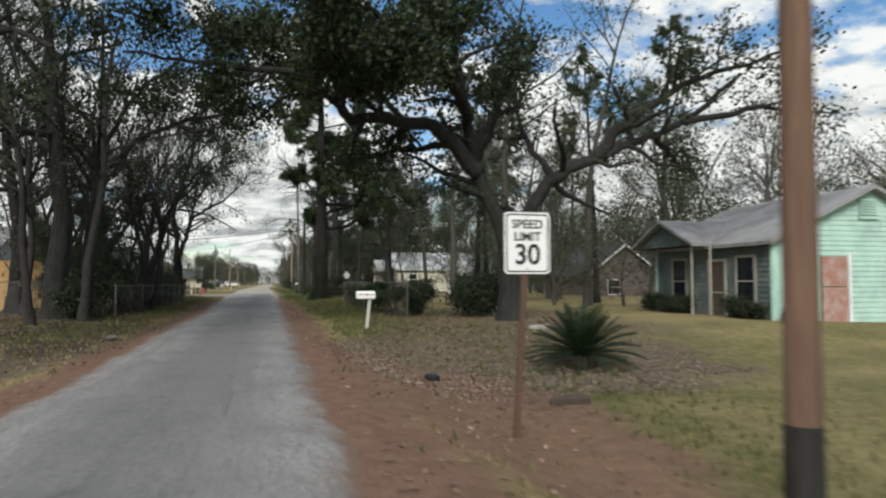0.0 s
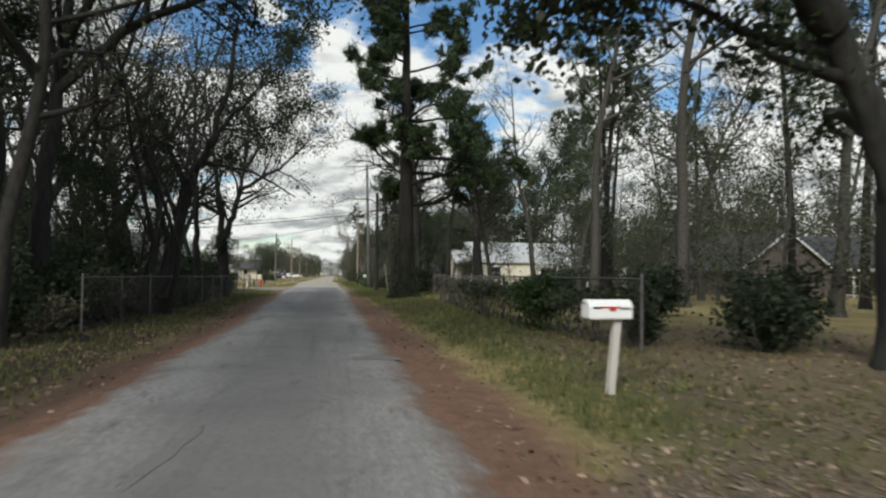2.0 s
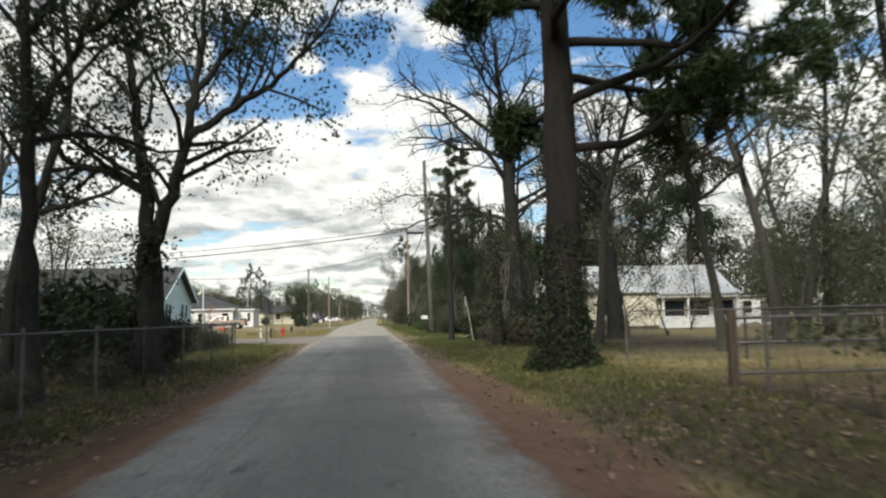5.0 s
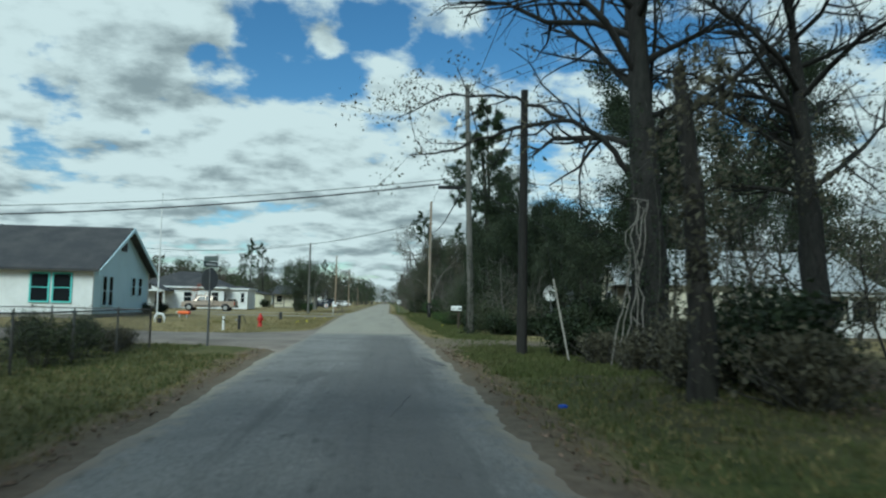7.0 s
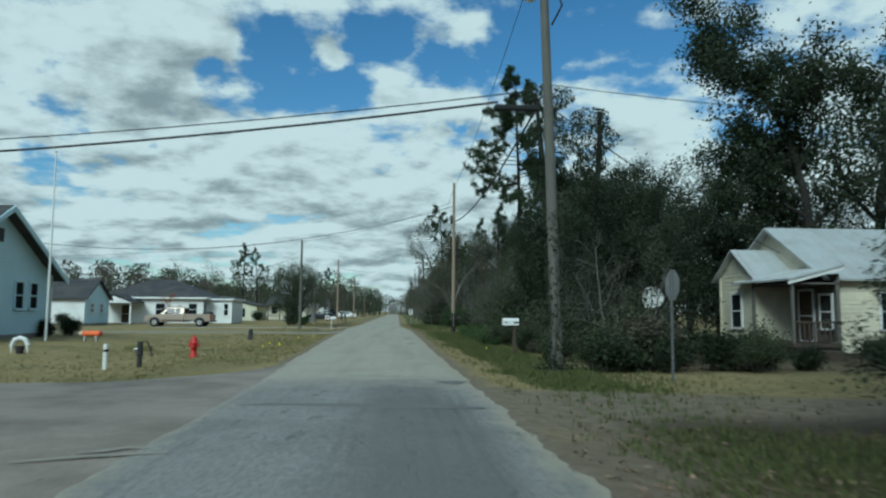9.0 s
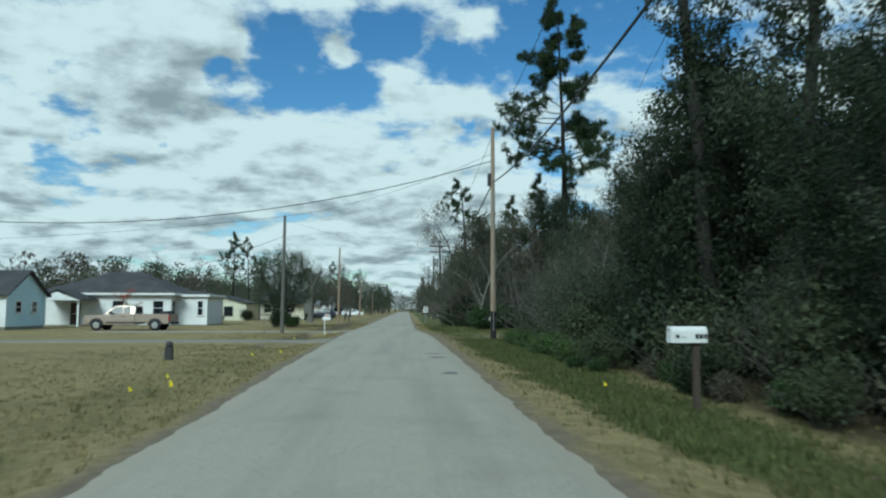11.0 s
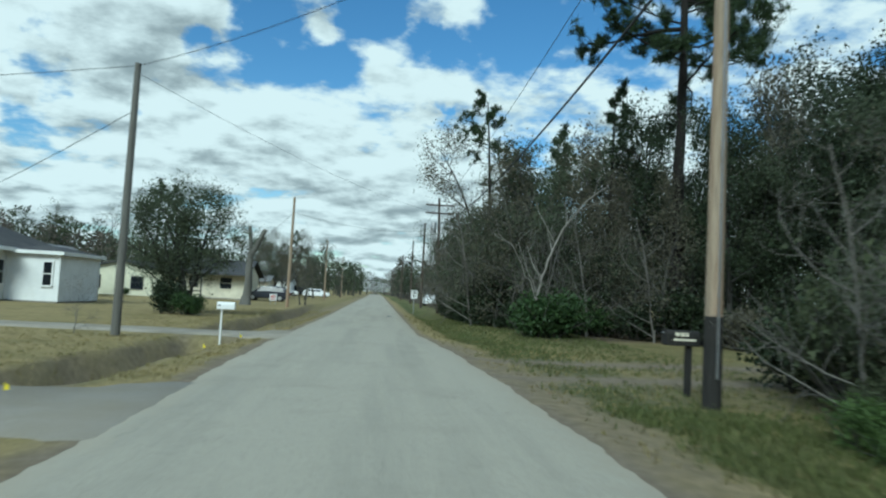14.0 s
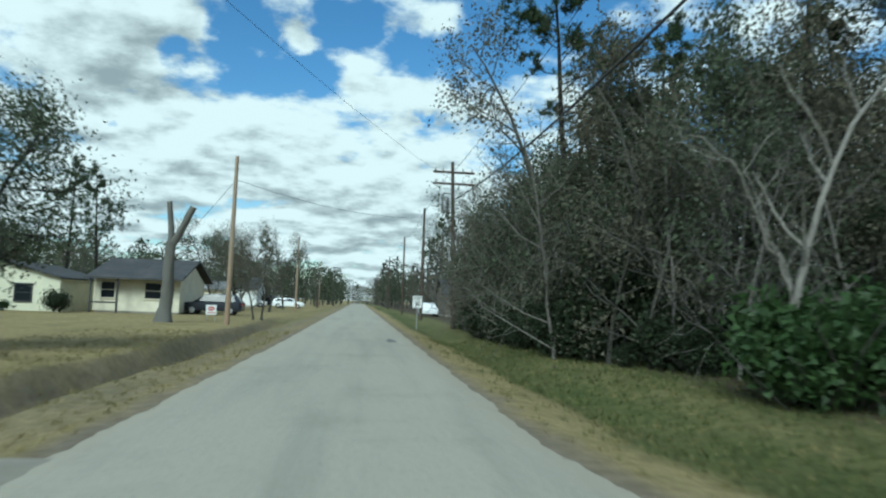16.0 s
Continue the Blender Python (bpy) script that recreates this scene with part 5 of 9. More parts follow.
under += [(rr.uniform(38, 56), rr.uniform(60, 110), rr.uniform(1.0, 1.7)) for _ in range(22)] + [(rr.uniform(16, 40), rr.uniform(95, 106), rr.uniform(1.0, 1.7)) for _ in range(16)]
under += [(rr.uniform(-24, -8.5), rr.uniform(24, 37), rr.uniform(0.7, 1.2)) for _ in range(12)] + [(rr.uniform(-26, -9), rr.uniform(49, 60), rr.uniform(0.7, 1.2)) for _ in range(8)]
under += [(rr.uniform(26, 45), rr.uniform(8, 30), rr.uniform(1.0, 1.6)) for _ in range(16)]
scatter(brush, under, seed=45)


# -- woods beside the side track and the northern stretch
def inside(seed, n, test, x0, x1, y0, y1, gap):
    r = random.Random(seed)
    out = []
    for _ in range(n * 40):
        x, y = r.uniform(x0, x1), r.uniform(y0, y1)
        if test(x, y) and all((x - a) ** 2 + (y - b) ** 2 > gap * gap for a, b in out):
            out.append((x, y))
            if len(out) == n:
                break
    return out


WOOD_Y = (75, 80, 86, 98, 108, 110.4, 112, 119, 121, 127, 131, 135, 139, 150, 162, 170)
WOOD_X = (9.0, 6.6, 6.4, 6.2, 6.3, 6.4, 16.0, 16.0, 15.5, 13.5, 10.0, 6.8, 4.8, 4.6, 5.6, 9.0)


def wood_edge(y):
    return float(np.interp(y, WOOD_Y, WOOD_X))


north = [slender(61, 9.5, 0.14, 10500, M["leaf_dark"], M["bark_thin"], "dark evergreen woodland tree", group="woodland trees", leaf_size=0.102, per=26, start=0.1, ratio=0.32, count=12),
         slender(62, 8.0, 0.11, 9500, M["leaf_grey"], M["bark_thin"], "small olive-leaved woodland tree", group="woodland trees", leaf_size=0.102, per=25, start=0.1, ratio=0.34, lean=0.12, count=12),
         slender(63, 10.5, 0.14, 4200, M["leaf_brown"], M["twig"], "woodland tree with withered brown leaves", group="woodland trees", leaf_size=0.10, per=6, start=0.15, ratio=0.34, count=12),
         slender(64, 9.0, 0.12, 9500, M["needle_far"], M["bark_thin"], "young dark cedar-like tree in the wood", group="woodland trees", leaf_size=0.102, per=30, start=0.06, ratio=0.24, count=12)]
spots = inside(71, 52, lambda x, y: x > wood_edge(y) + 1.4 and (y > 111 or x > 14) and not (110.5 < y < 120.5 and x < 19), 6, 22, 98, 170, 2.2)
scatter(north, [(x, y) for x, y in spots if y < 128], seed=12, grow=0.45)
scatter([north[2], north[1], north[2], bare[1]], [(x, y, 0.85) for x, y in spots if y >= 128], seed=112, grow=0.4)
scatter(north, [(x, y, 0.6) for x, y in inside(72, 11, lambda x, y: x > 7.4 and x < 7.0 + 0.45 * max(0, y - 78), 7, 12, 82, 98, 1.7)], seed=77, grow=0.25)
scatter(north, [(x, y, 0.75) for x, y in inside(78, 8, lambda x, y: True, 13, 24, 95, 108, 2.4)], seed=79, grow=0.3)
scatter(bare, [(x, y, 0.72) for x, y in inside(73, 22, lambda x, y: x > wood_edge(y) + 1.2 and not (98 < y < 120.5 and x < 19), 6, 30, 96, 170, 2.8)], seed=13, grow=0.25)
scatter(brush, [(x, y, 0.7) for x, y in inside(75, 22, lambda x, y: x > wood_edge(y) + 0.8, 6.5, 14, 98.5, 110, 1.2)] + [(x, y, 1.0) for x, y in inside(76, 34, lambda x, y: wood_edge(y) + 0.3 < x < wood_edge(y) + 2.6 and y > 132, 4, 14, 121, 164, 1.1)], seed=76)
edge, front = [], []
r_ = random.Random(14)
for y in np.arange(78.5, 110.2, 1.15):
    edge += [(wood_edge(y) + r_.uniform(1.0, 2.0), y, r_.uniform(0.9, 1.4))]
    front.append((wood_edge(y) + r_.uniform(-0.3, 0.6), y + r_.uniform(-.4, .4), r_.uniform(0.35, 0.7)))
for y in np.arange(133.5, 164, 1.6):
    edge += [(wood_edge(y) + r_.uniform(0.0, 0.7), y + r_.uniform(-.4, .4), r_.uniform(0.6, 1.0)), (wood_edge(y) + r_.uniform(1.2, 2.2), y, r_.uniform(1.0, 1.6))]
for y in np.arange(121, 133, 1.6):
    edge += [(wood_edge(y) + r_.uniform(1.8, 3.0), y, r_.uniform(1.0, 1.5))]
scatter([olive, dry, green, dry], front, seed=114, grow=0.3)
scatter([olive, dry, dark, olive], [e for e in edge if e[1] < 112 and not 88 < e[1] < 98], seed=15, grow=0.3)
scatter([dark, dark, dark, olive], [e for e in edge if 88 < e[1] < 98], seed=135, grow=0.3)
scatter(brush, [(x - 0.4, y + 0.5, 0.4 * s) for x, y, s in edge if y < 112 and s > 1.05 and not 88 < y < 98], seed=116, grow=0.3)
scatter([brush[0], dark, dark, brush[1]], [(x, y, s * 0.62) for x, y, s in edge if y > 112], seed=115, grow=0.3)
scatter([green, olive], [(5.4, 86.0, 0.5, 0), (5.5, 93.6, 0.4, 0), (5.2, 95.0, 0.35, 0), (5.4, 104.5, 0.4), (6.6, 97.5, 0.5, 0), (6.25, 129.9, 1.35, 0), (7.4, 130.8, 1.2, 0), (6.9, 130.0, 1.9, 0), (6.0, 96.2, 0.5, 0), (6.2, 98.4, 0.55, 0), (6.0, 100.2, 0.5, 0), (6.3, 101.8, 0.6, 0), (6.1, 103.4, 0.5, 0), (6.4, 105.6, 0.6, 0), (6.2, 107.4, 0.5, 0)], seed=16)

thick = [(wood_edge(y) + r_.uniform(0.2, 1.0), y + r_.uniform(-.3, .3), r_.uniform(0.75, 1.1)) for y in np.arange(132.5, 164, 1.25)]
thick += [(wood_edge(y) + r_.uniform(1.2, 2.2), y + r_.uniform(-.3, .3), r_.uniform(1.2, 1.7)) for y in np.arange(131.5, 164, 1.4)]
scatter([dark, green, dark], thick, seed=214, grow=0.2)
scatter([north[3], north[0]], [(wood_edge(y) + 1.3 + 0.8 * r_.random(), y, r_.uniform(0.4, 0.56)) for y in np.arange(131, 160, 2.3)], seed=218, grow=0.1)
# brush on the corner of the field entrance
scatter([dark, olive, dry], [(6.3, 110.6, 0.6), (6.7, 111.8, 0.8), (7.3, 113.0, 0.9), (8.2, 114.2, 1.0), (7.4, 111.2, 1.2), (8.6, 112.6, 1.3), (9.6, 114.8, 1.2), (10.8, 115.6, 1.2), (6.2, 109.4, 0.5), (12.0, 116.2, 1.2)], seed=215, grow=0.2)
scatter([north[1], north[0], brush[1]], [(8.0, 110.8, 0.6), (8.9, 112.2, 0.65), (9.8, 113.4, 0.75), (11.2, 114.4, 0.8), (10.2, 111.0, 0.55), (12.6, 113.2, 0.7), (7.4, 109.6, 0.5, 2)], seed=216, grow=0.15)
scatter([green, dark], [(5.95, 87.1, 0.55, 0), (6.5, 86.6, 0.75, 1), (6.2, 88.4, 0.6, 1), (6.6, 90.0, 0.6, 0)], seed=227, grow=0.1)
# dark trees over the near end of the wood
scatter([north[0], north[3]], [(9.8, 103.4, 0.6), (10.8, 100.6, 0.6), (12.0, 96.4, 0.9), (8.7, 95.0, 0.88, 0), (8.1, 93.8, 0.7, 0), (7.9, 95.9, 0.55, 0), (10.2, 96.9, 0.95, 1), (9.3, 93.2, 0.85, 0), (11.9, 98.2, 0.95, 0), (8.3, 97.0, 0.66, 1)], seed=217, grow=0.1)

tall_pine = pine(81, 27, 0.36, "very tall pine standing over the woodland", clear=0.46, count=34, needle=66000, reach=0.18, length=0.40, width=0.028, low=((15.5, 2.6, 5.0, 0.1), (14.0, 4.4, 4.0, 0.12), (17.0, 0.6, 4.2, 0.1)))
tall_pine.matrix_basis = pose(14.0, 133.4, gz(14.0, 133.4), 0, 0, 0)
scatter([pines[1], pines[0]], [(8.6, 140, 0.72), (11, 146, 0.72), (9.2, 150, 0.6), (6.6, 143.5, 0.7), (12.5, 139, 0.7)], seed=17)
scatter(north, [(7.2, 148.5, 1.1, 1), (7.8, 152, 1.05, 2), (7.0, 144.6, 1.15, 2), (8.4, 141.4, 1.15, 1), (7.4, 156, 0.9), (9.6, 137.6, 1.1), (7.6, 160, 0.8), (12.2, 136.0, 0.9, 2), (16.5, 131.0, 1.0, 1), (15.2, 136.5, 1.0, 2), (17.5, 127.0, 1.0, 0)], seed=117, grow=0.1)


def leaning_pale(x, y):
    """A pale dead tree arching out of the brush."""
    T = Tree(19)
    ob = tree_thing("dead_tree", "pale bare dead tree arching out of the brush", "dead tree")
    p, q, d = T.path([(0, 0, -0.1), (0.03, 0, 1.1), (0.15, 0, 1.95), (0.5, 0, 3.3), (1.15, 0, 4.8), (2.2, -0.1, 6.1), (3.1, -0.1, 6.8)], 0.085, 0.016, 0, 4, 0.02)
    p2, q2, d2 = T.path([(0.02, 0, 0.9), (0.02, 0, 2.0), (-0.54, -0.1, 2.8), (-1.1, -0.2, 4.05), (-1.9, -0.2, 4.35)], 0.036, 0.010, 0, 4, 0.04)
    p3, q3, d3 = T.path([(0.1, 0.1, 1.9), (-0.35, 0.1, 3.0), (-0.75, 0.1, 3.9)], 0.025, 0.008, 0, 4, 0.02)
    for a, b, c in ((p, q, d), (p2, q2, d2), (p3, q3, d3)):
        T.branch(a, b, c, 0, 2, 8, 0.24, 0.75, 0.3, 0.02, 0.18, 9, 0)
    T.wood("trunk", M["bark_pale"], ob, (7, 5, 4, 3))
    ob.matrix_basis = pose(x, y, gz(x, y))


leaning_pale(6.3, 130.3)
# brush and low wood on the corner before the field entrance
scatter(brush, [(x, y, 0.58) for x, y in inside(175, 15, lambda x, y: x > 7.4, 7.4, 11, 97, 110, 1.2)], seed=176)
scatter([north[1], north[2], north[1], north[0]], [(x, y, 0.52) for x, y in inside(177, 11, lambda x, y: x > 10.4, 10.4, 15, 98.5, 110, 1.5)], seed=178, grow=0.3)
scatter(north, [(11.5, 101, 0.62), (13.2, 99.5, 0.7), (14.5, 103, 0.75), (12.2, 105, 0.72), (16.5, 101, 0.85)], seed=179, grow=0.15)
scatter([pale_brush], [(x, y, 1.0) for x, y in inside(185, 25, lambda x, y: wood_edge(y) - 0.2 < x < wood_edge(y) + 1.6, 4.3, 14, 130, 162, 1.1)] + [(x, y, 0.6) for x, y in inside(186, 9, lambda x, y: wood_edge(y) - 0.2 < x < wood_edge(y) + 1.2, 6, 9, 98, 110, 2.0)], seed=187, grow=0.5)
# rounded mounds of tangled brush on the corner, with leafy weeds along their feet
mounds = [shrub(141, 3.4, 3.3, 15000, 0.052, "leaf_grey", "tall rounded mound of olive winter brush", twigs=70, twig_mat="twig_pale", group="brush mounds", hollow=0.5),
          shrub(142, 2.8, 2.5, 11000, 0.05, "leaf_olive", "tangled mound of olive-green brush and bare stems", twigs=60, group="brush mounds", hollow=0.5)]
scatter(mounds, [(7.9, 108.6, 1.0, 0), (9.0, 106.2, 1.1, 0), (8.4, 103.6, 0.85, 1), (9.4, 101.2, 0.95, 0), (8.2, 99.6, 0.8, 1), (10.8, 104.2, 1.15, 1), (9.6, 97.2, 0.95, 1), (11.4, 99.0, 1.1, 0), (7.6, 105.6, 0.7, 1), (10.6, 108.6, 1.2, 1)], seed=143, grow=0.15)
weeds = [shrub(144, 1.3, 0.85, 3200, 0.055, "leaf_weed", "leafy bright green weeds at the edge of the wood", twigs=16, group="roadside weeds", hollow=0.2),
         shrub(145, 1.2, 0.75, 1300, 0.05, "leaf_brown", "withered brown weeds with upright stems", twigs=34, group="roadside weeds", hollow=0.2)]
rw = random.Random(146)
scatter(weeds, [(5.35 + 1.0 * rw.random(), y + rw.uniform(-0.3, 0.3), rw.uniform(0.3, 1.0), 0 if rw.random() < 0.62 else 1) for y in np.arange(97.2, 109, 0.95)] + [(5.5, 101.9, 0.7, 0), (5.6, 102.6, 0.85, 0), (5.9, 98.4, 0.9, 1), (6.1, 99.2, 1.0, 1)], seed=147, grow=0.15)
# evergreen understory of the first roadside wood
young = [(-5.2, 21.4), (-6.0, 23.6), (-5.0, 24.8), (-6.6, 26.2), (-5.3, 27.2), (-7.2, 28.6), (-5.6, 29.6), (-6.4, 31.4), (-5.2, 32.4), (-8.0, 30.6)]
scatter([north[0], north[3]], [(x, y, 0.36 + 0.012 * (y - 20)) for x, y in young], seed=229, grow=0.15)
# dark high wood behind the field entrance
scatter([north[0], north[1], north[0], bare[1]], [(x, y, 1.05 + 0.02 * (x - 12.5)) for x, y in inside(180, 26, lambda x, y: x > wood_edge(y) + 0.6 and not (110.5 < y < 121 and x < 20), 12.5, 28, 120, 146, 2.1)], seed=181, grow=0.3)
scatter([dark, dry], [(x, y, 1.3) for x, y in inside(182, 22, lambda x, y: x > wood_edge(y) + 0.4, 13, 26, 119, 134, 1.5)], seed=183, grow=0.4)


def vine_trunk(x, y, tall, w, label, mat="leaf_dark", n=5200, size=0.13):
    """A trunk buried under hanging vines."""
    r = np.random.RandomState(int(x * 10 + y))
    T = Tree(int(y))
    ob = tree_thing("vine_tree", label, "tree")
    T.limb((0, 0, -0.1), (0.02, 0, 1), tall, 0.22, 0.10, 8, 0.03)
    for i in range(26):
        a = r.rand() * 6.28
        T.limb((0.3 * math.cos(a), 0.3 * math.sin(a), tall * (0.3 + 0.7 * r.rand())), (0.5 * math.cos(a), 0.5 * math.sin(a), -1), 1.5 + 2.5 * r.rand(), 0.014, 0.006, 6, 0.15, -0.1, 3)
    T.wood("trunk", M["bark_thin"], ob)
    z = r.rand(n) ** 0.8 * tall
    a, rad = r.rand(n) * 6.28, w * (0.35 + 0.65 * np.sqrt(r.rand(n))) * (0.75 + 0.3 * np.sin(z * 2.1) + 0.2 * np.sin(z * 5.3 + 1))
    leaf_mesh("crown", np.stack([rad * np.cos(a), rad * np.sin(a), z], 1), M[mat], size, r, ob, 0.7, droop=0.5)
    ob.matrix_basis = pose(x, y, gz(x, y))


vine_trunk(7.9, 92.0, 12.5, 1.3, "tall trunk wrapped in dark hanging vines", "leaf_dark", 12000, 0.11)
vine_trunk(9.4, 90.2, 11.0, 1.2, "vine-hung dark trunk inside the wood", "leaf_dark", 9000, 0.11)
scatter([north[0], north[3]], [(9.6, 87.4, 0.72), (11.0, 91.5, 0.8), (10.4, 94.5, 0.85), (8.6, 95.6, 0.75), (12.4, 88.6, 0.7)], seed=192, grow=0.1)
vine_trunk(5.3, 53.5, 5.2, 0.7, "low trunk smothered in tangled brown vines", "leaf_brown", 1500, 0.09)

# roadside trees before the side track
brown_oak = slender(29, 16, 0.58, 2400, M["leaf_dark"], M["bark_oak"], "large roadside oak with dark leaves on long limbs", lean=0.004, wander=0.015, count=24, leaf_size=0.10, per=3, start=0.36, ratio=0.40, spreadf=0.2, thick=0.2, floor=4.2)
scatter([north[0], north[3]], [(7.2, 65.8, 0.5), (7.9, 66.4, 0.45), (6.65, 65.4, 0.42), (7.0, 64.3, 0.4)], seed=193, grow=0.1)
scatter([brown_oak], [(7.85, 61.9), (13.0, 62.6, 0.8)], grow=0.02, seed=18)
bent_tree(131, 8.15, 62.9, (([(0, 0, -0.1), (-0.05, 0, 2.5), (-0.2, 0, 4.6), (0.1, 0, 8.5), (0.4, 0.2, 12.0)], 0.15, 0.03), ([(-0.2, 0, 4.7), (-1.3, -0.2, 6.2), (-2.6, -0.5, 6.7), (-4.4, -0.9, 6.15), (-5.8, -1.1, 5.5), (-6.9, -1.2, 5.35)], 0.10, 0.012),
                           ([(-2.6, -0.5, 6.7), (-4.2, -0.2, 7.4), (-6.0, 0.0, 7.3), (-7.4, 0.1, 6.6)], 0.06, 0.01), ([(-0.1, 0, 6.0), (1.0, -0.4, 7.2), (2.2, -1.0, 7.4)], 0.07, 0.012)),
          1500, "thin tree with a long twiggy limb over the road", "leaf_brown", 0.085, 11, 0.30, 2)
scatter([pale_brush], [(7.0, 59.6, 0.5), (8.4, 58.6, 0.6), (7.6, 57.2, 0.5)], seed=225)
scatter([north[3], north[0]], [(7.7, 65.2, 0.46), (9.1, 66.0, 0.52), (7.2, 67.0, 0.46, 0)], seed=226, grow=0.1)
scatter(bare, [(5.6, 51.6, 0.55), (6.4, 55, 0.6), (8.6, 52, 0.8), (9.5, 58, 0.8)], seed=19)
scatter([thicket[1], thicket[3]], [(16.5, 64.5, 0.5), (7.7, 66.2, 0.55, 1), (8.6, 64.6, 0.65, 1)], seed=20)
scatter([dark, dry, olive], [(5.7, 50.2, 0.8, 1), (6.3, 52.6, 0.9, 1), (6.0, 55.2, 0.9, 1), (6.9, 57.6, 1.2), (7.4, 59.4, 1.0, 1), (8.4, 63.4, 1.4, 0), (7.4, 64.8, 1.2, 0), (6.6, 65.0, 0.8, 0), (8.8, 60.2, 1.2), (6.3, 61.4, 0.7, 1), (6.6, 59.6, 0.8, 1), (7.4, 56.0, 1.1, 0), (6.9, 54.2, 0.9, 0), (6.8, 62.8, 0.7, 0), (7.6, 65.4, 1.1, 0), (6.1, 64.0, 0.9, 0), (8.8, 65.6, 1.1, 0),
                            (7.8, 77.6, 0.5, 0), (10.6, 78.0, 0.5, 2), (12.4, 78.6, 0.45, 0), (6.2, 77.4, 0.6, 0), (15.6, 79.4, 0.4, 0), (8, 80.4, 0.9, 2), (9.6, 81, 0.8, 0)], seed=21)
scatter([olive, dark, green, dry], [(8.8, 79.4, 0.6, 0), (10.2, 79.0, 0.7, 1), (11.4, 79.6, 0.75, 0), (13.0, 80.6, 0.75, 2), (14.6, 80.4, 0.55, 3), (16.4, 81.2, 0.6, 1), (18.6, 81.6, 0.5, 0), (6.4, 79.0, 0.8, 0), (7.0, 78.4, 0.55, 2)], seed=219, grow=0.2)
scatter([dark, green], [(5.9, 77.7, 0.62, 0), (6.7, 78.1, 0.6, 0), (8.3, 78.7, 0.72, 0), (9.1, 78.9, 0.85, 1), (9.9, 79.0, 0.72, 0), (10.7, 79.1, 0.8, 1), (11.5, 79.4, 0.55, 0), (12.6, 79.2, 0.42, 1), (17.2, 80.8, 0.6, 0), (7.5, 79.4, 0.7, 0)], seed=221, grow=0.15)
scatter([north[0], north[3]], [(7.7, 84.6, 0.55), (8.6, 86.2, 0.7), (9.1, 88.8, 0.8), (12.8, 91.2, 0.85), (11.2, 93.2, 0.85)], seed=222, grow=0.15)
scatter([pale_brush], [(5.7, 79.4, 0.72), (6.9, 80.2, 0.66), (8.4, 80.6, 0.55)], seed=220)
magnolia = slender(30, 17, 0.3, 24000, M["leaf_dark"], M["bark_thin"], "tall dense evergreen tree with glossy leaves", leaf_size=0.16, per=26, start=0.16, ratio=0.26, count=22, group="tall evergreens", spreadf=0.4)
scatter([magnolia], [(23.0, 95.5, 1.25), (27.5, 96, 1.3), (20.6, 99, 0.85), (33, 98)], seed=22)

# left yards
scatter([north[2]], [(-7.3, 165.0, 0.5), (-11.8, 187, 0.75), (-9.4, 191, 0.7), (-14.5, 189, 0.8), (-13, 196, 0.8)], seed=223)
yard = slender(35, 6.4, 0.12, 15000, M["leaf_grey"], M["bark_thin"], "leafy multi-stemmed yard tree", leaf_size=0.08, per=16, fork=0.6, start=0.05, ratio=0.36, count=14)
scatter([yard], [(-9.6, 136.0, 1.0), (-11.2, 137.6, 0.9), (-15, 205, 1.3)], seed=23)
scatter([dark, green], [(-9.4, 134.8, 0.9), (-10.6, 135.6, 0.9, 0), (-20.5, 168.5, 0.9), (-24, 168.6, 0.6), (-15.3, 92.2, 0.5, 0), (-14.8, 93.4, 0.5, 0), (-30, 126, 0.7)], seed=24)
scatter([olive, dry], [(-6.6, 57, 0.5), (-6.5, 59.2, 0.55), (-6.7, 61.4, 0.5), (-6.6, 63.4, 0.55), (-7.0, 65.2, 0.5), (-8.4, 65.7, 0.55), (-10, 65.8, 0.5), (-12, 65.7, 0.5)], seed=124)
scatter(bare, [(-6.9, 166, 0.5, 1), (-12, 190, 0.6, 1), (-17, 196, 0.7, 1), (-10, 210, 0.7), (-26, 186, 0.6), (-34, 190, 0.6), (-40, 186, 0.6), (-45, 190, 0.6), (-52, 160, 0.6), (-34, 96, 0.6), (-42, 84, 0.6), (8, 200, 0.8), (9, 215, 0.8), (11, 182, 0.8)], seed=25)
scatter(pines, [(-26.2, 184, 0.66, 0), (-23.6, 184, 0.68, 0), (-50, 120, 0.6), (-55, 135, 0.6), (12, 230, 0.8), (7, 322, 0.75), (10, 330, 0.75), (-16, 240, 0.7), (14, 300, 0.7), (-9, 330, 0.6)], seed=26)


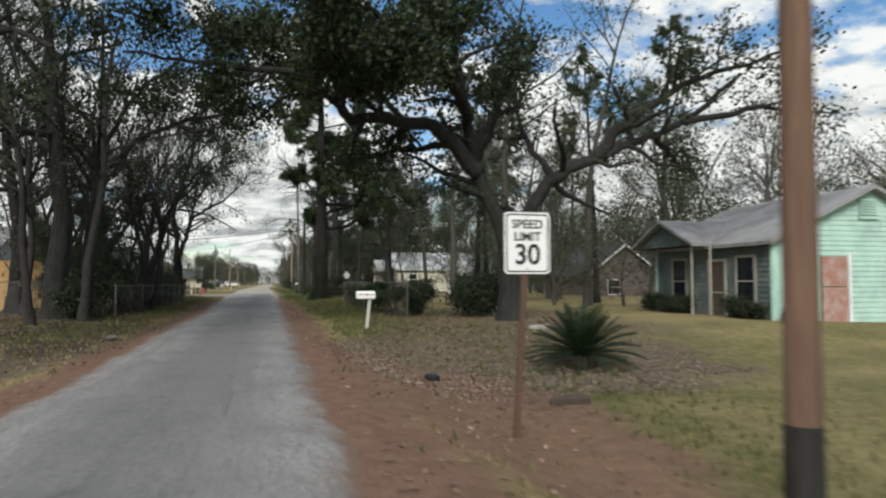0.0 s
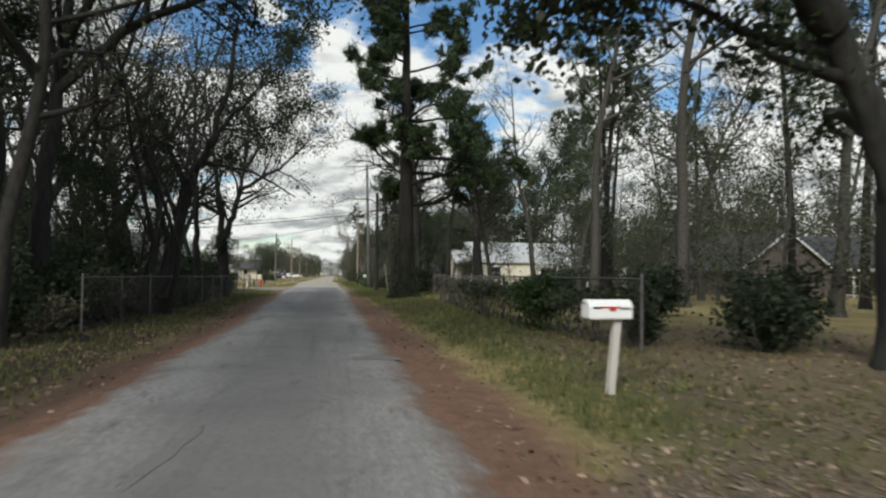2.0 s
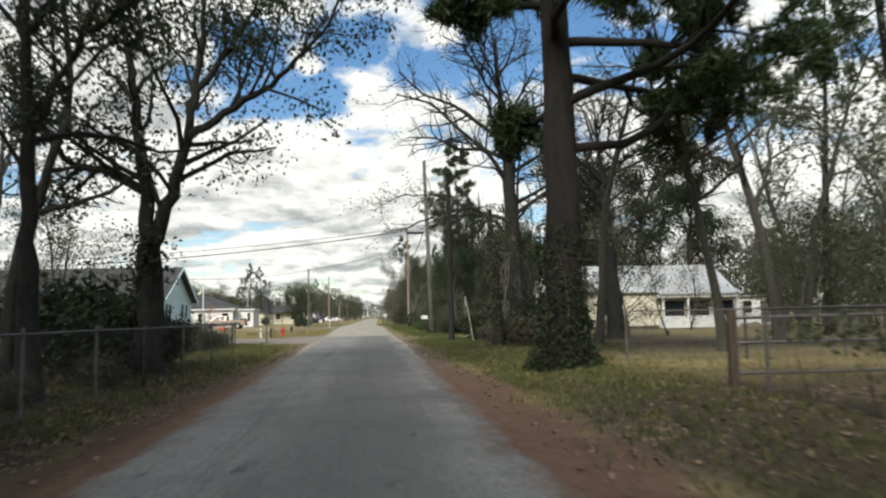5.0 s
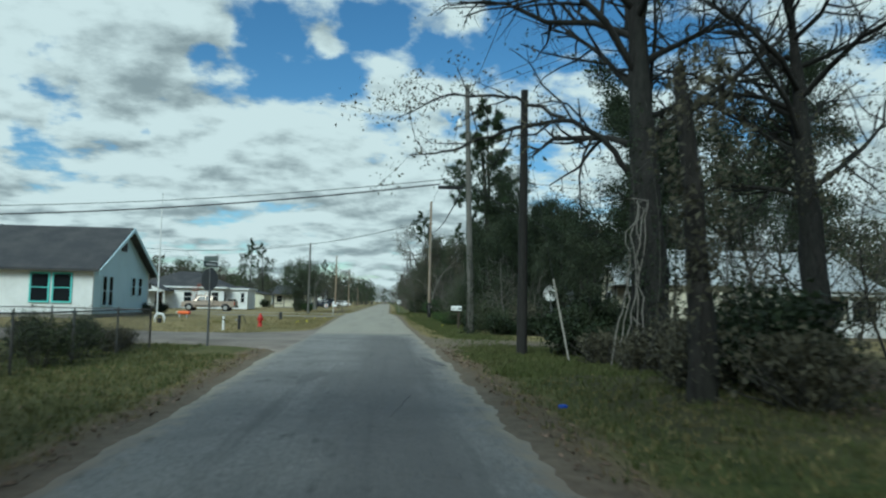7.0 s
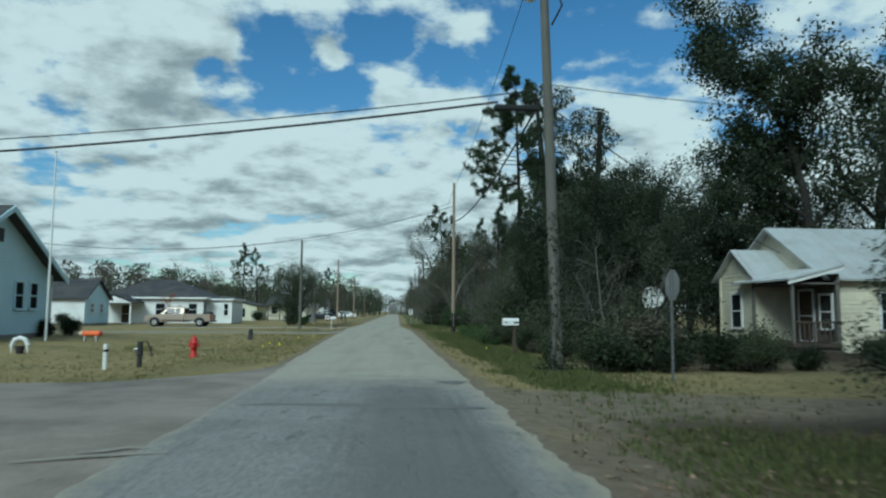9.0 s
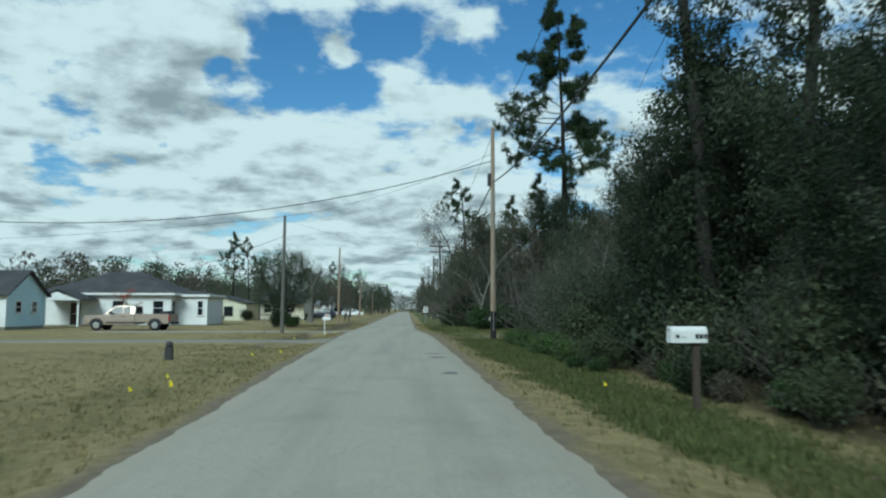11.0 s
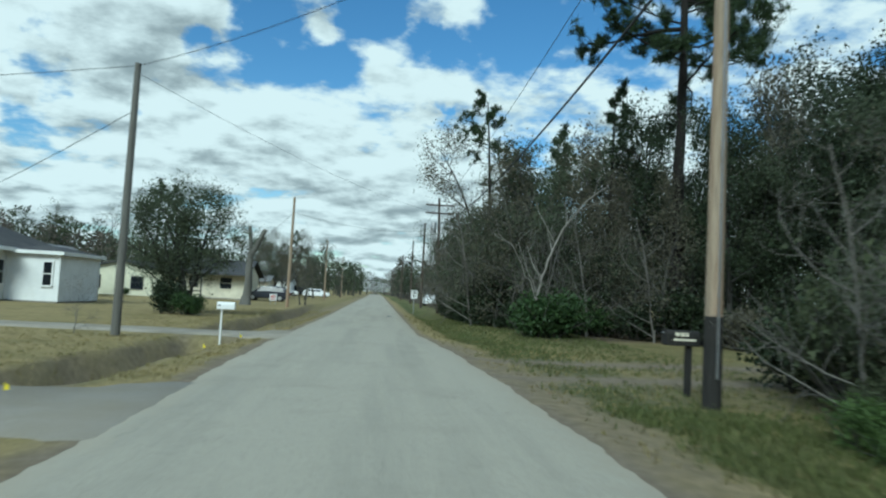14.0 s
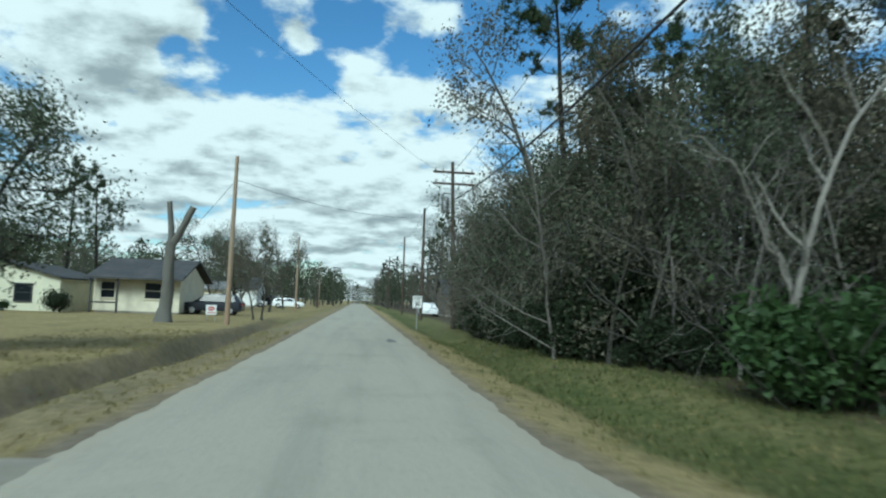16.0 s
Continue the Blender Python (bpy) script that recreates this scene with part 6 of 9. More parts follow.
def far_woods():
    r = np.random.RandomState(91)
    cs, ts = [], Shape()
    spots = []
    for i in range(300):
        a = r.rand() * 2 * np.pi
        rad = 95 + 130 * r.rand()
        x, y = rad * math.cos(a) * 0.62, 95 + rad * math.sin(a) * 1.45
        if abs(x) < 14:
            continue
        spots.append((x, y))
    spots += [(r.uniform(-60, -14), r.uniform(215, 330)) for _ in range(110)] + [(r.uniform(9, 60), r.uniform(172, 330)) for _ in range(110)]
    spots += [(r.uniform(-78, -46), r.uniform(50, 215)) for _ in range(130)] + [(r.uniform(30, 60), r.uniform(100, 180)) for _ in range(60)]
    spots += [(r.uniform(-60, 60), r.uniform(424, 440)) for _ in range(110)] + [(s_ * r.uniform(5.5, 14), r.uniform(240, 424)) for s_ in (-1, 1) for _ in range(36)]
    spots += [(r.uniform(-46, -30), r.uniform(176, 215)) for _ in range(24)]
    spots += [(r.uniform(58, 84), r.uniform(0, 70)) for _ in range(46)] + [(r.uniform(40, 78), r.uniform(68, 100)) for _ in range(44)] + [(r.uniform(-46, -28), r.uniform(18, 62)) for _ in range(26)]
    for x, y in spots:
        h, w = r.uniform(6, 11), r.uniform(2.0, 3.6)
        k = 330
        z = h * (0.16 + 0.84 * r.rand(k) ** 0.85)
        a, q = r.rand(k) * 6.28, w * np.sqrt(r.rand(k)) * (0.35 + np.sin(np.pi * np.clip(z / h, 0, 1)) * 0.8)
        cs.append(np.stack([x + q * np.cos(a), y + q * np.sin(a), z + gz(x, y)], 1))
        ts.tube([(x, y, gz(x, y) - 0.2), (x, y, h * 0.85)], [0.16, 0.05], 4, False)
    c = np.concatenate(cs)
    pick = r.rand(len(spots)).repeat(330)
    for name, lo, hi, mat in (("far_woods_evergreen", 0, 0.40, "needle_far"), ("far_woods_olive", 0.40, 0.72, "leaf_olive"), ("far_woods_bare", 0.72, 1.0, "far_bare")):
        ob = leaf_mesh(name, c[(pick >= lo) & (pick < hi)], M[mat], 0.42, r, None, 0.6)
        tagged(ob, "distant winter woodland in dull greens and browns", "woods", kind="stuff")
    tagged(ts.make("far_woods_stems", M["twig"]), "stems of the distant winter woodland", "woods", kind="stuff")


far_woods()


# ---- houses ----
def lap_boards(S, a, b, z0, z1, out, line=None, lap=0.17):
    """Lap siding between plan points a and b; out: outward normal; line: height of the roof line at a share s of the way."""
    a, b, out = np.array(a, float), np.array(b, float), np.array(out, float)
    shares = np.linspace(0, 1, 161)

    def reach(z):
        if not line:
            return 0.0, 1.0
        ok = [s for s in shares if line(s) >= z - 0.004]
        return (ok[0], ok[-1]) if ok else (0.5, 0.5)
    rows, z = [], z0
    while z < z1 - 0.01:
        zt = min(z + lap, z1)
        rows += [(z, 0.028), (zt, 0.006)]
        z = zt
    v, f = [], []
    for z, d in rows:
        s0, s1 = reach(z)
        p, q = a + (b - a) * s0, a + (b - a) * s1
        v += [(*(p + out * d), z), (*(q + out * d), z)]
    k = len(rows)
    f += [(2 * i, 2 * i + 1, 2 * i + 3, 2 * i + 2) for i in range(k - 1)]
    for z in (rows[0][0], rows[-1][0]):
        s0, s1 = reach(z)
        p, q = a + (b - a) * s0 - out * 0.1, a + (b - a) * s1 - out * 0.1
        v += [(*p, z), (*q, z)]
    f += [(2 * k, 2 * k + 2, 2 * k + 3, 2 * k + 1), (2 * k - 2, 2 * k - 1, 2 * k + 3, 2 * k + 2), (0, 2 * k, 2 * k + 1, 1)]
    return S.add(v, f)


def window(parent, a, out, w, z0, z1, trim, name="window", label="", bars=1):
    """A sash window on a wall: frame proud of the siding, sill, glass, meeting rail. a: plan centre; out: normal."""
    out = np.array(out, float)
    side = np.array([-out[1], out[0]])
    a = np.array(a, float)

    def slab(s0, s1, d0, d1, za, zb, mat, nm, par):
        v = []
        for z in (za, zb):
            for s, d in ((s0, d0), (s1, d0), (s1, d1), (s0, d1)):
                v.append((*(a + side * s + out * d), z))
        return Shape().add(v, [(3, 2, 1, 0), (4, 5, 6, 7), (0, 1, 5, 4), (1, 2, 6, 5), (2, 3, 7, 6), (3, 0, 4, 7)]).make(nm, mat, par)
    h = w / 2
    g = slab(-h, h, 0.0, 0.035, z0, z1, M["glass"], name, parent)
    if label:
        tagged(g, label)
    t = 0.09
    fr = Shape()
    for s0, s1, za, zb in ((-h - t, -h, z0 - t, z1 + t), (h, h + t, z0 - t, z1 + t), (-h, h, z1, z1 + t), (-h, h, (z0 + z1) / 2 - 0.025, (z0 + z1) / 2 + 0.025)):
        v = []
        for z in (za, zb):
            for s, d in ((s0, -0.02), (s1, -0.02), (s1, 0.06), (s0, 0.06)):
                v.append((*(a + side * s + out * d), z))
        fr.add(v, [(3, 2, 1, 0), (4, 5, 6, 7), (0, 1, 5, 4), (1, 2, 6, 5), (2, 3, 7, 6), (3, 0, 4, 7)])
    fr.make("frame", trim, g)
    slab(-h - t, h + t, -0.02, 0.10, z0 - t, z0, trim, "sill", g)
    return g


def door(parent, a, out, w, z0, z1, mat, trim):
    g = window(parent, a, out, w, z0, z1, trim, "door")
    g.data.materials.clear()
    g.data.materials.append(mat)
    return g


def gable_roof(parent, axis, a0, a1, c0, c1, eave, ridge, mat, over=0.35, thick=0.12, name="roof", ribs=0.0, soffit=None):
    """Ridge along the axis from a0 to a1; the slopes fall to c0 and c1."""
    m = (c0 + c1) / 2
    k = (ridge - eave) / (m - c0)
    lo = eave - k * over
    o = [(c0 - over, lo), (m, ridge), (c1 + over, lo), (c1 + over, lo + thick), (m, ridge + thick * 1.1), (c0 - over, lo + thick)]
    S = Shape().prism(o, axis, a0 - over, a1 + over)
    ob = S.make(name, mat, parent)
    if ribs:
        R = Shape()
        for t in np.arange(a0 - over + ribs / 2, a1 + over, ribs):
            for s, e in ((c0 - over, 1), (c1 + over, -1)):
                o2 = [(s, lo + thick), (m, ridge + thick * 1.1), (m, ridge + thick * 1.1 + 0.03), (s, lo + thick + 0.03)]
                R.prism(o2, axis, t - 0.02, t + 0.02)
        R.make("rib", mat, ob)
    return ob


def hip_roof(parent, x0, x1, y0, y1, eave, ridge, mat, over=0.45, run=None, name="roof"):
    x0, x1, y0, y1 = x0 - over, x1 + over, y0 - over, y1 + over
    d = run or min(x1 - x0, y1 - y0) / 2
    if x1 - x0 >= y1 - y0:
        a, b = (x0 + d, (y0 + y1) / 2, ridge), (x1 - d, (y0 + y1) / 2, ridge)
    else:
        a, b = ((x0 + x1) / 2, y0 + d, ridge), ((x0 + x1) / 2, y1 - d, ridge)
    v = [(x0, y0, eave), (x1, y0, eave), (x1, y1, eave), (x0, y1, eave), (x0, y0, eave + 0.16), (x1, y0, eave + 0.16), (x1, y1, eave + 0.16), (x0, y1, eave + 0.16), a, b]
    if x1 - x0 >= y1 - y0:
        f = [(0, 3, 2, 1), (0, 1, 5, 4), (1, 2, 6, 5), (2, 3, 7, 6), (3, 0, 4, 7), (4, 5, 9, 8), (5, 6, 9), (6, 7, 8, 9), (7, 4, 8)]
    else:
        f = [(0, 3, 2, 1), (0, 1, 5, 4), (1, 2, 6, 5), (2, 3, 7, 6), (3, 0, 4, 7), (4, 5, 8), (5, 6, 9, 8), (6, 7, 9), (7, 4, 8, 9)]
    ob = Shape().add(v, f).make(name, mat, parent)
    Shape().box(x0 - 0.03, x1 + 0.03, y0 - 0.03, y0, eave - 0.02, eave + 0.18).box(x0 - 0.03, x1 + 0.03, y1, y1 + 0.03, eave - 0.02, eave + 0.18).box(
        x1, x1 + 0.03, y0, y1, eave - 0.02, eave + 0.18).box(x0 - 0.03, x0, y0, y1, eave - 0.02, eave + 0.18).make("fascia", M["white_paint"], ob)
    return ob


def body(parent, x0, x1, y0, y1, z0, z1, mats, gable="", ridge=0.0, base=None):
    """Four sided walls; mats: south, east, north, west. gable: 'x' or 'y' is the ridge's axis."""
    mx, my = (x0 + x1) / 2, (y0 + y1) / 2

    def tri(s):
        return z1 + (ridge - z1) * (1 - abs(2 * s - 1))
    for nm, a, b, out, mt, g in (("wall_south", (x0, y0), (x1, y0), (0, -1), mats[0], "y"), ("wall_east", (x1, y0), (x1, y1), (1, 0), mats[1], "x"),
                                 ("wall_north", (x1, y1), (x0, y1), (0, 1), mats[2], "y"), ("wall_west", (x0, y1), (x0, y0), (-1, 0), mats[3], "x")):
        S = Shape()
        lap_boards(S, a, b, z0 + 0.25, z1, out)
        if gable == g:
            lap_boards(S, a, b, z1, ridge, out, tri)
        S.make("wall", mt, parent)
    B = Shape()
    B.box(x0 + 0.02, x1 - 0.02, y0 + 0.02, y1 - 0.02, z0 - 0.3, z0 + 0.27)
    B.make("footing", base or M["concrete"], parent)
    for x, y in ((x0, y0), (x1, y0), (x1, y1), (x0, y1)):
        Shape().box(x - 0.06, x + 0.06, y - 0.06, y + 0.06, z0 + 0.25, z1).make("corner_board", mats[0], parent)


def cottage():
    h = thing("cottage", 0, 0, 0, "weathered green wooden cottage with grey shingle roof", "house")
    z0, z1, rg = -0.50, 2.62, 4.35
    # west wall darker than the rest: eave shade painted into its colour
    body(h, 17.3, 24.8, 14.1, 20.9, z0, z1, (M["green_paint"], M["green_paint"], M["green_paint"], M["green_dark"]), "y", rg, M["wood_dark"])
    gable_roof(h, "y", 14.1, 20.9, 17.3, 24.8, z1, rg, M["roof_grey"])
    for y in (19.25, 15.35):
        window(h, (17.28, y), (-1, 0), 0.85, 0.5, 2.1, M["concrete"])
    door(h, (17.28, 16.9), (-1, 0), 0.85, -0.2, 2.0, M["wood_dark"], M["concrete"])
    # small hood with a gable over the front
    gable_roof(h, "x", 16.6, 20.2, 17.3, 21.2, z1 + 0.05, 3.55, M["roof_grey"], 0.25, 0.1, "porch_roof")
    S = Shape()
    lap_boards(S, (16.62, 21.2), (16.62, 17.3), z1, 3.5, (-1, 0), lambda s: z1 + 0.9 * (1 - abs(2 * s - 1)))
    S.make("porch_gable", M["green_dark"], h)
    # white posts greyed to carry the porch's shade
    for y in (17.42, 16.32):
        Shape().box(16.57, 16.64, y, y + 0.07, -0.4, 2.6).make("porch_post", M["concrete"], h)
    Shape().box(16.3, 17.25, 16.2, 18.2, -0.75, -0.35, None, 0.03).box(15.9, 16.3, 16.5, 17.9, -0.75, -0.5, None, 0.03).make("step", M["concrete"], h)
    v = Shape().box(20.6, 21.4, 14.0, 14.06, 3.35, 3.45)
    for k in range(6):
        v.box(20.65, 21.35, 14.01, 14.07, 3.5 + 0.09 * k, 3.56 + 0.09 * k)
    v.make("vent", M["green_paint"], h)
    Shape().box(19.1, 20.05, 13.98, 14.05, -0.3, 1.1).make("patch", M["brick_red"], h, "bare reddish sheathing boards")
    Shape().box(19.1, 20.05, 13.985, 14.05, 1.13, 2.1).make("patch", M["brick_red"], h, "bare reddish sheathing boards")
    Shape().box(18.5, 18.9, 13.985, 14.05, 2.0, 2.75).make("shutter", M["green_dark"], h, "dark green louvred shutter")
    Shape().box(20.12, 20.22, 13.98, 14.06, -0.3, 2.2).make("trim", M["white_paint"], h)


def wall_shrubs():
    for k, (x, y, w) in enumerate(((16.75, 20.4, 0.62), (16.7, 19.3, 0.5), (16.75, 18.4, 0.55), (16.8, 15.2, 0.6), (16.85, 14.5, 0.5), (17.6, 13.7, 0.35))):
        copy_thing(dark, pose(x, y, gz(x, y), 0, 0, 70 * k) @ Matrix.Diagonal((w, w, w * 0.8, 1))).matrix_basis = pose(x, y, gz(x, y), 0, 0, 70 * k) @ Matrix.Diagonal((w, w, w * 0.8, 1))


wall_shrubs()


def brown_house():
    h = thing("brown_house", 0, 0, 0, "low brown house with dark roof and long porch", "house")
    body(h, 28.2, 34.8, 50, 60, -0.8, 1.95, (M["brown_wall"],) * 4, "y", 4.4)
    gable_roof(h, "y", 50, 60, 28.2, 34.8, 1.95, 4.4, M["roof_dark"])
    body(h, 34.9, 52, 52.5, 60, -0.8, 2.0, (M["brown_wall"],) * 4, "x", 4.3)
    gable_roof(h, "x", 34.9, 52, 50.6, 62.0, 2.0, 4.5, M["roof_dark"])
    Shape().box(34.9, 52.3, 50.2, 50.32, 1.85, 2.05).make("fascia", M["white_paint"], h)
    for x in (37, 40, 43, 46, 49):
        Shape().box(x, x + 0.12, 50.5, 50.62, -0.7, 1.9).make("porch_post", M["white_paint"], h)
    for x in (30.5, 38.5, 43.5, 48):
        window(h, (x, 49.98 if x < 34 else 52.48), (0, -1), 1.1, 0.2, 1.4, M["white_paint"])
    b = Shape()
    b.add([(27.8, 49.6, 1.6), (31.5, 49.6, 4.4), (31.5, 49.6, 4.6), (27.8, 49.6, 1.8), (27.8, 49.66, 1.6), (31.5, 49.66, 4.4), (31.5, 49.66, 4.6), (27.8, 49.66, 1.8)], [(0, 1, 2, 3), (7, 6, 5, 4), (0, 4, 5, 1), (3, 2, 6, 7)])
    b.add([(35.2, 49.6, 1.6), (31.5, 49.6, 4.4), (31.5, 49.6, 4.6), (35.2, 49.6, 1.8), (35.2, 49.66, 1.6), (31.5, 49.66, 4.4), (31.5, 49.66, 4.6), (35.2, 49.66, 1.8)], [(3, 2, 1, 0), (4, 5, 6, 7), (0, 1, 5, 4), (3, 7, 6, 2)])
    b.make("bargeboard", M["white_paint"], h)


def cream_house():
    h = thing("cream_house", 0, 0, 0, "cream wooden house with a ribbed tin roof and porches", "house")
    z0, z1, rg = -0.25, 3.0, 5.2
    cm = M["cream_paint"]
    body(h, 17.2, 31.0, 85.0, 92.6, z0, z1, (cm,) * 4, "x", rg, M["wood_dark"])
    gable_roof(h, "x", 17.2, 31.0, 85.0, 92.6, z1, rg, M["roof_metal"], 0.4, 0.08, ribs=0.6)
    # gabled bay and a porch towards the road
    body(h, 15.5, 17.1, 87.2, 90.3, z0, 3.1, (cm,) * 4, "x", 4.2, M["wood_dark"])
    gable_roof(h, "x", 15.5, 16.9, 87.2, 90.3, 3.1, 4.2, M["roof_metal"], 0.3, 0.07, "bay_roof", ribs=0.45)
    pr = Shape().prism([(15.0, 2.72), (17.15, 3.28), (17.15, 3.35), (15.0, 2.79)], "y", 83.9, 88.3).make("porch_roof", M["roof_metal"], h)
    R = Shape()
    for y in np.arange(84.1, 88.3, 0.5):
        R.prism([(15.0, 2.79), (17.15, 3.35), (17.15, 3.38), (15.0, 2.82)], "y", y, y + 0.04)
    R.make("rib", M["roof_metal"], pr)
    Shape().prism([(15.0, 2.58), (17.15, 3.14), (17.15, 3.27), (15.0, 2.71)], "y", 83.94, 83.98).make("bargeboard", M["white_paint"], pr)
    Shape().box(15.2, 17.1, 84.1, 87.1, 0.25, 0.4).make("porch_floor", M["wood_dark"], h)
    Shape().box(15.25, 17.1, 84.15, 87.1, -0.4, 0.25).make("skirting", M["wood_black"], h)
    for x, y in ((15.2, 84.1), (15.2, 86.9), (16.95, 84.1)):
        Shape().box(x, x + 0.1, y, y + 0.1, 0.4, 2.75).make("porch_post", M["wood_weathered"], h)
    # added grey panel: the porch's inner shade put into its colour
    Shape().box(17.06, 17.14, 84.2, 87.1, 0.42, 3.0).make("porch_back", M["wood_weathered"], h, "grey back panel that carries the porch's shade")
    Shape().box(15.3, 17.1, 84.1, 87.15, 2.60, 2.66).make("porch_ceiling", M["wood_weathered"], h)
    for k in range(8):
        Shape().box(15.42 + 0.2 * k, 15.47 + 0.2 * k, 84.1, 84.15, 0.45, 1.15).make("baluster", M["wood_dark"], h)
    Shape().box(15.32, 16.95, 84.08, 84.18, 1.15, 1.22).make("handrail", M["wood_dark"], h)
    Shape().box(15.4, 16.8, 83.5, 84.05, -0.3, 0.15, None, 0.02).make("step", M["wood_dark"], h)
    window(h, (17.06, 84.9), (-1, 0), 0.7, 0.95, 2.2, M["white_paint"])
    window(h, (15.48, 88.8), (-1, 0), 0.8, 0.9, 2.3, M["white_paint"])
    door(h, (17.06, 86.2), (-1, 0), 0.9, 0.42, 2.4, M["wood_dark"], M["white_paint"])
    window(h, (19.8, 84.98), (0, -1), 1.0, 0.9, 2.3, M["white_paint"])
    # south porch with three dark openings, and a flat-topped annex
    Shape().box(24.6, 31.2, 84.0, 84.95, -0.3, 0.75).make("porch_wall", M["white_paint"], h)
    for k in range(4):
        Shape().box(24.6 + 2.15 * k, 24.75 + 2.15 * k, 84.02, 84.2, 0.75, 2.6).make("porch_post", M["white_paint"], h)
    # added dark panes stand for the shade inside the three openings
    for k in range(3):
        Shape().box(24.78 + 2.15 * k, 26.72 + 2.15 * k, 84.6, 84.66, 0.78, 2.0).make("screen", M["glass"], h, "dark pane filling a porch opening as its shade")
    Shape().box(24.4, 31.4, 83.9, 85.0, 2.3, 2.55).make("porch_beam", M["white_paint"], h)
    Shape().prism([(83.7, 2.55), (85.2, 3.0), (85.2, 3.1), (83.7, 2.65)], "x", 24.3, 31.5).make("porch_cover", M["roof_metal"], h)
    body(h, 31.1, 36.0, 86.0, 90.0, z0, 2.3, (M["white_paint"],) * 4)
    Shape().box(30.9, 36.3, 85.7, 90.3, 2.3, 2.42).make("annex_roof", M["roof_metal"], h)
    window(h, (33.0, 85.98), (0, -1), 0.8, 0.9, 1.9, M["white_paint"])
    door(h, (34.6, 85.98), (0, -1), 0.8, 0.0, 1.9, M["wood_dark"], M["white_paint"])


def blue_house():
    h = thing("blue_house", 0, 0, 0, "pale blue sided house with teal window trim", "house")
    z0, z1, rg = 0.15, 3.05, 5.55
    # south wall in white: its sunlit brightness is put into the paint
    body(h, -30, -15.6, 84, 93, z0, z1, (M["white_paint"], M["blue_paint"], M["blue_paint"], M["blue_paint"]), "x", rg)
    gable_roof(h, "x", -30, -15.6, 84, 93, z1, rg, M["roof_dark"], 0.5, 0.14)
    for x in (-17.2, -18.4, -23, -26):
        window(h, (x, 83.98), (0, -1), 0.9, 1.1, 2.6, M["teal_trim"])
    for y, w, a, b in ((85.6, 0.55, 0.9, 2.55), (86.5, 0.55, 0.9, 2.55), (90.2, 0.6, 1.5, 2.6), (91.4, 0.6, 1.5, 2.6)):
        window(h, (-15.58, y), (1, 0), w, a, b, M["blue_paint"], "window", "tall window with dark shutters")
    Shape().box(-15.57, -15.5, 87.9, 88.7, 4.2, 4.75).make("vent", M["metal_dark"], h)
    for s in (1, -1):
        y0, y1 = 88.5 - 5.0 * s, 88.5
        Shape().add([(-15.06, y0, 2.6), (-15.06, y1, 5.45), (-15.06, y1, 5.68), (-15.06, y0, 2.85), (-15.0, y0, 2.6), (-15.0, y1, 5.45), (-15.0, y1, 5.68), (-15.0, y0, 2.85)],
                    [(0, 1, 2, 3), (7, 6, 5, 4), (0, 4, 5, 1), (3, 2, 6, 7)]).make("bargeboard", M["blue_paint"], h)


def small_white_house():
    h = thing("white_bungalow", 0, 0, 0, "small white bungalow with a dark gable roof", "house")
    body(h, -37, -28.6, 127, 132.5, -0.1, 2.6, (M["white_paint"], M["blue_paint"], M["white_paint"], M["white_paint"]), "x", 4.3)
    gable_roof(h, "x", -37, -28.6, 127, 132.5, 2.6, 4.3, M["roof_dark"])
    window(h, (-28.58, 128.6), (1, 0), 0.7, 1.2, 2.0, M["white_paint"])
    window(h, (-28.58, 130.8), (1, 0), 0.7, 1.2, 2.0, M["white_paint"])
    door(h, (-34.5, 126.98), (0, -1), 0.9, 0.0, 2.0, M["teal_trim"], M["white_paint"])


def white_house():
    h = thing("white_house", 0, -1.5, 0, "white sided house with a dark hip roof", "house")
    z0, z1 = -0.25, 2.75
    wp = M["white_paint"]
    body(h, -33, -21.3, 142, 151, z0, z1, (wp, wp, wp, wp))
    hip_roof(h, -33, -21.3, 142, 151, z1, 5.1, M["roof_dark"], 0.5)
    body(h, -21.2, -18.4, 143.4, 149, z0, z1 - 0.05, (wp, wp, wp, wp))
    hip_roof(h, -21.2, -18.4, 143.4, 149, z1 - 0.1, 3.2, M["roof_dark"], 0.3, name="wing_roof")
    window(h, (-19.0, 143.38), (0, -1), 0.45, 0.9, 2.2, wp)
    window(h, (-22.4, 141.98), (0, -1), 0.9, 0.9, 2.2, wp)
    window(h, (-21.28, 142.7), (1, 0), 0.8, 0.9, 2.2, wp)
    window(h, (-26, 141.98), (0, -1), 1.0, 0.9, 2.2, wp)
    gable_roof(h, "y", 138.6, 142, -31.6, -28.0, 2.3, 3.1, M["roof_dark"], 0.2, 0.1, "porch_roof")
    Shape().prism([(-31.7, 2.2), (-29.8, 2.95), (-27.9, 2.2)], "y", 138.35, 138.4).make("porch_gable", wp, h)
    for x in (-31.5, -28.2):
        Shape().box(x, x + 0.14, 138.7, 138.84, -0.3, 2.3).make("porch_post", wp, h)
    door(h, (-29.8, 141.98), (0, -1), 0.9, 0.0, 2.0, M["wood_dark"], wp)


def yellow_house():
    h = thing("yellow_house", 0, 0, 0, "pale yellow low house with a dark roof edge", "house")
    body(h, -28.5, -21, 170, 178, -0.5, 2.25, (M["yellow_paint"],) * 4, "y", 3.2)
    gable_roof(h, "y", 170, 178, -28.5, -21, 2.25, 3.2, M["roof_dark"], 0.4)
    window(h, (-23.3, 169.98), (0, -1), 1.0, 0.6, 1.7, M["metal_dark"])
    window(h, (-27.2, 169.98), (0, -1), 0.9, 0.6, 1.7, M["metal_dark"])


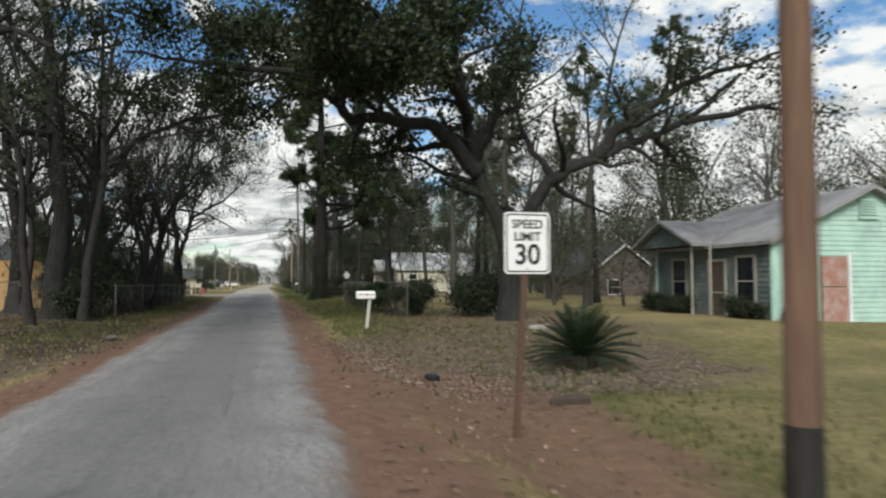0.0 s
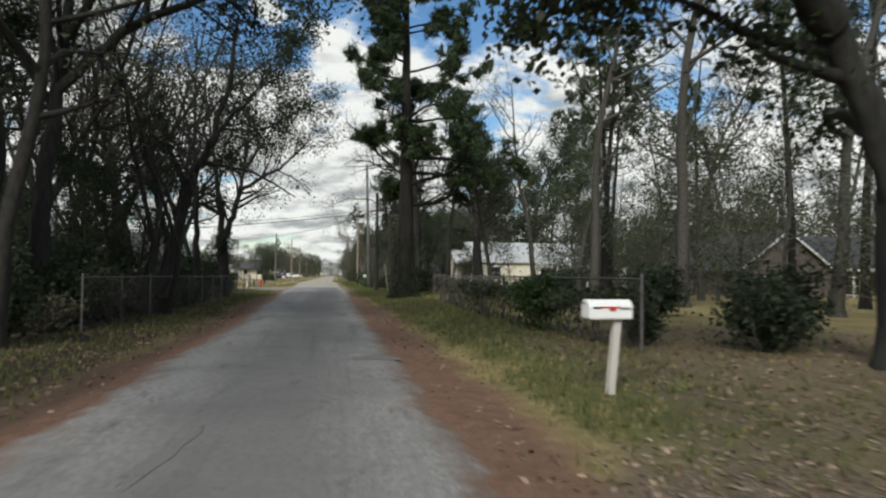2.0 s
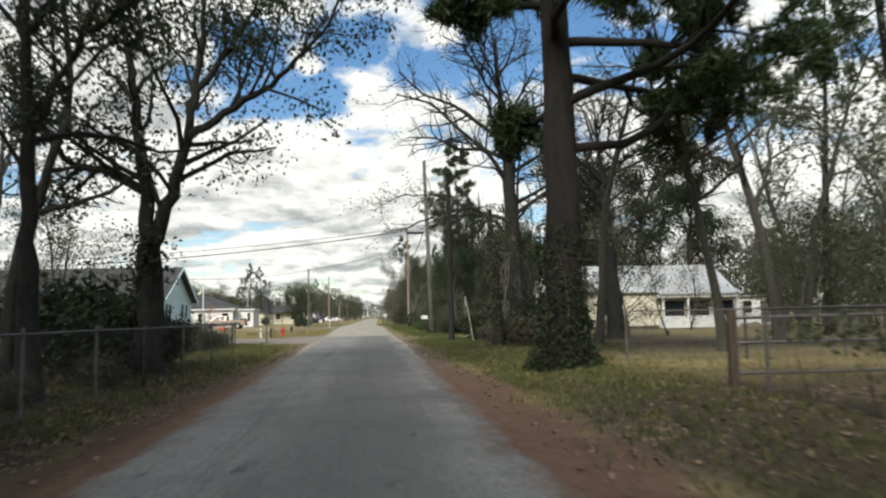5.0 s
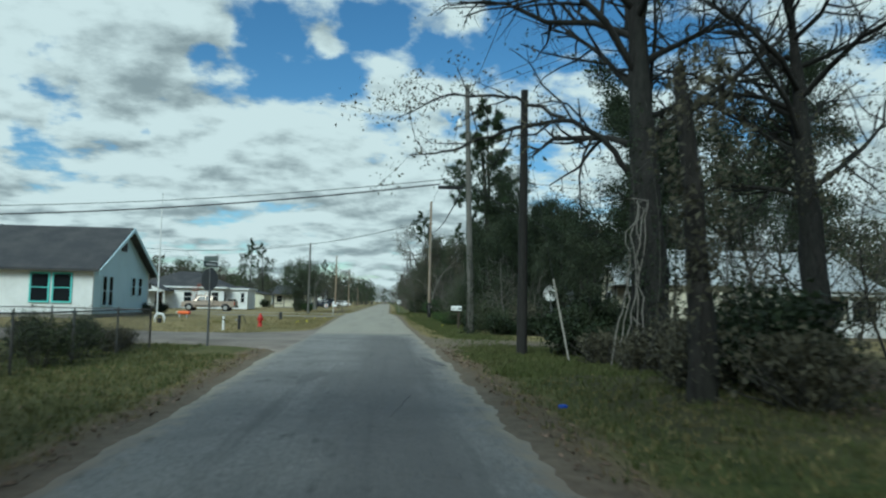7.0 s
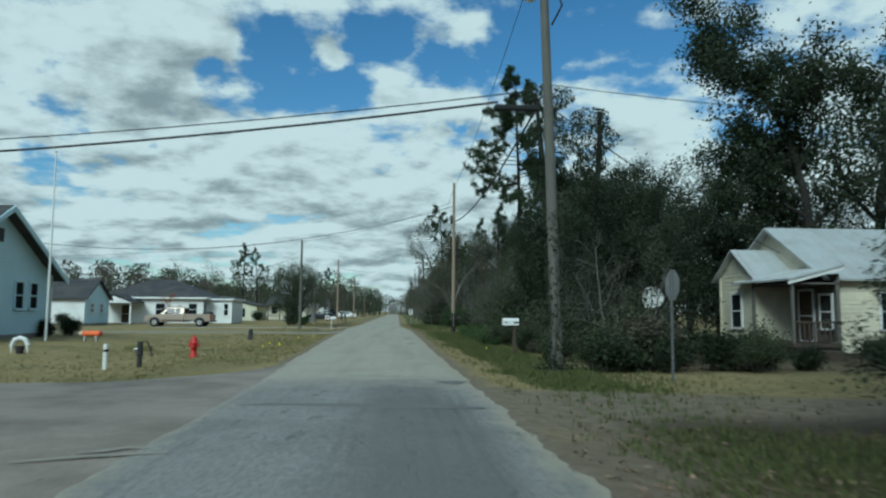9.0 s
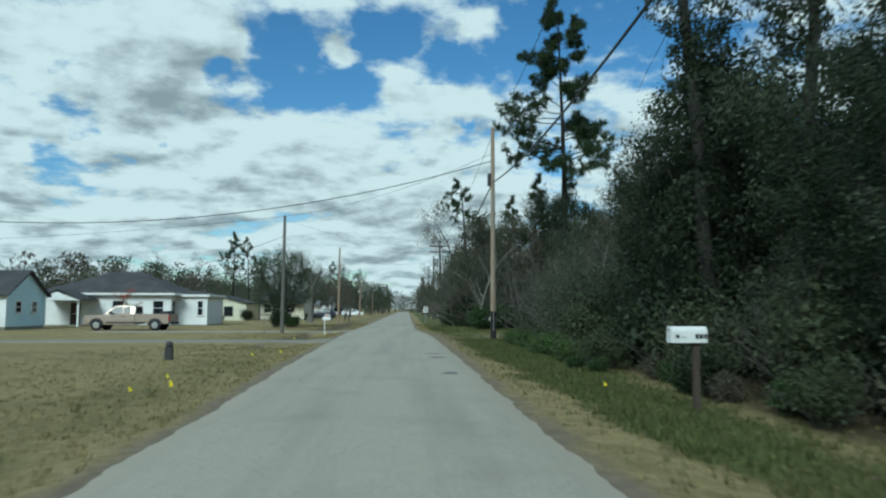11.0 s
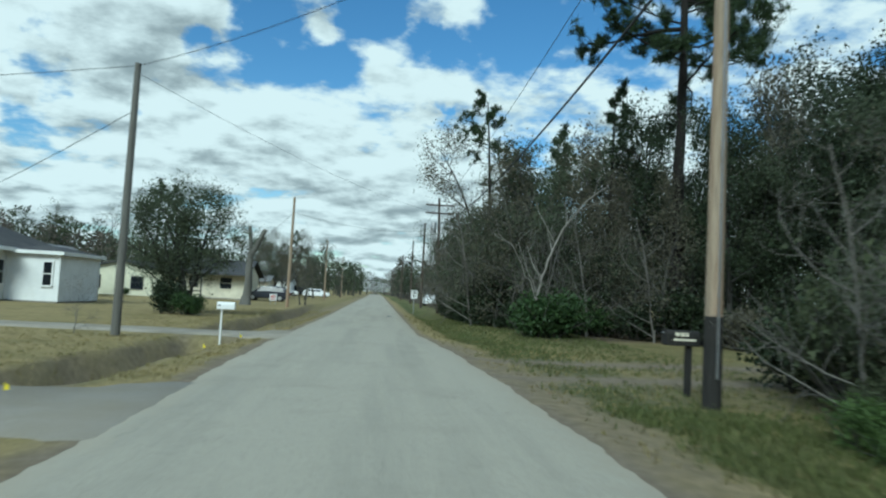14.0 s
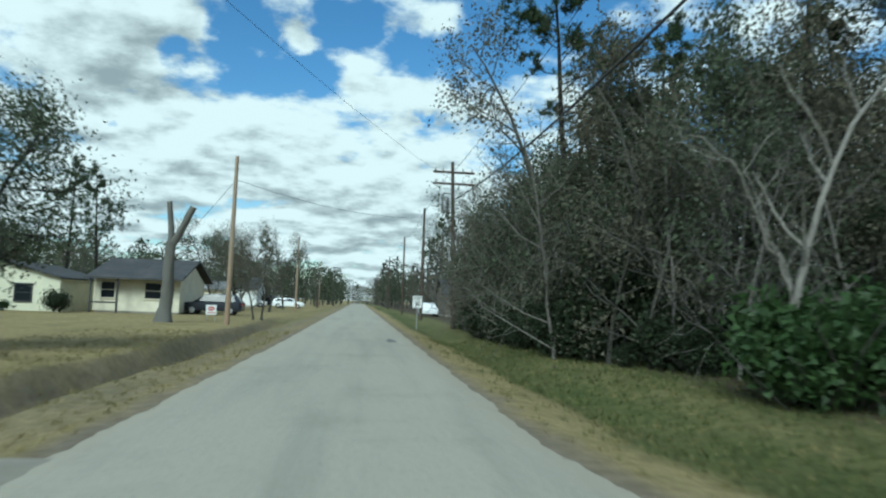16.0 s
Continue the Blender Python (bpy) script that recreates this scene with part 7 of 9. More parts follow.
def porch_house():
    h = thing("low_house", 0, 0, 0, "low cream house with a dark roof and small porch", "house")
    wp = M["cream_paint"]
    body(h, -19.4, -13.6, 172, 180, -0.2, 2.4, (wp,) * 4, "x", 3.7)
    gable_roof(h, "x", -19.4, -13.4, 171, 181, 2.4, 3.9, M["roof_dark"], 0.3)
    window(h, (-15.4, 171.98), (0, -1), 1.1, 1.0, 2.1, wp)
    for x in (-19.4, -17.6):
        Shape().box(x, x + 0.12, 170.9, 171.02, -0.1, 2.4).make("porch_post", M["metal_dark"], h)
    Shape().box(-19.3, -17.6, 170.9, 171.0, 0.6, 0.7).make("rail", M["metal_dark"], h)
    window(h, (-18.5, 171.98), (0, -1), 0.9, 1.0, 2.1, wp)


def grey_roof_house():
    h = thing("grey_roof_house", 0, 0, 0, "white house with a grey roof behind a board fence", "house")
    body(h, -26, -13.5, 38, 47, 0, 2.7, (M["white_paint"],) * 4, "x", 4.6)
    gable_roof(h, "x", -26, -13.5, 38, 47, 2.7, 4.6, M["roof_grey"])
    window(h, (-16, 37.98), (0, -1), 1.0, 1.0, 2.1, M["white_paint"])


def back_house():
    h = thing("back_house", 0, 0, 0, "small white gabled house behind the yards", "house")
    body(h, -29.6, -25.4, 158, 165, -0.2, 2.5, (M["white_paint"],) * 4, "y", 3.9)
    gable_roof(h, "y", 158, 165, -29.6, -25.4, 2.5, 3.9, M["roof_grey"], 0.35)
    window(h, (-27.0, 157.98), (0, -1), 0.8, 0.9, 2.0, M["metal_dark"])
    Shape().box(-25.3, -23.9, 158.2, 161, 2.15, 2.3).make("porch_roof", M["roof_dark"], h)
    for y in (158.3, 160.8):
        Shape().box(-24.1, -23.98, y, y + 0.12, -0.25, 2.15).make("porch_post", M["metal_dark"], h)


def far_houses():
    for x, y, w, d, mt, rf in ((-22, 222, 14, 9, "white_paint", "roof_dark"), (-26, 252, 12, 9, "yellow_paint", "roof_grey"), (14, 196, 10, 8, "brown_wall", "roof_dark"), (-60, 150, 14, 9, "white_paint", "roof_grey"), (-17, 190, 6, 5, "cream_paint", "roof_grey"), (12.6, 93.5, 3.0, 2.2, "white_paint", "roof_grey")):
        h = thing("outbuilding" if w < 7 else "far_house", 0, 0, 0, "plain pale house seen far beyond the yards" if w > 7 else "small pale shed among the bushes", "house")
        z = gz(x, y)
        body(h, x - w / 2, x + w / 2, y, y + d, z, z + (2.6 if w > 7 else 2.1), (M[mt],) * 4, "x", z + (4.2 if w > 7 else 2.8))
        gable_roof(h, "x", x - w / 2, x + w / 2, y, y + d, z + (2.6 if w > 7 else 2.1), z + (4.2 if w > 7 else 2.8), M[rf])
        if w > 7:
            window(h, (x - 2, y - 0.02), (0, -1), 1.0, z + 1, z + 2, M["white_paint"])
            window(h, (x + 2, y - 0.02), (0, -1), 1.0, z + 1, z + 2, M["white_paint"])


cottage()
brown_house()
cream_house()
blue_house()
small_white_house()
white_house()
yellow_house()
porch_house()
grey_roof_house()
back_house()
far_houses()


# ---- poles and wires ----
def pole(x, y, tall, r, mat, label, lean=(0.0, 0.0), foot=None):
    ob = thing("utility_pole", x, y, gz(x, y), label, "utility pole", "utility poles")
    S = Shape()
    n = 9
    pts = [(lean[0] * z, lean[1] * z, z) for z in np.linspace(-0.3, tall, n)]
    S.tube(pts, [r * (1 - 0.35 * i / (n - 1)) for i in range(n)], 14)
    S.make("shaft", mat, ob, smooth=False)
    if foot:
        F = Shape()
        F.tube([(0, 0, -0.1), (0, 0, foot * 0.6), (lean[0] * foot, 0, foot)], [r * 1.015, r * 1.012, r * 0.99], 14)
        F.make("foot", M["wood_black"], ob, "tar-darkened foot of the pole")
    return ob


def wire(a, b, sag, r, label="black overhead cable sagging between poles"):
    t = np.linspace(0, 1, 22)
    a, b = np.array(a, float), np.array(b, float)
    p = a + (b - a) * t[:, None]
    p[:, 2] -= sag * 4 * t * (1 - t)
    ob = Shape().tube(p, r, 5).make("overhead_cable", M["wire"])
    tagged(ob, label, "cable", "overhead cables")


pole(5.33, -0.86, 9.5, 0.13, M["wood_pole"], "brown wooden utility pole with a dark foot", (0.004, 0), 0.9)
pole(4.84, 64.5, 8.1, 0.165, M["wood_black"], "short dark wooden utility pole at the side track")
p = pole(4.95, 78.1, 12.6, 0.17, M["wood_weathered"], "tall grey utility pole carrying a lamp and cables", (-0.03, 0))
Shape().tube([(-0.33, 0, 10.9), (-0.55, -0.1, 11.0), (-0.75, -0.15, 10.8)], 0.02, 6).make("lamp_arm", M["metal_grey"], p)
Shape().lathe([(0.03, 0.28), (0.09, 0.24), (0.11, 0.1), (0.16, 0.0), (0.15, -0.12), (0.02, -0.16)], 14, (-0.75, -0.15, 10.55)).make("lamp_head", M["sign_white"], p, "white street lamp head", True)
Shape().box(-1.75, -0.5, -0.1, 0.1, 7.25, 7.42, None, 0.04).make("splice_case", M["black_paint"], p, "black cable splice case")
Shape().tube([(-0.25, 0, 11.5), (-0.05, -0.3, 10.9), (0.1, -0.4, 10.2), (-0.15, -0.2, 9.7)], 0.03, 6).make("riser", M["wire"], p)
pG = thing("guy_wire", 5.65, 62.0, gz(5.65, 62.0), "steel guy wire with a pale plastic guard", "guy wire")
g0, g1 = np.array([0, 0, -0.1]), np.array([-0.81, 2.5, 7.0])
Shape().tube([g0, g1], 0.007, 5).make("cable", M["wire"], pG)
Shape().tube([g0 + (g1 - g0) * 0.02, g0 + (g1 - g0) * 0.33], 0.028, 8).make("guard", M["concrete"], pG)
pC = pole(4.92, 111.5, 11.4, 0.15, M["wood_pole_grey"], "weathered utility pole with a rusty lower shaft", (0.0, 0), 1.5)
Shape().box(-0.28, -0.1, -0.12, 0.12, 8.2, 8.9, None, 0.04).make("transformer", M["metal_dark"], pC)
Shape().tube([(0, -0.17, 0.5), (0, -0.15, 5), (0, -0.12, 8)], 0.02, 5).make("conduit", M["metal_grey"], pC)
pole(-7.72, 120.9, 7.75, 0.13, M["wood_weathered"], "plain grey wooden pole on the lawn", (0.003, 0))
pole(-7.35, 156.2, 8.7, 0.14, M["wood_pole_grey"], "pale wooden pole beside the ditch", (0.005, 0))
pX = pole(4.9, 160.5, 10.0, 0.15, M["wood_dark"], "dark pole with two crossarms and a transformer", (-0.035, 0))
for z in (9.3, 8.6):
    Shape().box(-1.5, 1.0, -0.06, 0.06, z, z + 0.13, None, 0.02).make("crossarm", M["wood_dark"], pX)
    for k in (-1.35, -0.9, 0.3, 0.85):
        Shape().lathe([(0.03, 0), (0.05, 0.06), (0.03, 0.12), (0.05, 0.16), (0.01, 0.2)], 8, (k, 0, z + 0.13)).make("insulator", M["metal_grey"], pX)
Shape().lathe([(0.24, 0), (0.25, 0.05), (0.25, 0.85), (0.22, 0.95), (0.05, 1.0)], 16, (-0.72, 0, 6.9)).make("transformer", M["metal_grey"], pX, "grey drum transformer", True)
pole(4.6, 178, 9.5, 0.14, M["wood_dark"], "dark wooden utility pole by the road")
pole(4.8, 205, 9.5, 0.14, M["wood_dark"], "dark wooden utility pole by the road")
pole(4.9, 245, 9.5, 0.14, M["wood_dark"], "dark wooden utility pole by the road")
pole(-7.6, 200, 8.5, 0.13, M["wood_pole_grey"], "pale wooden pole beside the ditch")
pole(-7.6, 250, 8.5, 0.13, M["wood_pole_grey"], "pale wooden pole beside the ditch")
top = {"I": (4.6, 78.1), "C": (4.92, 111.5), "A": (-7.7, 120.9), "B": (-7.3, 156.2), "X": (4.6, 160.5)}
wire((3.3, 78.1, 7.35), (-50, 82.0, 6.2), 1.55, 0.035)
wire((4.6, 78.1, 7.75), (-50, 82.4, 6.7), 1.5, 0.018)
wire((4.7, 78.1, 7.3), (16.5, 87, 4.0), 0.25, 0.02)
wire((4.7, 78.1, 7.9), (22, 76, 6.5), 0.3, 0.012)
wire((4.6, 78.1, 11.8), (4.6, 60, 11.9), 0.3, 0.012)
wire((4.5, 78.1, 7.4), (4.92, 111.4, 8.3), 0.7, 0.035)
wire((4.6, 78.1, 12.2), (4.92, 111.4, 10.9), 0.5, 0.012)
wire((4.6, 78.1, 12.4), (15, 60, 13), 0.3, 0.012)
wire((4.6, 78.1, 12.0), (16, 58, 12.5), 0.3, 0.012)
wire((4.92, 111.5, 8.3), (4.7, 160.4, 7.6), 1.0, 0.035)
wire((4.92, 111.5, 10.9), (4.7, 160.4, 9.4), 0.6, 0.012)
wire((4.92, 111.5, 9.9), (-7.7, 120.9, 7.6), 0.5, 0.010)
wire((-7.7, 120.9, 7.6), (-60, 132, 7.0), 1.0, 0.010)
wire((4.92, 111.5, 9.5), (-36, 111.5, 8.1), 2.85, 0.022)
wire((-7.7, 120.9, 7.4), (4.9, 160, 8.5), 0.6, 0.006)
wire((-7.7, 120.9, 6.3), (-29, 142, 3.0), 0.4, 0.012)
wire((-7.3, 156.2, 7.4), (4.7, 178, 8.6), 0.6, 0.012)
wire((-7.3, 156.2, 7.4), (-16, 172, 3.2), 0.4, 0.012)
wire((4.4, 160.5, 9.4), (4.6, 178, 9.2), 0.3, 0.015)
wire((4.6, 178, 9.2), (4.8, 205, 9.2), 0.5, 0.015)
wire((4.8, 205, 9.2), (4.9, 245, 9.2), 0.6, 0.015)


# ---- signs, mailboxes and small things ----
def lettering(name, words, size, mat, parent, m):
    cu = bpy.data.curves.new(name, "FONT")
    cu.body, cu.size, cu.align_x, cu.align_y, cu.extrude = words, size, "CENTER", "CENTER", 0.002
    cu.offset = size * 0.018
    tmp = bpy.data.objects.new(name, cu)
    scene.collection.objects.link(tmp)
    me = bpy.data.meshes.new_from_object(tmp.evaluated_get(bpy.context.evaluated_depsgraph_get()))
    bpy.data.objects.remove(tmp)
    me.materials.clear()
    me.materials.append(mat)
    ob = new(name, me)
    ob.parent = parent
    ob.matrix_local = m
    return ob


def rounded(w, h, r, k=5):
    o = []
    for cx, cz, a0 in ((w / 2 - r, -h / 2 + r, -90), (w / 2 - r, h / 2 - r, 0), (-w / 2 + r, h / 2 - r, 90), (-w / 2 + r, -h / 2 + r, 180)):
        o += [(cx + r * math.cos(radians(a0 + 90 * i / k)), cz + r * math.sin(radians(a0 + 90 * i / k))) for i in range(k + 1)]
    return np.array(o)


def speed_sign(x, y, z, tall, w, h, lean, post, rz=0.0):
    ob = thing("speed_limit_sign", x, y, z, "white speed limit 30 sign on a rusty post", "road sign", "speed signs", rz)
    S = Shape()
    S.box(-0.035, 0.035, -0.02, 0.02, -0.3, tall - 0.05, Matrix.Shear("XY", 4, (lean, 0)))
    S.make("post", post, ob)
    cz, cx = tall - h / 2, lean * (tall - h / 2)
    o = rounded(w, h, 0.05)
    pl = Shape().prism(o + np.array([cx, cz]), "y", -0.045, -0.03).make("plate", M["sign_white"], ob)
    a, b = rounded(w - 0.04, h - 0.04, 0.04), rounded(w - 0.075, h - 0.075, 0.03)
    k = len(a)
    v = np.concatenate([np.stack([a[:, 0] + cx, np.full(k, -0.047), a[:, 1] + cz], 1), np.stack([b[:, 0] + cx, np.full(k, -0.047), b[:, 1] + cz], 1)])
    f = [(i, (i + 1) % k, k + (i + 1) % k, k + i) for i in range(k)]
    Shape().add(v, f).make("border", M["black_paint"], pl)
    for words, dz, size in (("SPEED", 0.30, 0.20), ("LIMIT", 0.10, 0.20), ("30", -0.20, 0.46)):
        lettering("lettering", words, size * h, M["black_paint"], pl, pose(cx, -0.048, cz + dz * h, 90, 0, 0))
    for dz in (0.42, -0.42):
        Shape().tube([(cx, -0.05, cz + dz * h), (cx, -0.04, cz + dz * h)], 0.012, 8).make("bolt", M["metal_grey"], ob)
    return ob


speed_sign(4.62, 2.95, gz(4.62, 2.95), 2.13 - gz(4.62, 2.95), 0.59, 0.74, 0.06, M["post_rust"], 3)
speed_sign(2.95, 163.0, gz(2.95, 163), 2.1, 0.61, 0.76, 0.0, M["metal_grey"])


def octagon(x, y, z, rz, tall, label, blade=False, back="sign_back"):
    ob = thing("stop_sign", x, y, z, label, "road sign", "stop signs", rz)
    Shape().box(-0.03, 0.03, -0.02, 0.02, -0.3, tall).make("post", M["sign_back"], ob)
    o = [(0.38 * math.cos(radians(22.5 + 45 * i)), tall - 0.38 + 0.38 * math.sin(radians(22.5 + 45 * i))) for i in range(8)]
    Shape().prism(o, "y", 0.022, 0.03).make("plate", M[back], ob, "bare grey back of the plate")
    Shape().prism([(a * 0.97, tall - 0.38 + (b - tall + 0.38) * 0.97) for a, b in o], "y", 0.0305, 0.033).make("face", M["red_paint"], ob, "red reflective face")
    lettering("lettering", "STOP", 0.26, M["sign_white"], ob, pose(0, 0.034, tall - 0.38, 90, 0, 180))
    if blade:
        Shape().box(-0.3, 0.3, -0.012, 0.012, tall + 0.02, tall + 0.19).make("street_blade", M["green_dark"], ob, "dark green street name blade")
        Shape().box(-0.012, 0.012, -0.3, 0.3, tall + 0.2, tall + 0.37).make("street_blade", M["green_dark"], ob, "dark green street name blade")
        Shape().box(-0.22, 0.22, -0.015, -0.0125, tall + 0.07, tall + 0.13).make("writing", M["sign_white"], ob)
    return ob


octagon(-4.9, 66.6, gz(-4.9, 66.6), 58, 2.5, "stop sign with street name blades, seen from behind", True)
octagon(6.95, 75.1, gz(6.95, 75.1), -86, 2.6, "stop sign on a thin post beside the bushes", back="metal_grey")


def mailbox(x, y, box_z, mat, post_mat, label, rz=0.0, lean=0.0, side=-1, size=(0.55, 0.19, 0.23), bars=None, flag=True, support=True, half=0.05):
    """A tunnel-topped mailbox; its long axis is local x, the door at side*x."""
    g = gz(x, y)
    ob = thing("mailbox", x, y, g, label, "mailbox", "mailboxes", rz)
    L, W, H = size
    h = box_z - g
    S = Shape()
    S.box(-half, half, -half, half, -0.3, h - 0.02, Matrix.Shear("XY", 4, (lean, 0)), 0.012)
    S.make("post", post_mat, ob)
    cx = lean * h + side * L * 0.22
    if support:
        Shape().box(cx - L / 2, cx + L / 2, -W / 2, W / 2, h - 0.02, h, None, 0.005).make("board", post_mat, ob)
    o = [(-W / 2, h)] + [(-W / 2 * math.cos(radians(a)), h + H - W / 2 + W / 2 * math.sin(radians(a))) for a in range(0, 181, 20)] + [(W / 2, h)]
    b = Shape().prism(o, "x", cx - L / 2, cx + L / 2).make("box", mat, ob)
    o2 = [(p * 1.06, h + (q - h) * 1.03) for p, q in o]
    d = cx + side * L / 2
    Shape().prism(o2, "x", min(d, d + side * 0.02), max(d, d + side * 0.02)).make("door", mat, b)
    Shape().box(min(d, d + side * 0.05), max(d, d + side * 0.05), -0.012, 0.012, h + H * 0.75, h + H * 0.85).make("latch", M["metal_grey"], b)
    if flag:
        Shape().box(cx - 0.12, cx + 0.1, -W / 2 - 0.012, -W / 2 - 0.004, h + H * 0.55, h + H * 0.62).box(cx - 0.02, cx + 0.05, -W / 2 - 0.012, -W / 2 - 0.004, h + H * 0.40, h + H * 0.55).make("flag", M["red_paint"], b, "small red signal flag")
    for s0, s1, z0, z1, mt in bars or ():
        Shape().box(cx + s0, cx + s1, -W / 2 - 0.006, -W / 2 - 0.002, h + z0, h + z1).make("writing", M[mt], b)
    return ob


mailbox(4.38, 14.6, 0.84, M["white_paint"], M["wood_pale"], "white metal mailbox on a leaning pale wooden post", 4, 0.10, -1, (0.5, 0.18, 0.2), [(-0.22, -0.12, 0.10, 0.12, "black_paint"), (0.1, 0.23, 0.09, 0.115, "metal_grey")], half=0.04)
mailbox(5.22, 86.6, 0.96, M["white_paint"], M["wood_dark"], "white mailbox on a dark post beside a vine bush", 0, 0.0, -1, (0.62, 0.2, 0.28),
        [(0.10, 0.16, 0.07, 0.15, "black_paint"), (0.175, 0.235, 0.07, 0.15, "black_paint"), (0.25, 0.30, 0.07, 0.15, "black_paint"), (-0.24, -0.18, 0.08, 0.14, "black_paint"), (-0.15, -0.06, 0.095, 0.105, "metal_grey")], False)
mailbox(-5.08, 121.9, 0.78, M["white_paint"], M["white_paint"], "white mailbox on a thin white post", 0, 0.0, 1, (0.5, 0.18, 0.2), [(-0.2, -0.14, 0.08, 0.12, "black_paint")], False, half=0.022)
mailbox(5.16, 112.9, 0.85, M["wood_black"], M["wood_black"], "blackened wooden mailbox with pale writing", 0, 0.0, -1, (0.62, 0.24, 0.26),
        [(-0.16, -0.09, 0.15, 0.22, "cream_paint"), (-0.07, 0.0, 0.15, 0.22, "cream_paint"), (0.02, 0.08, 0.15, 0.22, "cream_paint"), (-0.2, 0.22, 0.07, 0.11, "cream_paint")], False)


def hydrant(x, y):
    ob = thing("fire_hydrant", x, y, gz(x, y), "red cast-iron fire hydrant on the lawn", "hydrant")
    Shape().lathe([(0.15, -0.1), (0.15, 0.05), (0.10, 0.08), (0.10, 0.42), (0.14, 0.44), (0.14, 0.49), (0.12, 0.52), (0.10, 0.62), (0.05, 0.68), (0.03, 0.74), (0.0, 0.75)], 16).make("barrel", M["red_paint"], ob, smooth=True)
    for s in (-1, 1):
        Shape().tube([(0.08 * s, 0, 0.40), (0.17 * s, 0, 0.40), (0.19 * s, 0, 0.40)], [0.055, 0.055, 0.03], 10).make("outlet_cap", M["red_paint"], ob)
    Shape().tube([(0, -0.08, 0.36), (0, -0.18, 0.36), (0, -0.2, 0.36)], [0.07, 0.07, 0.04], 10).make("pumper_cap", M["red_paint"], ob)


hydrant(-6.15, 83.0)


def yard_things():
    z = gz(-7.0, 78.0)
    ob = thing("marker_post", -7.0, 78.0, z, "white marker post with a dark band", "post")
    Shape().tube([(0, 0, -0.2), (0, 0, 0.62), (0, 0, 0.66)], [0.06, 0.06, 0.045], 12).make("shaft", M["white_paint"], ob)
    Shape().tube([(0, 0, 0.46), (0, 0, 0.52)], 0.063, 12).make("band", M["black_paint"], ob)
    ob = thing("hand_pump", -6.45, 78.9, gz(-6.45, 78.9), "old dark iron hand pump on the lawn", "pump")
    Shape().tube([(0, 0, -0.1), (0, 0, 0.3), (0, 0, 0.33), (0, 0, 0.7)], [0.07, 0.06, 0.09, 0.07], 10).make("barrel", M["metal_dark"], ob)
    Shape().tube([(0, 0, 0.68), (0.18, 0, 0.72), (0.35, 0, 0.30)], 0.02, 6).make("handle", M["metal_dark"], ob)
    Shape().tube([(0, 0, 0.52), (-0.14, 0, 0.5), (-0.17, 0, 0.42)], 0.03, 8).make("spout", M["metal_grey"], ob)
    ob = thing("lawn_ornament", -12.0, 89.0, gz(-12, 89) + 0.22, "long orange-red ornament with a pale pointed tip", "ornament")
    ob.scale = (0.7, 0.7, 0.7)
    Shape().tube([(-0.45, 0, 0.16), (0.5, 0, 0.16)], 0.16, 12).make("barrel", M["orange_paint"], ob)
    Shape().tube([(-0.45, 0, 0.16), (-0.62, 0, 0.16), (-0.75, 0, 0.15)], [0.155, 0.08, 0.01], 12).make("tip", M["cream_paint"], ob)
    Shape().tube([(0.5, 0, 0.16), (0.62, 0, 0.16)], 0.14, 12).make("end_cap", M["red_paint"], ob)
    for s in (-0.3, 0.35):
        Shape().box(s - 0.04, s + 0.04, -0.12, 0.12, -0.3, 0.04).make("foot", M["wood_pale"], ob)
    ob = thing("garden_arch", -11.3, 82.2, gz(-11.3, 82.2), "small white arched planter with a dark pot", "planter")
    ob.scale = (0.8, 0.8, 0.8)
    Shape().tube([(-0.3, 0, -0.05), (-0.3, 0, 0.35), (-0.2, 0, 0.55), (0, 0, 0.62), (0.2, 0, 0.55), (0.3, 0, 0.35), (0.3, 0, -0.05)], 0.09, 8).make("arch", M["white_paint"], ob)
    Shape().lathe([(0.12, 0), (0.17, 0.28), (0.18, 0.3), (0.15, 0.3)], 12).make("pot", M["metal_dark"], ob)
    ob = thing("flagpole", -13.3, 88.0, gz(-13.3, 88), "thin white metal flagpole on the lawn", "flagpole")
    Shape().tube([(0, 0, -0.3), (0, 0, 4), (0, 0, 7.6)], [0.05, 0.04, 0.025], 10).make("shaft", M["white_paint"], ob)
    Shape().lathe([(0.0, 0), (0.05, 0.04), (0.0, 0.1)], 8, (0, 0, 7.58)).make("finial", M["metal_grey"], ob)
    ob = thing("satellite_dish", 11.4, 88.2, gz(11.4, 88.2) + 0.3, "large pale satellite dish on a short mast", "satellite dish", rz=-20)
    Shape().tube([(0, 0, -0.5), (0, 0, 1.75)], 0.04, 8).make("mast", M["metal_grey"], ob)
    V, F = [], []
    for i, rr_ in enumerate((0.02, 0.2, 0.36, 0.5)):
        for k in range(20):
            a = k * 2 * math.pi / 20
            V.append((rr_ * math.cos(a), -0.08 + 0.5 * rr_ * rr_, 2.05 + rr_ * math.sin(a)))
    for i in range(3):
        F += [(20 * i + k, 20 * i + (k + 1) % 20, 20 * i + 20 + (k + 1) % 20, 20 * i + 20 + k) for k in range(20)]
    d = Shape().add([(x, -y - 0.15, z_) for x, y, z_ in V], F).make("reflector", M["sign_white"], ob, smooth=True)
    Shape().tube([(0, -0.2, 1.6), (0, -0.6, 1.8), (0, -0.62, 2.0)], 0.02, 6).make("feed_arm", M["metal_dark"], ob)
    ob = thing("utility_riser", -7.15, 97.2, gz(-7.15, 97.2), "dark blue-grey meter riser standing in grass", "utility box")
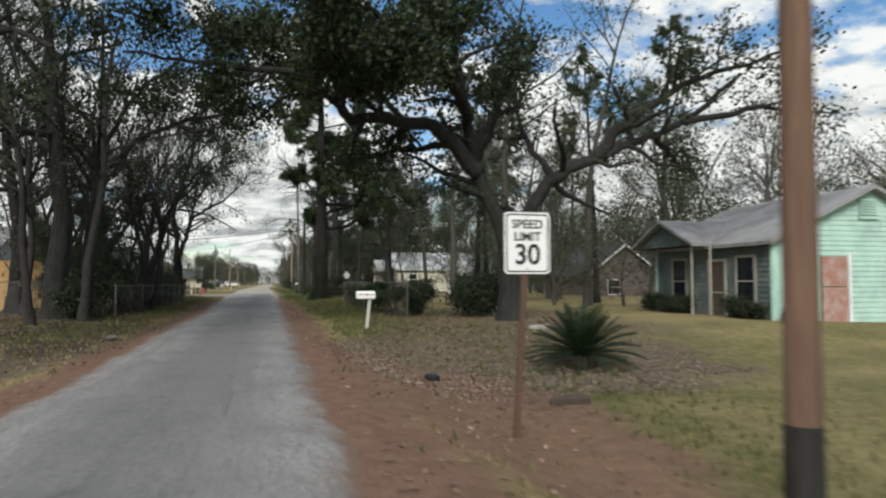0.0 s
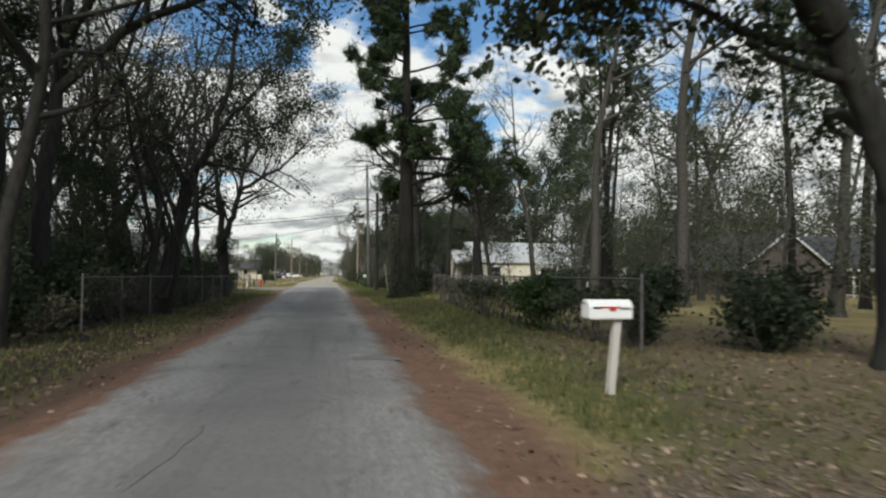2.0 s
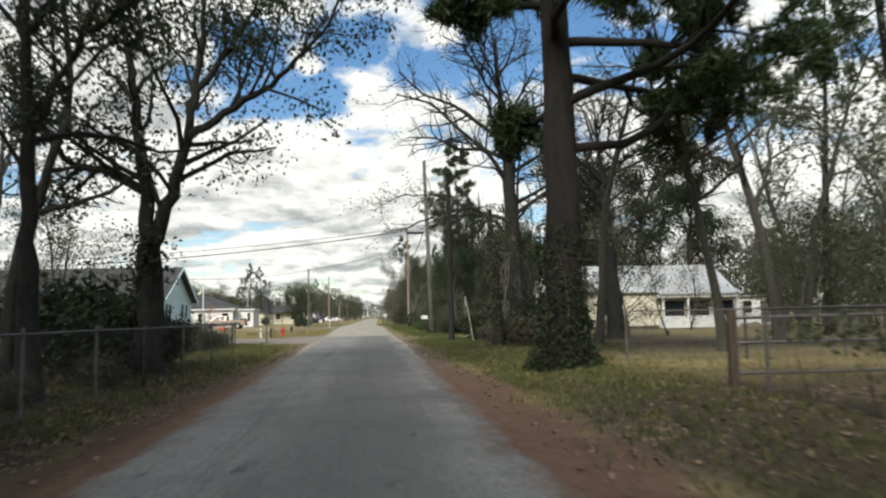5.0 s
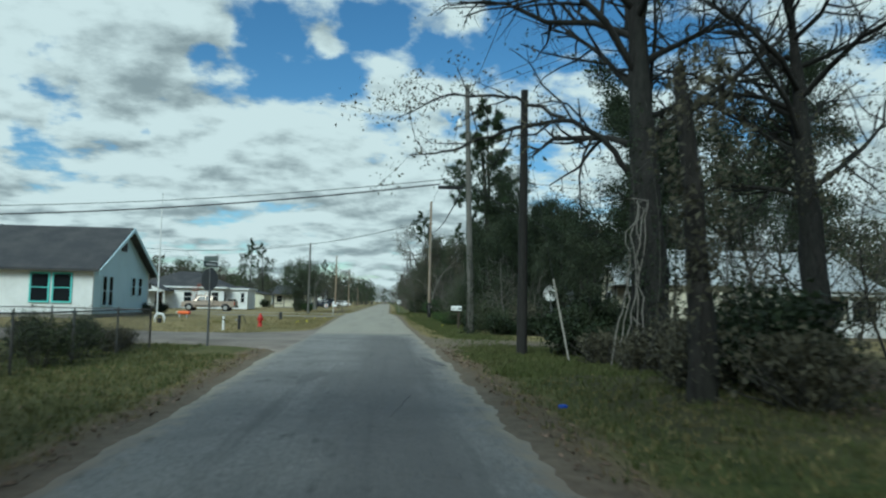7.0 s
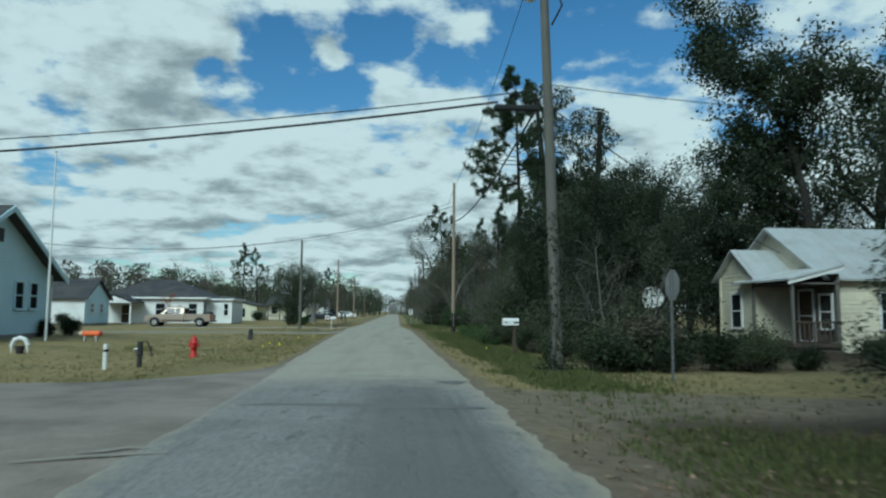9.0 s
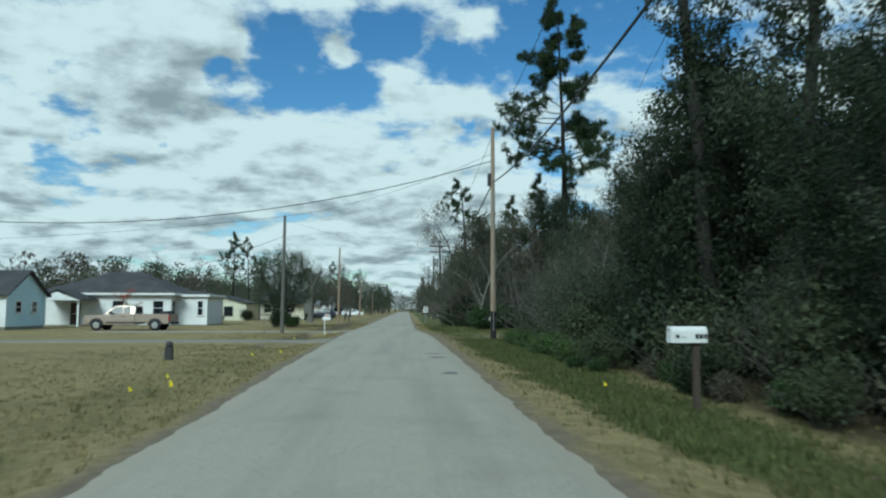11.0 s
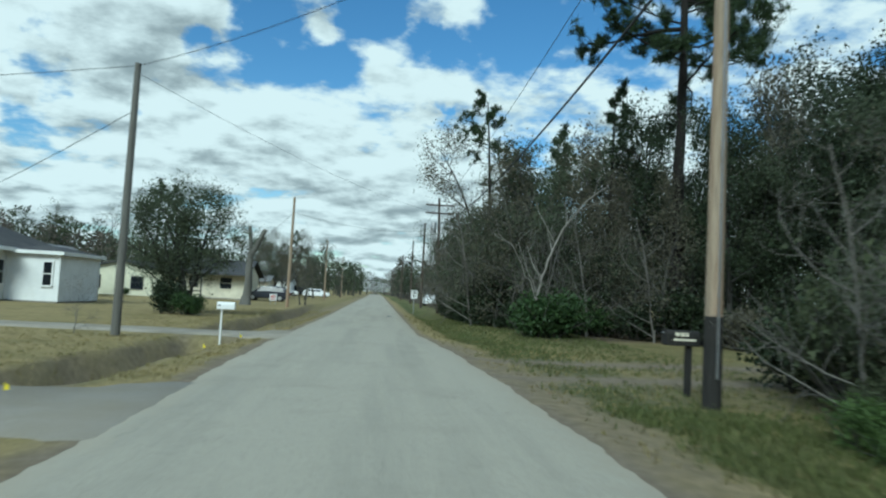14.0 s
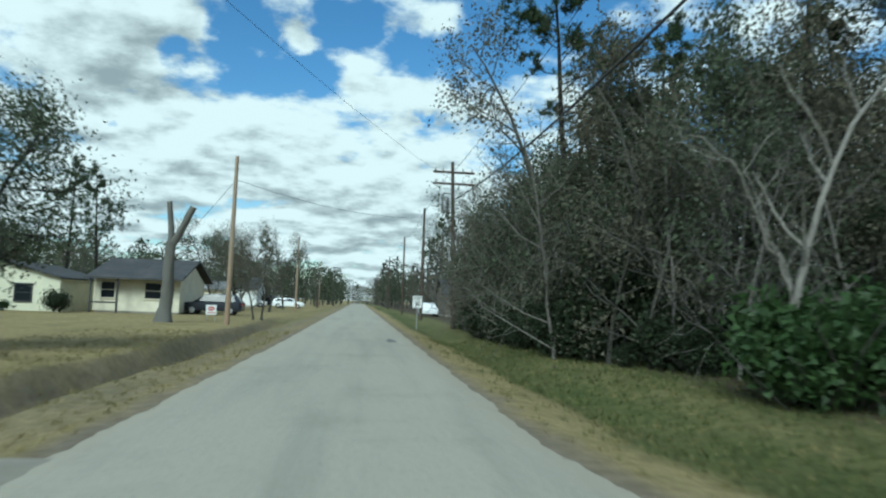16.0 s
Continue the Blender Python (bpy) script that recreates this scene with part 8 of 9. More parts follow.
    Shape().box(-0.11, 0.11, -0.09, 0.09, -0.1, 0.42, None, 0.03).make("housing", M["metal_dark"], ob)
    Shape().lathe([(0.1, 0), (0.12, 0.05), (0.09, 0.14), (0.0, 0.18)], 12, (0, 0, 0.42)).make("cap", M["metal_dark"], ob)
    Shape().tube([(-0.11, 0, 0.25), (-0.2, 0, 0.25), (-0.2, 0, -0.1)], 0.025, 6).make("pipe", M["metal_grey"], ob)


yard_things()


def flags():
    first = None
    for x, y in ((-4.25, 88.4), (-4.85, 88.0), (-5.0, 90.5), (-4.75, 97.9), (-4.1, 99.4), (4.5, 89.7), (-4.5, 117.4), (-4.4, 121.3), (-5.3, 110.2)):
        m = pose(x, y, gz(x, y), 0, 0, (x * 77 + y * 31) % 80 - 40) @ Matrix.Diagonal((0.68, 0.68, 0.68, 1))
        if first is None:
            first = thing("marker_flag", x, y, gz(x, y), "small yellow utility marking flag on a wire", "marker flag", "marker flags")
            Shape().tube([(0, 0, -0.1), (0, 0, 0.38)], 0.004, 4).make("stake", M["metal_grey"], first)
            n = 6
            v = []
            for i in range(n + 1):
                xx = 0.14 * i / n
                yy = 0.015 * math.sin(3.5 * i / n)
                v += [(xx, yy, 0.18 + 0.02 * i / n), (xx, yy, 0.40 - 0.12 * i / n)]
            for i in range(n + 1):
                xx = 0.14 * i / n
                yy = 0.015 * math.sin(3.5 * i / n) + 0.002
                v += [(xx, yy, 0.18 + 0.02 * i / n), (xx, yy, 0.40 - 0.12 * i / n)]
            f = [(2 * i, 2 * i + 2, 2 * i + 3, 2 * i + 1) for i in range(n)] + [(14 + 2 * i, 14 + 2 * i + 1, 14 + 2 * i + 3, 14 + 2 * i + 2) for i in range(n)]
            Shape().add(v, f).make("cloth", M["yellow_flag"], first)
            first.matrix_basis = m
        else:
            copy_thing(first, m)


flags()


def culvert(x, y, turn, label):
    ob = thing("culvert_pipe", x, y, -0.66, label, "culvert", "culverts", turn)
    k = 16
    v, f = [], []
    for r0, yy in ((0.20, 0.5), (0.23, 0.5), (0.23, 1.5), (0.20, 1.5)):
        v += [(r0 * math.cos(2 * math.pi * i / k), yy, 0.26 + r0 * math.sin(2 * math.pi * i / k)) for i in range(k)]
    for s in range(4):
        t = (s + 1) % 4
        f += [(s * k + i, s * k + (i + 1) % k, t * k + (i + 1) % k, t * k + i) for i in range(k)]
    Shape().add(v, f).make("pipe", M["metal_dark"], ob)


culvert(-5.6, 106.9, 0, "dark culvert mouth under the gravel driveway")
culvert(-5.6, 112.0, 180, "dark culvert mouth under the gravel driveway")
culvert(-5.5, 121.6, 0, "dark culvert mouth under the concrete driveway")


def trespass_sign(x, y):
    ob = thing("yard_sign", x, y, gz(x, y), "small white yard sign with a red oval", "yard sign")
    for s in (-0.22, 0.22):
        Shape().box(s - 0.015, s + 0.015, -0.01, 0.01, -0.2, 0.9).make("stake", M["metal_grey"], ob)
    Shape().box(-0.3, 0.3, -0.022, -0.01, 0.35, 0.92).make("panel", M["sign_white"], ob)
    o = [(0.2 * math.cos(radians(a)), 0.70 + 0.12 * math.sin(radians(a))) for a in range(0, 360, 20)]
    Shape().prism(o, "y", -0.026, -0.0225).make("emblem", M["red_paint"], ob)
    Shape().box(-0.14, 0.14, -0.03, -0.0265, 0.68, 0.72).make("writing", M["sign_white"], ob)
    Shape().box(-0.2, 0.2, -0.026, -0.0225, 0.44, 0.49).make("writing", M["red_paint"], ob)


trespass_sign(-9.2, 161.5)


# ---- fences ----
def chain_fence(name_label, pts, tall, post_every=2.6, cell=0.085, top=True):
    ob = thing("chain_link_fence", 0, 0, 0, name_label, "fence")
    W, n = [], 0
    faces = []
    for (x0, y0), (x1, y1) in zip(pts[:-1], pts[1:]):
        L = math.hypot(x1 - x0, y1 - y0)
        ux, uy = (x1 - x0) / L, (y1 - y0) / L
        k = max(1, round(L / post_every))
        for i in range(k + 1):
            s = L * i / k
            x, y = x0 + ux * s, y0 + uy * s
            g = gz(x, y)
            Shape().tube([(x, y, g - 0.3), (x, y, g + tall + 0.04), (x, y, g + tall + 0.08)], [0.028, 0.028, 0.012], 8).make("post", M["chain"], ob)
        if top:
            ss = np.linspace(0, L, max(2, int(L / 1.2)))
            P = [(x0 + ux * s, y0 + uy * s, gz(x0 + ux * s, y0 + uy * s) + tall) for s in ss]
            Shape().tube(P, 0.019, 6).make("top_rail", M["chain"], ob)
        # woven wire: two families of slanting strands
        for sgn in (1, -1):
            for s in np.arange(-tall, L + tall, cell):
                a0, a1 = s, s + sgn * tall
                t0, t1 = 0.0, 1.0
                lo, hi = min(a0, a1), max(a0, a1)
                if hi <= 0 or lo >= L:
                    continue
                ta, tb = (0 - a0) / (a1 - a0), (L - a0) / (a1 - a0)
                t0, t1 = max(0.0, min(ta, tb)), min(1.0, max(ta, tb))
                if t1 - t0 < 0.02:
                    continue
                for t in (t0, t1):
                    q = a0 + (a1 - a0) * t
                    x, y = x0 + ux * q, y0 + uy * q
                    z = gz(x, y) + 0.02 + t * (tall - 0.02)
                    e = 0.004
                    W += [(x + ux * e, y + uy * e, z), (x - ux * e, y - uy * e, z)]
                faces.append((n, n + 1, n + 3, n + 2))
                n += 4
    net = mesh_object("wire_mesh", W, np.array(faces), M["chain"], ob)
    tagged(net, kind="stuff")
    return ob


chain_fence("old chain-link fence overgrown with shrubs and vines", [(6.1, 17.5), (5.75, 25.0), (5.8, 31.0), (6.15, 37.4)], 1.15)
chain_fence("sagging chain-link fence round a grassy yard", [(6.7, 44.2), (9.4, 43.8), (14.0, 43.4)], 1.15)
chain_fence("rusty chain-link fence among the roadside trees", [(-3.75, 22.6), (-3.65, 33), (-3.75, 43), (-3.7, 51.5)], 1.15)
chain_fence("chain-link fence with weeds at the street corner", [(-6.2, 52.2), (-6.3, 65.4), (-15, 65.6)], 1.15)
chain_fence("chain-link fence before a yellow board fence", [(-6.4, 24.2), (-16, 24.6)], 1.3)


def vine_hedge(a, b, seed, low, high, n, mat):
    """A stretch of vines grown over a fence: thin stems below, a shaggy leaf mass on top."""
    r = np.random.RandomState(seed)
    a, b = np.array(a, float), np.array(b, float)
    mid = (a + b) / 2
    ob = thing("vine_hedge", mid[0], mid[1], gz(*mid), "shaggy evergreen vines grown over a wire fence", "hedge", "vine hedge")
    T = Tree(seed)
    L = np.linalg.norm(b - a)
    for k in range(int(L * 5)):
        p = a + (b - a) * r.rand() - mid
        T.limb((p[0] + r.normal(0, 0.08), p[1], -0.1), (r.normal(0, 0.15), r.normal(0, 0.15), 1), high * (0.7 + 0.4 * r.rand()), 0.016, 0.006, 5, 0.12, 0.02, 2)
    T.wood("stem", M["twig"], ob)
    s = r.rand(n)
    lump = 0.5 + 0.5 * np.sin(s * L * 2.3 + seed) * np.sin(s * L * 5.1 + 2 * seed)
    z0, z1 = low + 0.25 * lump * r.rand(n), high * (0.82 + 0.3 * lump)
    z = z0 + (z1 - z0) * np.sqrt(r.rand(n))
    hang = r.rand(n) < 0.10
    z = np.where(hang, z * r.rand(n), z)
    w = 0.14 + 0.26 * lump
    c = (a - mid)[None] + (b - a)[None] * s[:, None] + np.stack([r.normal(0, 1, n) * w, r.normal(0, 0.08, n)], 1)
    leaf_mesh("leaves", np.stack([c[:, 0], c[:, 1], np.maximum(z, 0.02)], 1), M[mat], 0.075, r, ob, 0.8)


for k, (a, b, lo_, hi_, n_, mt_) in enumerate((((6.1, 17.6), (6.0, 19.8), 0.45, 0.95, 900, "leaf_dark"), ((6.0, 19.8), (5.9, 21.2), 0.45, 0.9, 600, "leaf_olive"), ((5.9, 21.4), (5.85, 22.8), 0.2, 1.1, 5200, "leaf_green"),
                                               ((5.8, 23.4), (5.75, 25.6), 0.4, 0.95, 600, "leaf_olive"), ((5.75, 25.6), (5.78, 27.6), 0.5, 0.95, 800, "leaf_dark"), ((5.78, 28.0), (5.8, 29.2), 0.15, 0.95, 1000, "leaf_dark"),
                                               ((5.82, 30.6), (5.95, 33.4), 0.45, 1.0, 600, "leaf_brown"), ((5.95, 33.4), (6.1, 36.6), 0.6, 1.0, 420, "leaf_olive"))):
    vine_hedge(a, b, 300 + k, lo_, hi_, n_, mt_)


def yard_gate():
    ob = thing("yard_gate", 6.2, 38.4, gz(6.2, 38.4), "old wide wire yard gate with wooden posts", "gate", rz=-8)
    for x in (0, 2.6, 5.2):
        Shape().box(x - 0.06, x + 0.06, -0.06, 0.06, -0.3, 1.1 if x else 1.15, None, 0.01).make("gate_post", M["wood_dark"], ob)
    for z in (0.2, 0.65, 1.02):
        Shape().tube([(0, -0.03, z), (2.6, -0.03, z + 0.02), (5.2, -0.03, z - 0.03)], 0.025, 7).make("bar", M["chain"], ob)
    W, F = [], []
    for i, x in enumerate(np.arange(0.08, 5.15, 0.14)):
        W += [(x - 0.003, -0.03, 0.2), (x + 0.003, -0.03, 0.2), (x + 0.003, -0.03, 1.0), (x - 0.003, -0.03, 1.0)]
        F.append((4 * i, 4 * i + 1, 4 * i + 2, 4 * i + 3))
    mesh_object("wire_mesh", W, np.array(F), M["chain"], ob)


yard_gate()


def board_fence():
    ob = thing("board_fence", 0, 0, 0, "new yellow wooden privacy fence of upright boards", "fence")
    r = random.Random(5)
    me = None
    for i in range(56):
        x = -8.2 - 0.148 * i
        g = gz(x, 29.0)
        if me is None:
            b = Shape().add([(0, 0, 0), (0.14, 0, 0), (0.14, 0.02, 0), (0, 0.02, 0), (0, 0, 2.15), (0.03, 0, 2.2), (0.11, 0, 2.2), (0.14, 0, 2.15), (0, 0.02, 2.15), (0.03, 0.02, 2.2), (0.11, 0.02, 2.2), (0.14, 0.02, 2.15)],
                            [(0, 1, 7, 6, 5, 4), (3, 8, 9, 10, 11, 2), (0, 4, 8, 3), (1, 2, 11, 7), (4, 5, 9, 8), (5, 6, 10, 9), (6, 7, 11, 10), (0, 3, 2, 1)]).make("board", M["wood_yellow"], ob)
            me = b.data
        else:
            b = new("board", me)
            b.parent = ob
        b.matrix_local = pose(x, 29.0 + r.uniform(-0.006, 0.006), g + 0.03 + r.uniform(-0.015, 0.015), 0, r.uniform(-0.4, 0.4), 0)
    for z in (0.5, 1.8):
        Shape().box(-16.5, -8.05, 29.03, 29.08, z, z + 0.09).make("rail", M["wood_yellow"], ob)


board_fence()


# ---- vehicles ----
def wheel(parent, x, y, r, w, out):
    s = Shape().tube([(x, y - w / 2, r), (x, y - w / 2 + 0.03, r), (x, y + w / 2 - 0.03, r), (x, y + w / 2, r)], [r * 0.9, r, r, r * 0.9], 22)
    t = s.make("tyre", M["tyre"], parent, smooth=False)
    yo = y + out * (w / 2 + 0.006)
    Shape().tube([(x, yo - out * 0.05, r), (x, yo, r), (x, yo + out * 0.008, r)], [r * 0.62, r * 0.6, r * 0.2], 18).make("rim", M["rim"], t)


def loft(sections, mat, name, parent, smooth=True):
    """Sections across the car: (x, half width low, half width high, z low, z high)."""
    v, f = [], []
    for x, wl, wh, zl, zh in sections:
        m = (zl + zh) / 2
        v += [(x, -wl * 0.96, zl), (x, -wl, zl + 0.12 * (zh - zl)), (x, -(wl + wh) / 2 * 1.01, m), (x, -wh, zh - 0.08 * (zh - zl)), (x, -wh * 0.92, zh),
              (x, wh * 0.92, zh), (x, wh, zh - 0.08 * (zh - zl)), (x, (wl + wh) / 2 * 1.01, m), (x, wl, zl + 0.12 * (zh - zl)), (x, wl * 0.96, zl)]
    n = len(sections)
    for i in range(n - 1):
        f += [(10 * i + j, 10 * i + (j + 1) % 10, 10 * i + 10 + (j + 1) % 10, 10 * i + 10 + j) for j in range(10)]
    f += [tuple(range(9, -1, -1)), tuple(10 * (n - 1) + np.arange(10))]
    return Shape().add(v, f).make(name, mat, parent)


def pickup(x, y, z, rz):
    ob = thing("pickup_truck", x, y, z, "tan extended-cab pickup truck parked on the lawn", "pickup truck", rz=rz)
    P = M["car_tan"]
    b = loft([(-3.05, 0.85, 0.85, 0.45, 0.95), (-2.95, 0.93, 0.93, 0.42, 1.06), (-2.2, 0.97, 0.95, 0.42, 1.12), (-1.55, 0.97, 0.95, 0.42, 1.16), (-1.5, 0.97, 0.95, 0.42, 1.16), (0.55, 0.97, 0.95, 0.42, 1.18)], P, "front_body", ob)
    c = loft([(-1.62, 0.80, 0.80, 1.12, 1.18), (-0.95, 0.84, 0.68, 1.12, 1.80), (-0.2, 0.86, 0.70, 1.12, 1.86), (0.35, 0.85, 0.68, 1.12, 1.82), (0.55, 0.84, 0.68, 1.12, 1.76)], P, "cab", ob)
    for s in (-1, 1):
        for x0, x1, x2, x3 in ((-1.3, -0.92, -0.32, -0.32), (-0.25, -0.25, 0.2, 0.2)):
            Shape().add([(x0, s * 0.875, 1.22), (x3, s * 0.885, 1.22), (x2, s * 0.745, 1.74), (x1, s * 0.745, 1.72)], [(0, 1, 2, 3) if s < 0 else (3, 2, 1, 0)]).make("side_window", M["glass"], c)
    Shape().add([(-1.58, -0.74, 1.21), (-1.58, 0.74, 1.21), (-1.0, 0.62, 1.76), (-1.0, -0.62, 1.76)], [(3, 2, 1, 0)]).make("windscreen", M["glass"], c)
    Shape().add([(0.565, -0.7, 1.24), (0.565, 0.7, 1.24), (0.56, 0.62, 1.7), (0.56, -0.62, 1.7)], [(0, 1, 2, 3)]).make("rear_window", M["glass"], c)
    bed = Shape()
    bed.box(0.6, 3.0, -0.96, -0.88, 0.5, 1.2, None, 0.02).box(0.6, 3.0, 0.88, 0.96, 0.5, 1.2, None, 0.02).box(0.6, 0.66, -0.9, 0.9, 0.5, 1.2).box(0.6, 3.0, -0.9, 0.9, 0.5, 0.58)
    bed.make("bed", P, ob)
    Shape().box(2.98, 3.05, -0.9, 0.9, 0.55, 1.2, None, 0.015).make("tailgate", P, ob)
    for s in (-1, 1):
        for cx in (-2.1, 2.05):
            o = [(cx + 0.52 * math.cos(radians(a)), 0.42 + 0.48 * math.sin(radians(a))) for a in range(0, 181, 15)]
            Shape().prism(o, "y", min(s * 0.955, s * 0.98), max(s * 0.955, s * 0.98)).make("wheel_arch", M["metal_dark"], ob)
            wheel(ob, cx, s * 0.86, 0.39, 0.25, s)
        Shape().box(-1.45, 1.4, min(s * 0.93, s * 1.0), max(s * 0.93, s * 1.0), 0.55, 0.64, None, 0.01).make("side_moulding", M["metal_dark"], ob)
        Shape().box(-1.15, -1.0, min(s * 0.98, s * 1.18), max(s * 0.98, s * 1.18), 1.2, 1.38, None, 0.03).make("mirror", M["black_paint"], ob)
        Shape().box(-3.07, -2.98, min(s * 0.55, s * 0.85), max(s * 0.55, s * 0.85), 0.75, 0.92, None, 0.02).make("headlight", M["sign_white"], ob)
        Shape().box(2.99, 3.06, min(s * 0.78, s * 0.95), max(s * 0.78, s * 0.95), 0.72, 1.1, None, 0.01).make("tail_light", M["red_paint"], ob)
        Shape().box(-0.28, -0.12, min(s * 0.955, s * 0.985), max(s * 0.955, s * 0.985), 1.02, 1.06, None, 0.005).make("door_handle", M["black_paint"], ob)
    Shape().box(-3.16, -3.0, -0.9, 0.9, 0.45, 0.63, None, 0.03).make("front_bumper", M["rim"], ob)
    Shape().box(3.02, 3.2, -0.88, 0.88, 0.45, 0.62, None, 0.03).make("rear_bumper", M["metal_dark"], ob)
    Shape().box(-3.08, -3.0, -0.5, 0.5, 0.7, 0.95, None, 0.01).make("grille", M["metal_dark"], ob)
    Shape().box(2.3, 2.9, -0.8, 0.8, 1.05, 1.42, None, 0.04).make("cargo", M["metal_dark"], ob, "dark load in the bed")
    return ob


def estate(x, y, rz, mat, label, tall=1.62, name="suv"):
    ob = thing(name, x, y, gz(x, y), label, "car", "parked cars", rz)
    k = tall / 1.62
    loft([(-2.25, 0.75, 0.75, 0.35, 0.75), (-2.1, 0.86, 0.84, 0.3, 0.88), (-1.2, 0.9, 0.86, 0.28, 0.98), (2.0, 0.9, 0.88, 0.28, 1.02), (2.2, 0.82, 0.82, 0.35, 0.98)], mat, "body", ob)
    c = loft([(-1.35, 0.76, 0.74, 0.94, 1.0), (-0.6, 0.82, 0.62, 0.94, 1.52 * k), (0.5, 0.84, 0.66, 0.94, 1.62 * k), (1.6, 0.83, 0.64, 0.94, 1.56 * k), (2.12, 0.78, 0.7, 0.94, 1.05)], mat, "cabin", ob)
    for s in (-1, 1):
        for q in ((-1.0, -0.5, 0.15, 0.15), (0.22, 0.22, 0.95, 0.95), (1.02, 1.02, 1.5, 1.75)):
            Shape().add([(q[0], s * 0.855, 1.02), (q[3], s * 0.86, 1.02), (q[2], s * 0.70, 1.46 * k), (q[1], s * 0.70, 1.42 * k)], [(0, 1, 2, 3) if s < 0 else (3, 2, 1, 0)]).make("side_window", M["glass"], c)
        for cx in (-1.4, 1.35):
            wheel(ob, cx, s * 0.79, 0.34, 0.22, s)
        Shape().box(-2.27, -2.15, min(s * 0.5, s * 0.75), max(s * 0.5, s * 0.75), 0.6, 0.74, None, 0.02).make("headlight", M["sign_white"], ob)
        Shape().box(2.14, 2.23, min(s * 0.6, s * 0.8), max(s * 0.6, s * 0.8), 0.7, 0.92, None, 0.02).make("tail_light", M["red_paint"], ob)
    Shape().add([(-1.3, -0.7, 1.02), (-1.3, 0.7, 1.02), (-0.66, 0.58, 1.45 * k), (-0.66, -0.58, 1.45 * k)], [(3, 2, 1, 0)]).make("windscreen", M["glass"], c)
    Shape().add([(2.1, -0.68, 1.06), (2.1, 0.68, 1.06), (1.68, 0.58, 1.48 * k), (1.68, -0.58, 1.48 * k)], [(0, 1, 2, 3)]).make("rear_window", M["glass"], c)
    return ob


pickup(-19.93, 127.67, gz(-19.93, 127.67), 0)
estate(-11.6, 174.5, 0, M["car_dark"], "black sport utility vehicle parked beside a house")
estate(-10.5, 222, 180, M["car_white"], "white car parked off the road", 1.5, "car")
estate(-16, 224, 180, M["car_white"], "white car parked off the road", 1.5, "car")
estate(-13.5, 228, 175, M["car_dark"], "dark van parked off the road", 1.9, "van")
estate(7.0, 195, 90, M["car_white"], "white car parked near the wood", 1.5, "car")


# ---- ground cover and oddments ----
def cycad(x, y):
    ob = thing("sago_palm", x, y, gz(x, y), "dark green sago palm with a ring of stiff fronds", "palm")
    Shape().lathe([(0.16, -0.1), (0.2, 0.1), (0.17, 0.3), (0.08, 0.36)], 10).make("stem", M["wood_dark"], ob)
    r = np.random.RandomState(8)
    for i in range(84):
        a, el = i * 2.39996, 0.02 + 1.3 * (i / 84) ** 0.9
        ln = 1.2 + 0.28 * r.rand()
        t = np.linspace(0, 1, 12)
        rad = ln * t * np.cos(el) + 0.05
        z = 0.3 + ln * t * np.sin(el) - 0.42 * ln * t * t * (0.9 - 0.45 * np.sin(el))
        pts = np.stack([rad * math.cos(a), rad * math.sin(a), z], 1)
        S = Shape().tube(pts, np.linspace(0.014, 0.004, 12), 4, False)
        side = np.array([-math.sin(a), math.cos(a), 0])
        for k in range(1, 12):
            d = unit(pts[k] - pts[k - 1])
            w = 0.2 * math.sin(math.pi * (0.12 + 0.85 * k / 12)) + 0.02
            for j in (0.0, 0.5):
                p = pts[k] + (pts[min(k + 1, 11)] - pts[k]) * j
                for s in (-1, 1):
                    e = p + side * s * w + d * w * 0.5 + np.array([0, 0, 0.35 * w])
                    S.add([p - d * 0.014, p + d * 0.014, e], [(0, 1, 2)])
        S.make("frond", M["cycad"], ob)


cycad(8.25, 8.9)


def stub_tree(x, y):
    """A topped tree: trunk with two sawn-off arms."""
    T = Tree(77)
    ob = tree_thing("topped_tree", "topped grey tree trunk with two sawn-off arms", "tree")
    p, q, d = T.limb((0, 0, -0.2), (0.02, 0, 1), 4.4, 0.34, 0.24, 8, 0.03)
    T.paths.append((np.array([(0, 0, -0.3), (0, 0, 0.1), (0, 0, 0.7)]), np.array([0.58, 0.46, 0.34]), 0))
    T.limb(p[-1] - d * 0.2, (0.02, 0, 1), 2.3, 0.17, 0.13, 5, 0.03)
    T.limb(p[-1] - d * 0.3, (0.62, 0, 1), 2.4, 0.2, 0.17, 5, 0.06, 0.05)
    T.wood("trunk", M["wood_weathered"], ob, (12, 8, 5, 3))
    for (pts, rad, lv) in T.paths[2:]:
        dd = unit(pts[-1] - pts[-2])
        Shape().tube([pts[-1] - dd * 0.01, pts[-1] + dd * 0.012], rad[-1] * 1.06, 12).make("sawn_end", M["wood_pale"], ob)
    ob.matrix_basis = pose(x, y, gz(x, y))


stub_tree(-10.7, 157.2)


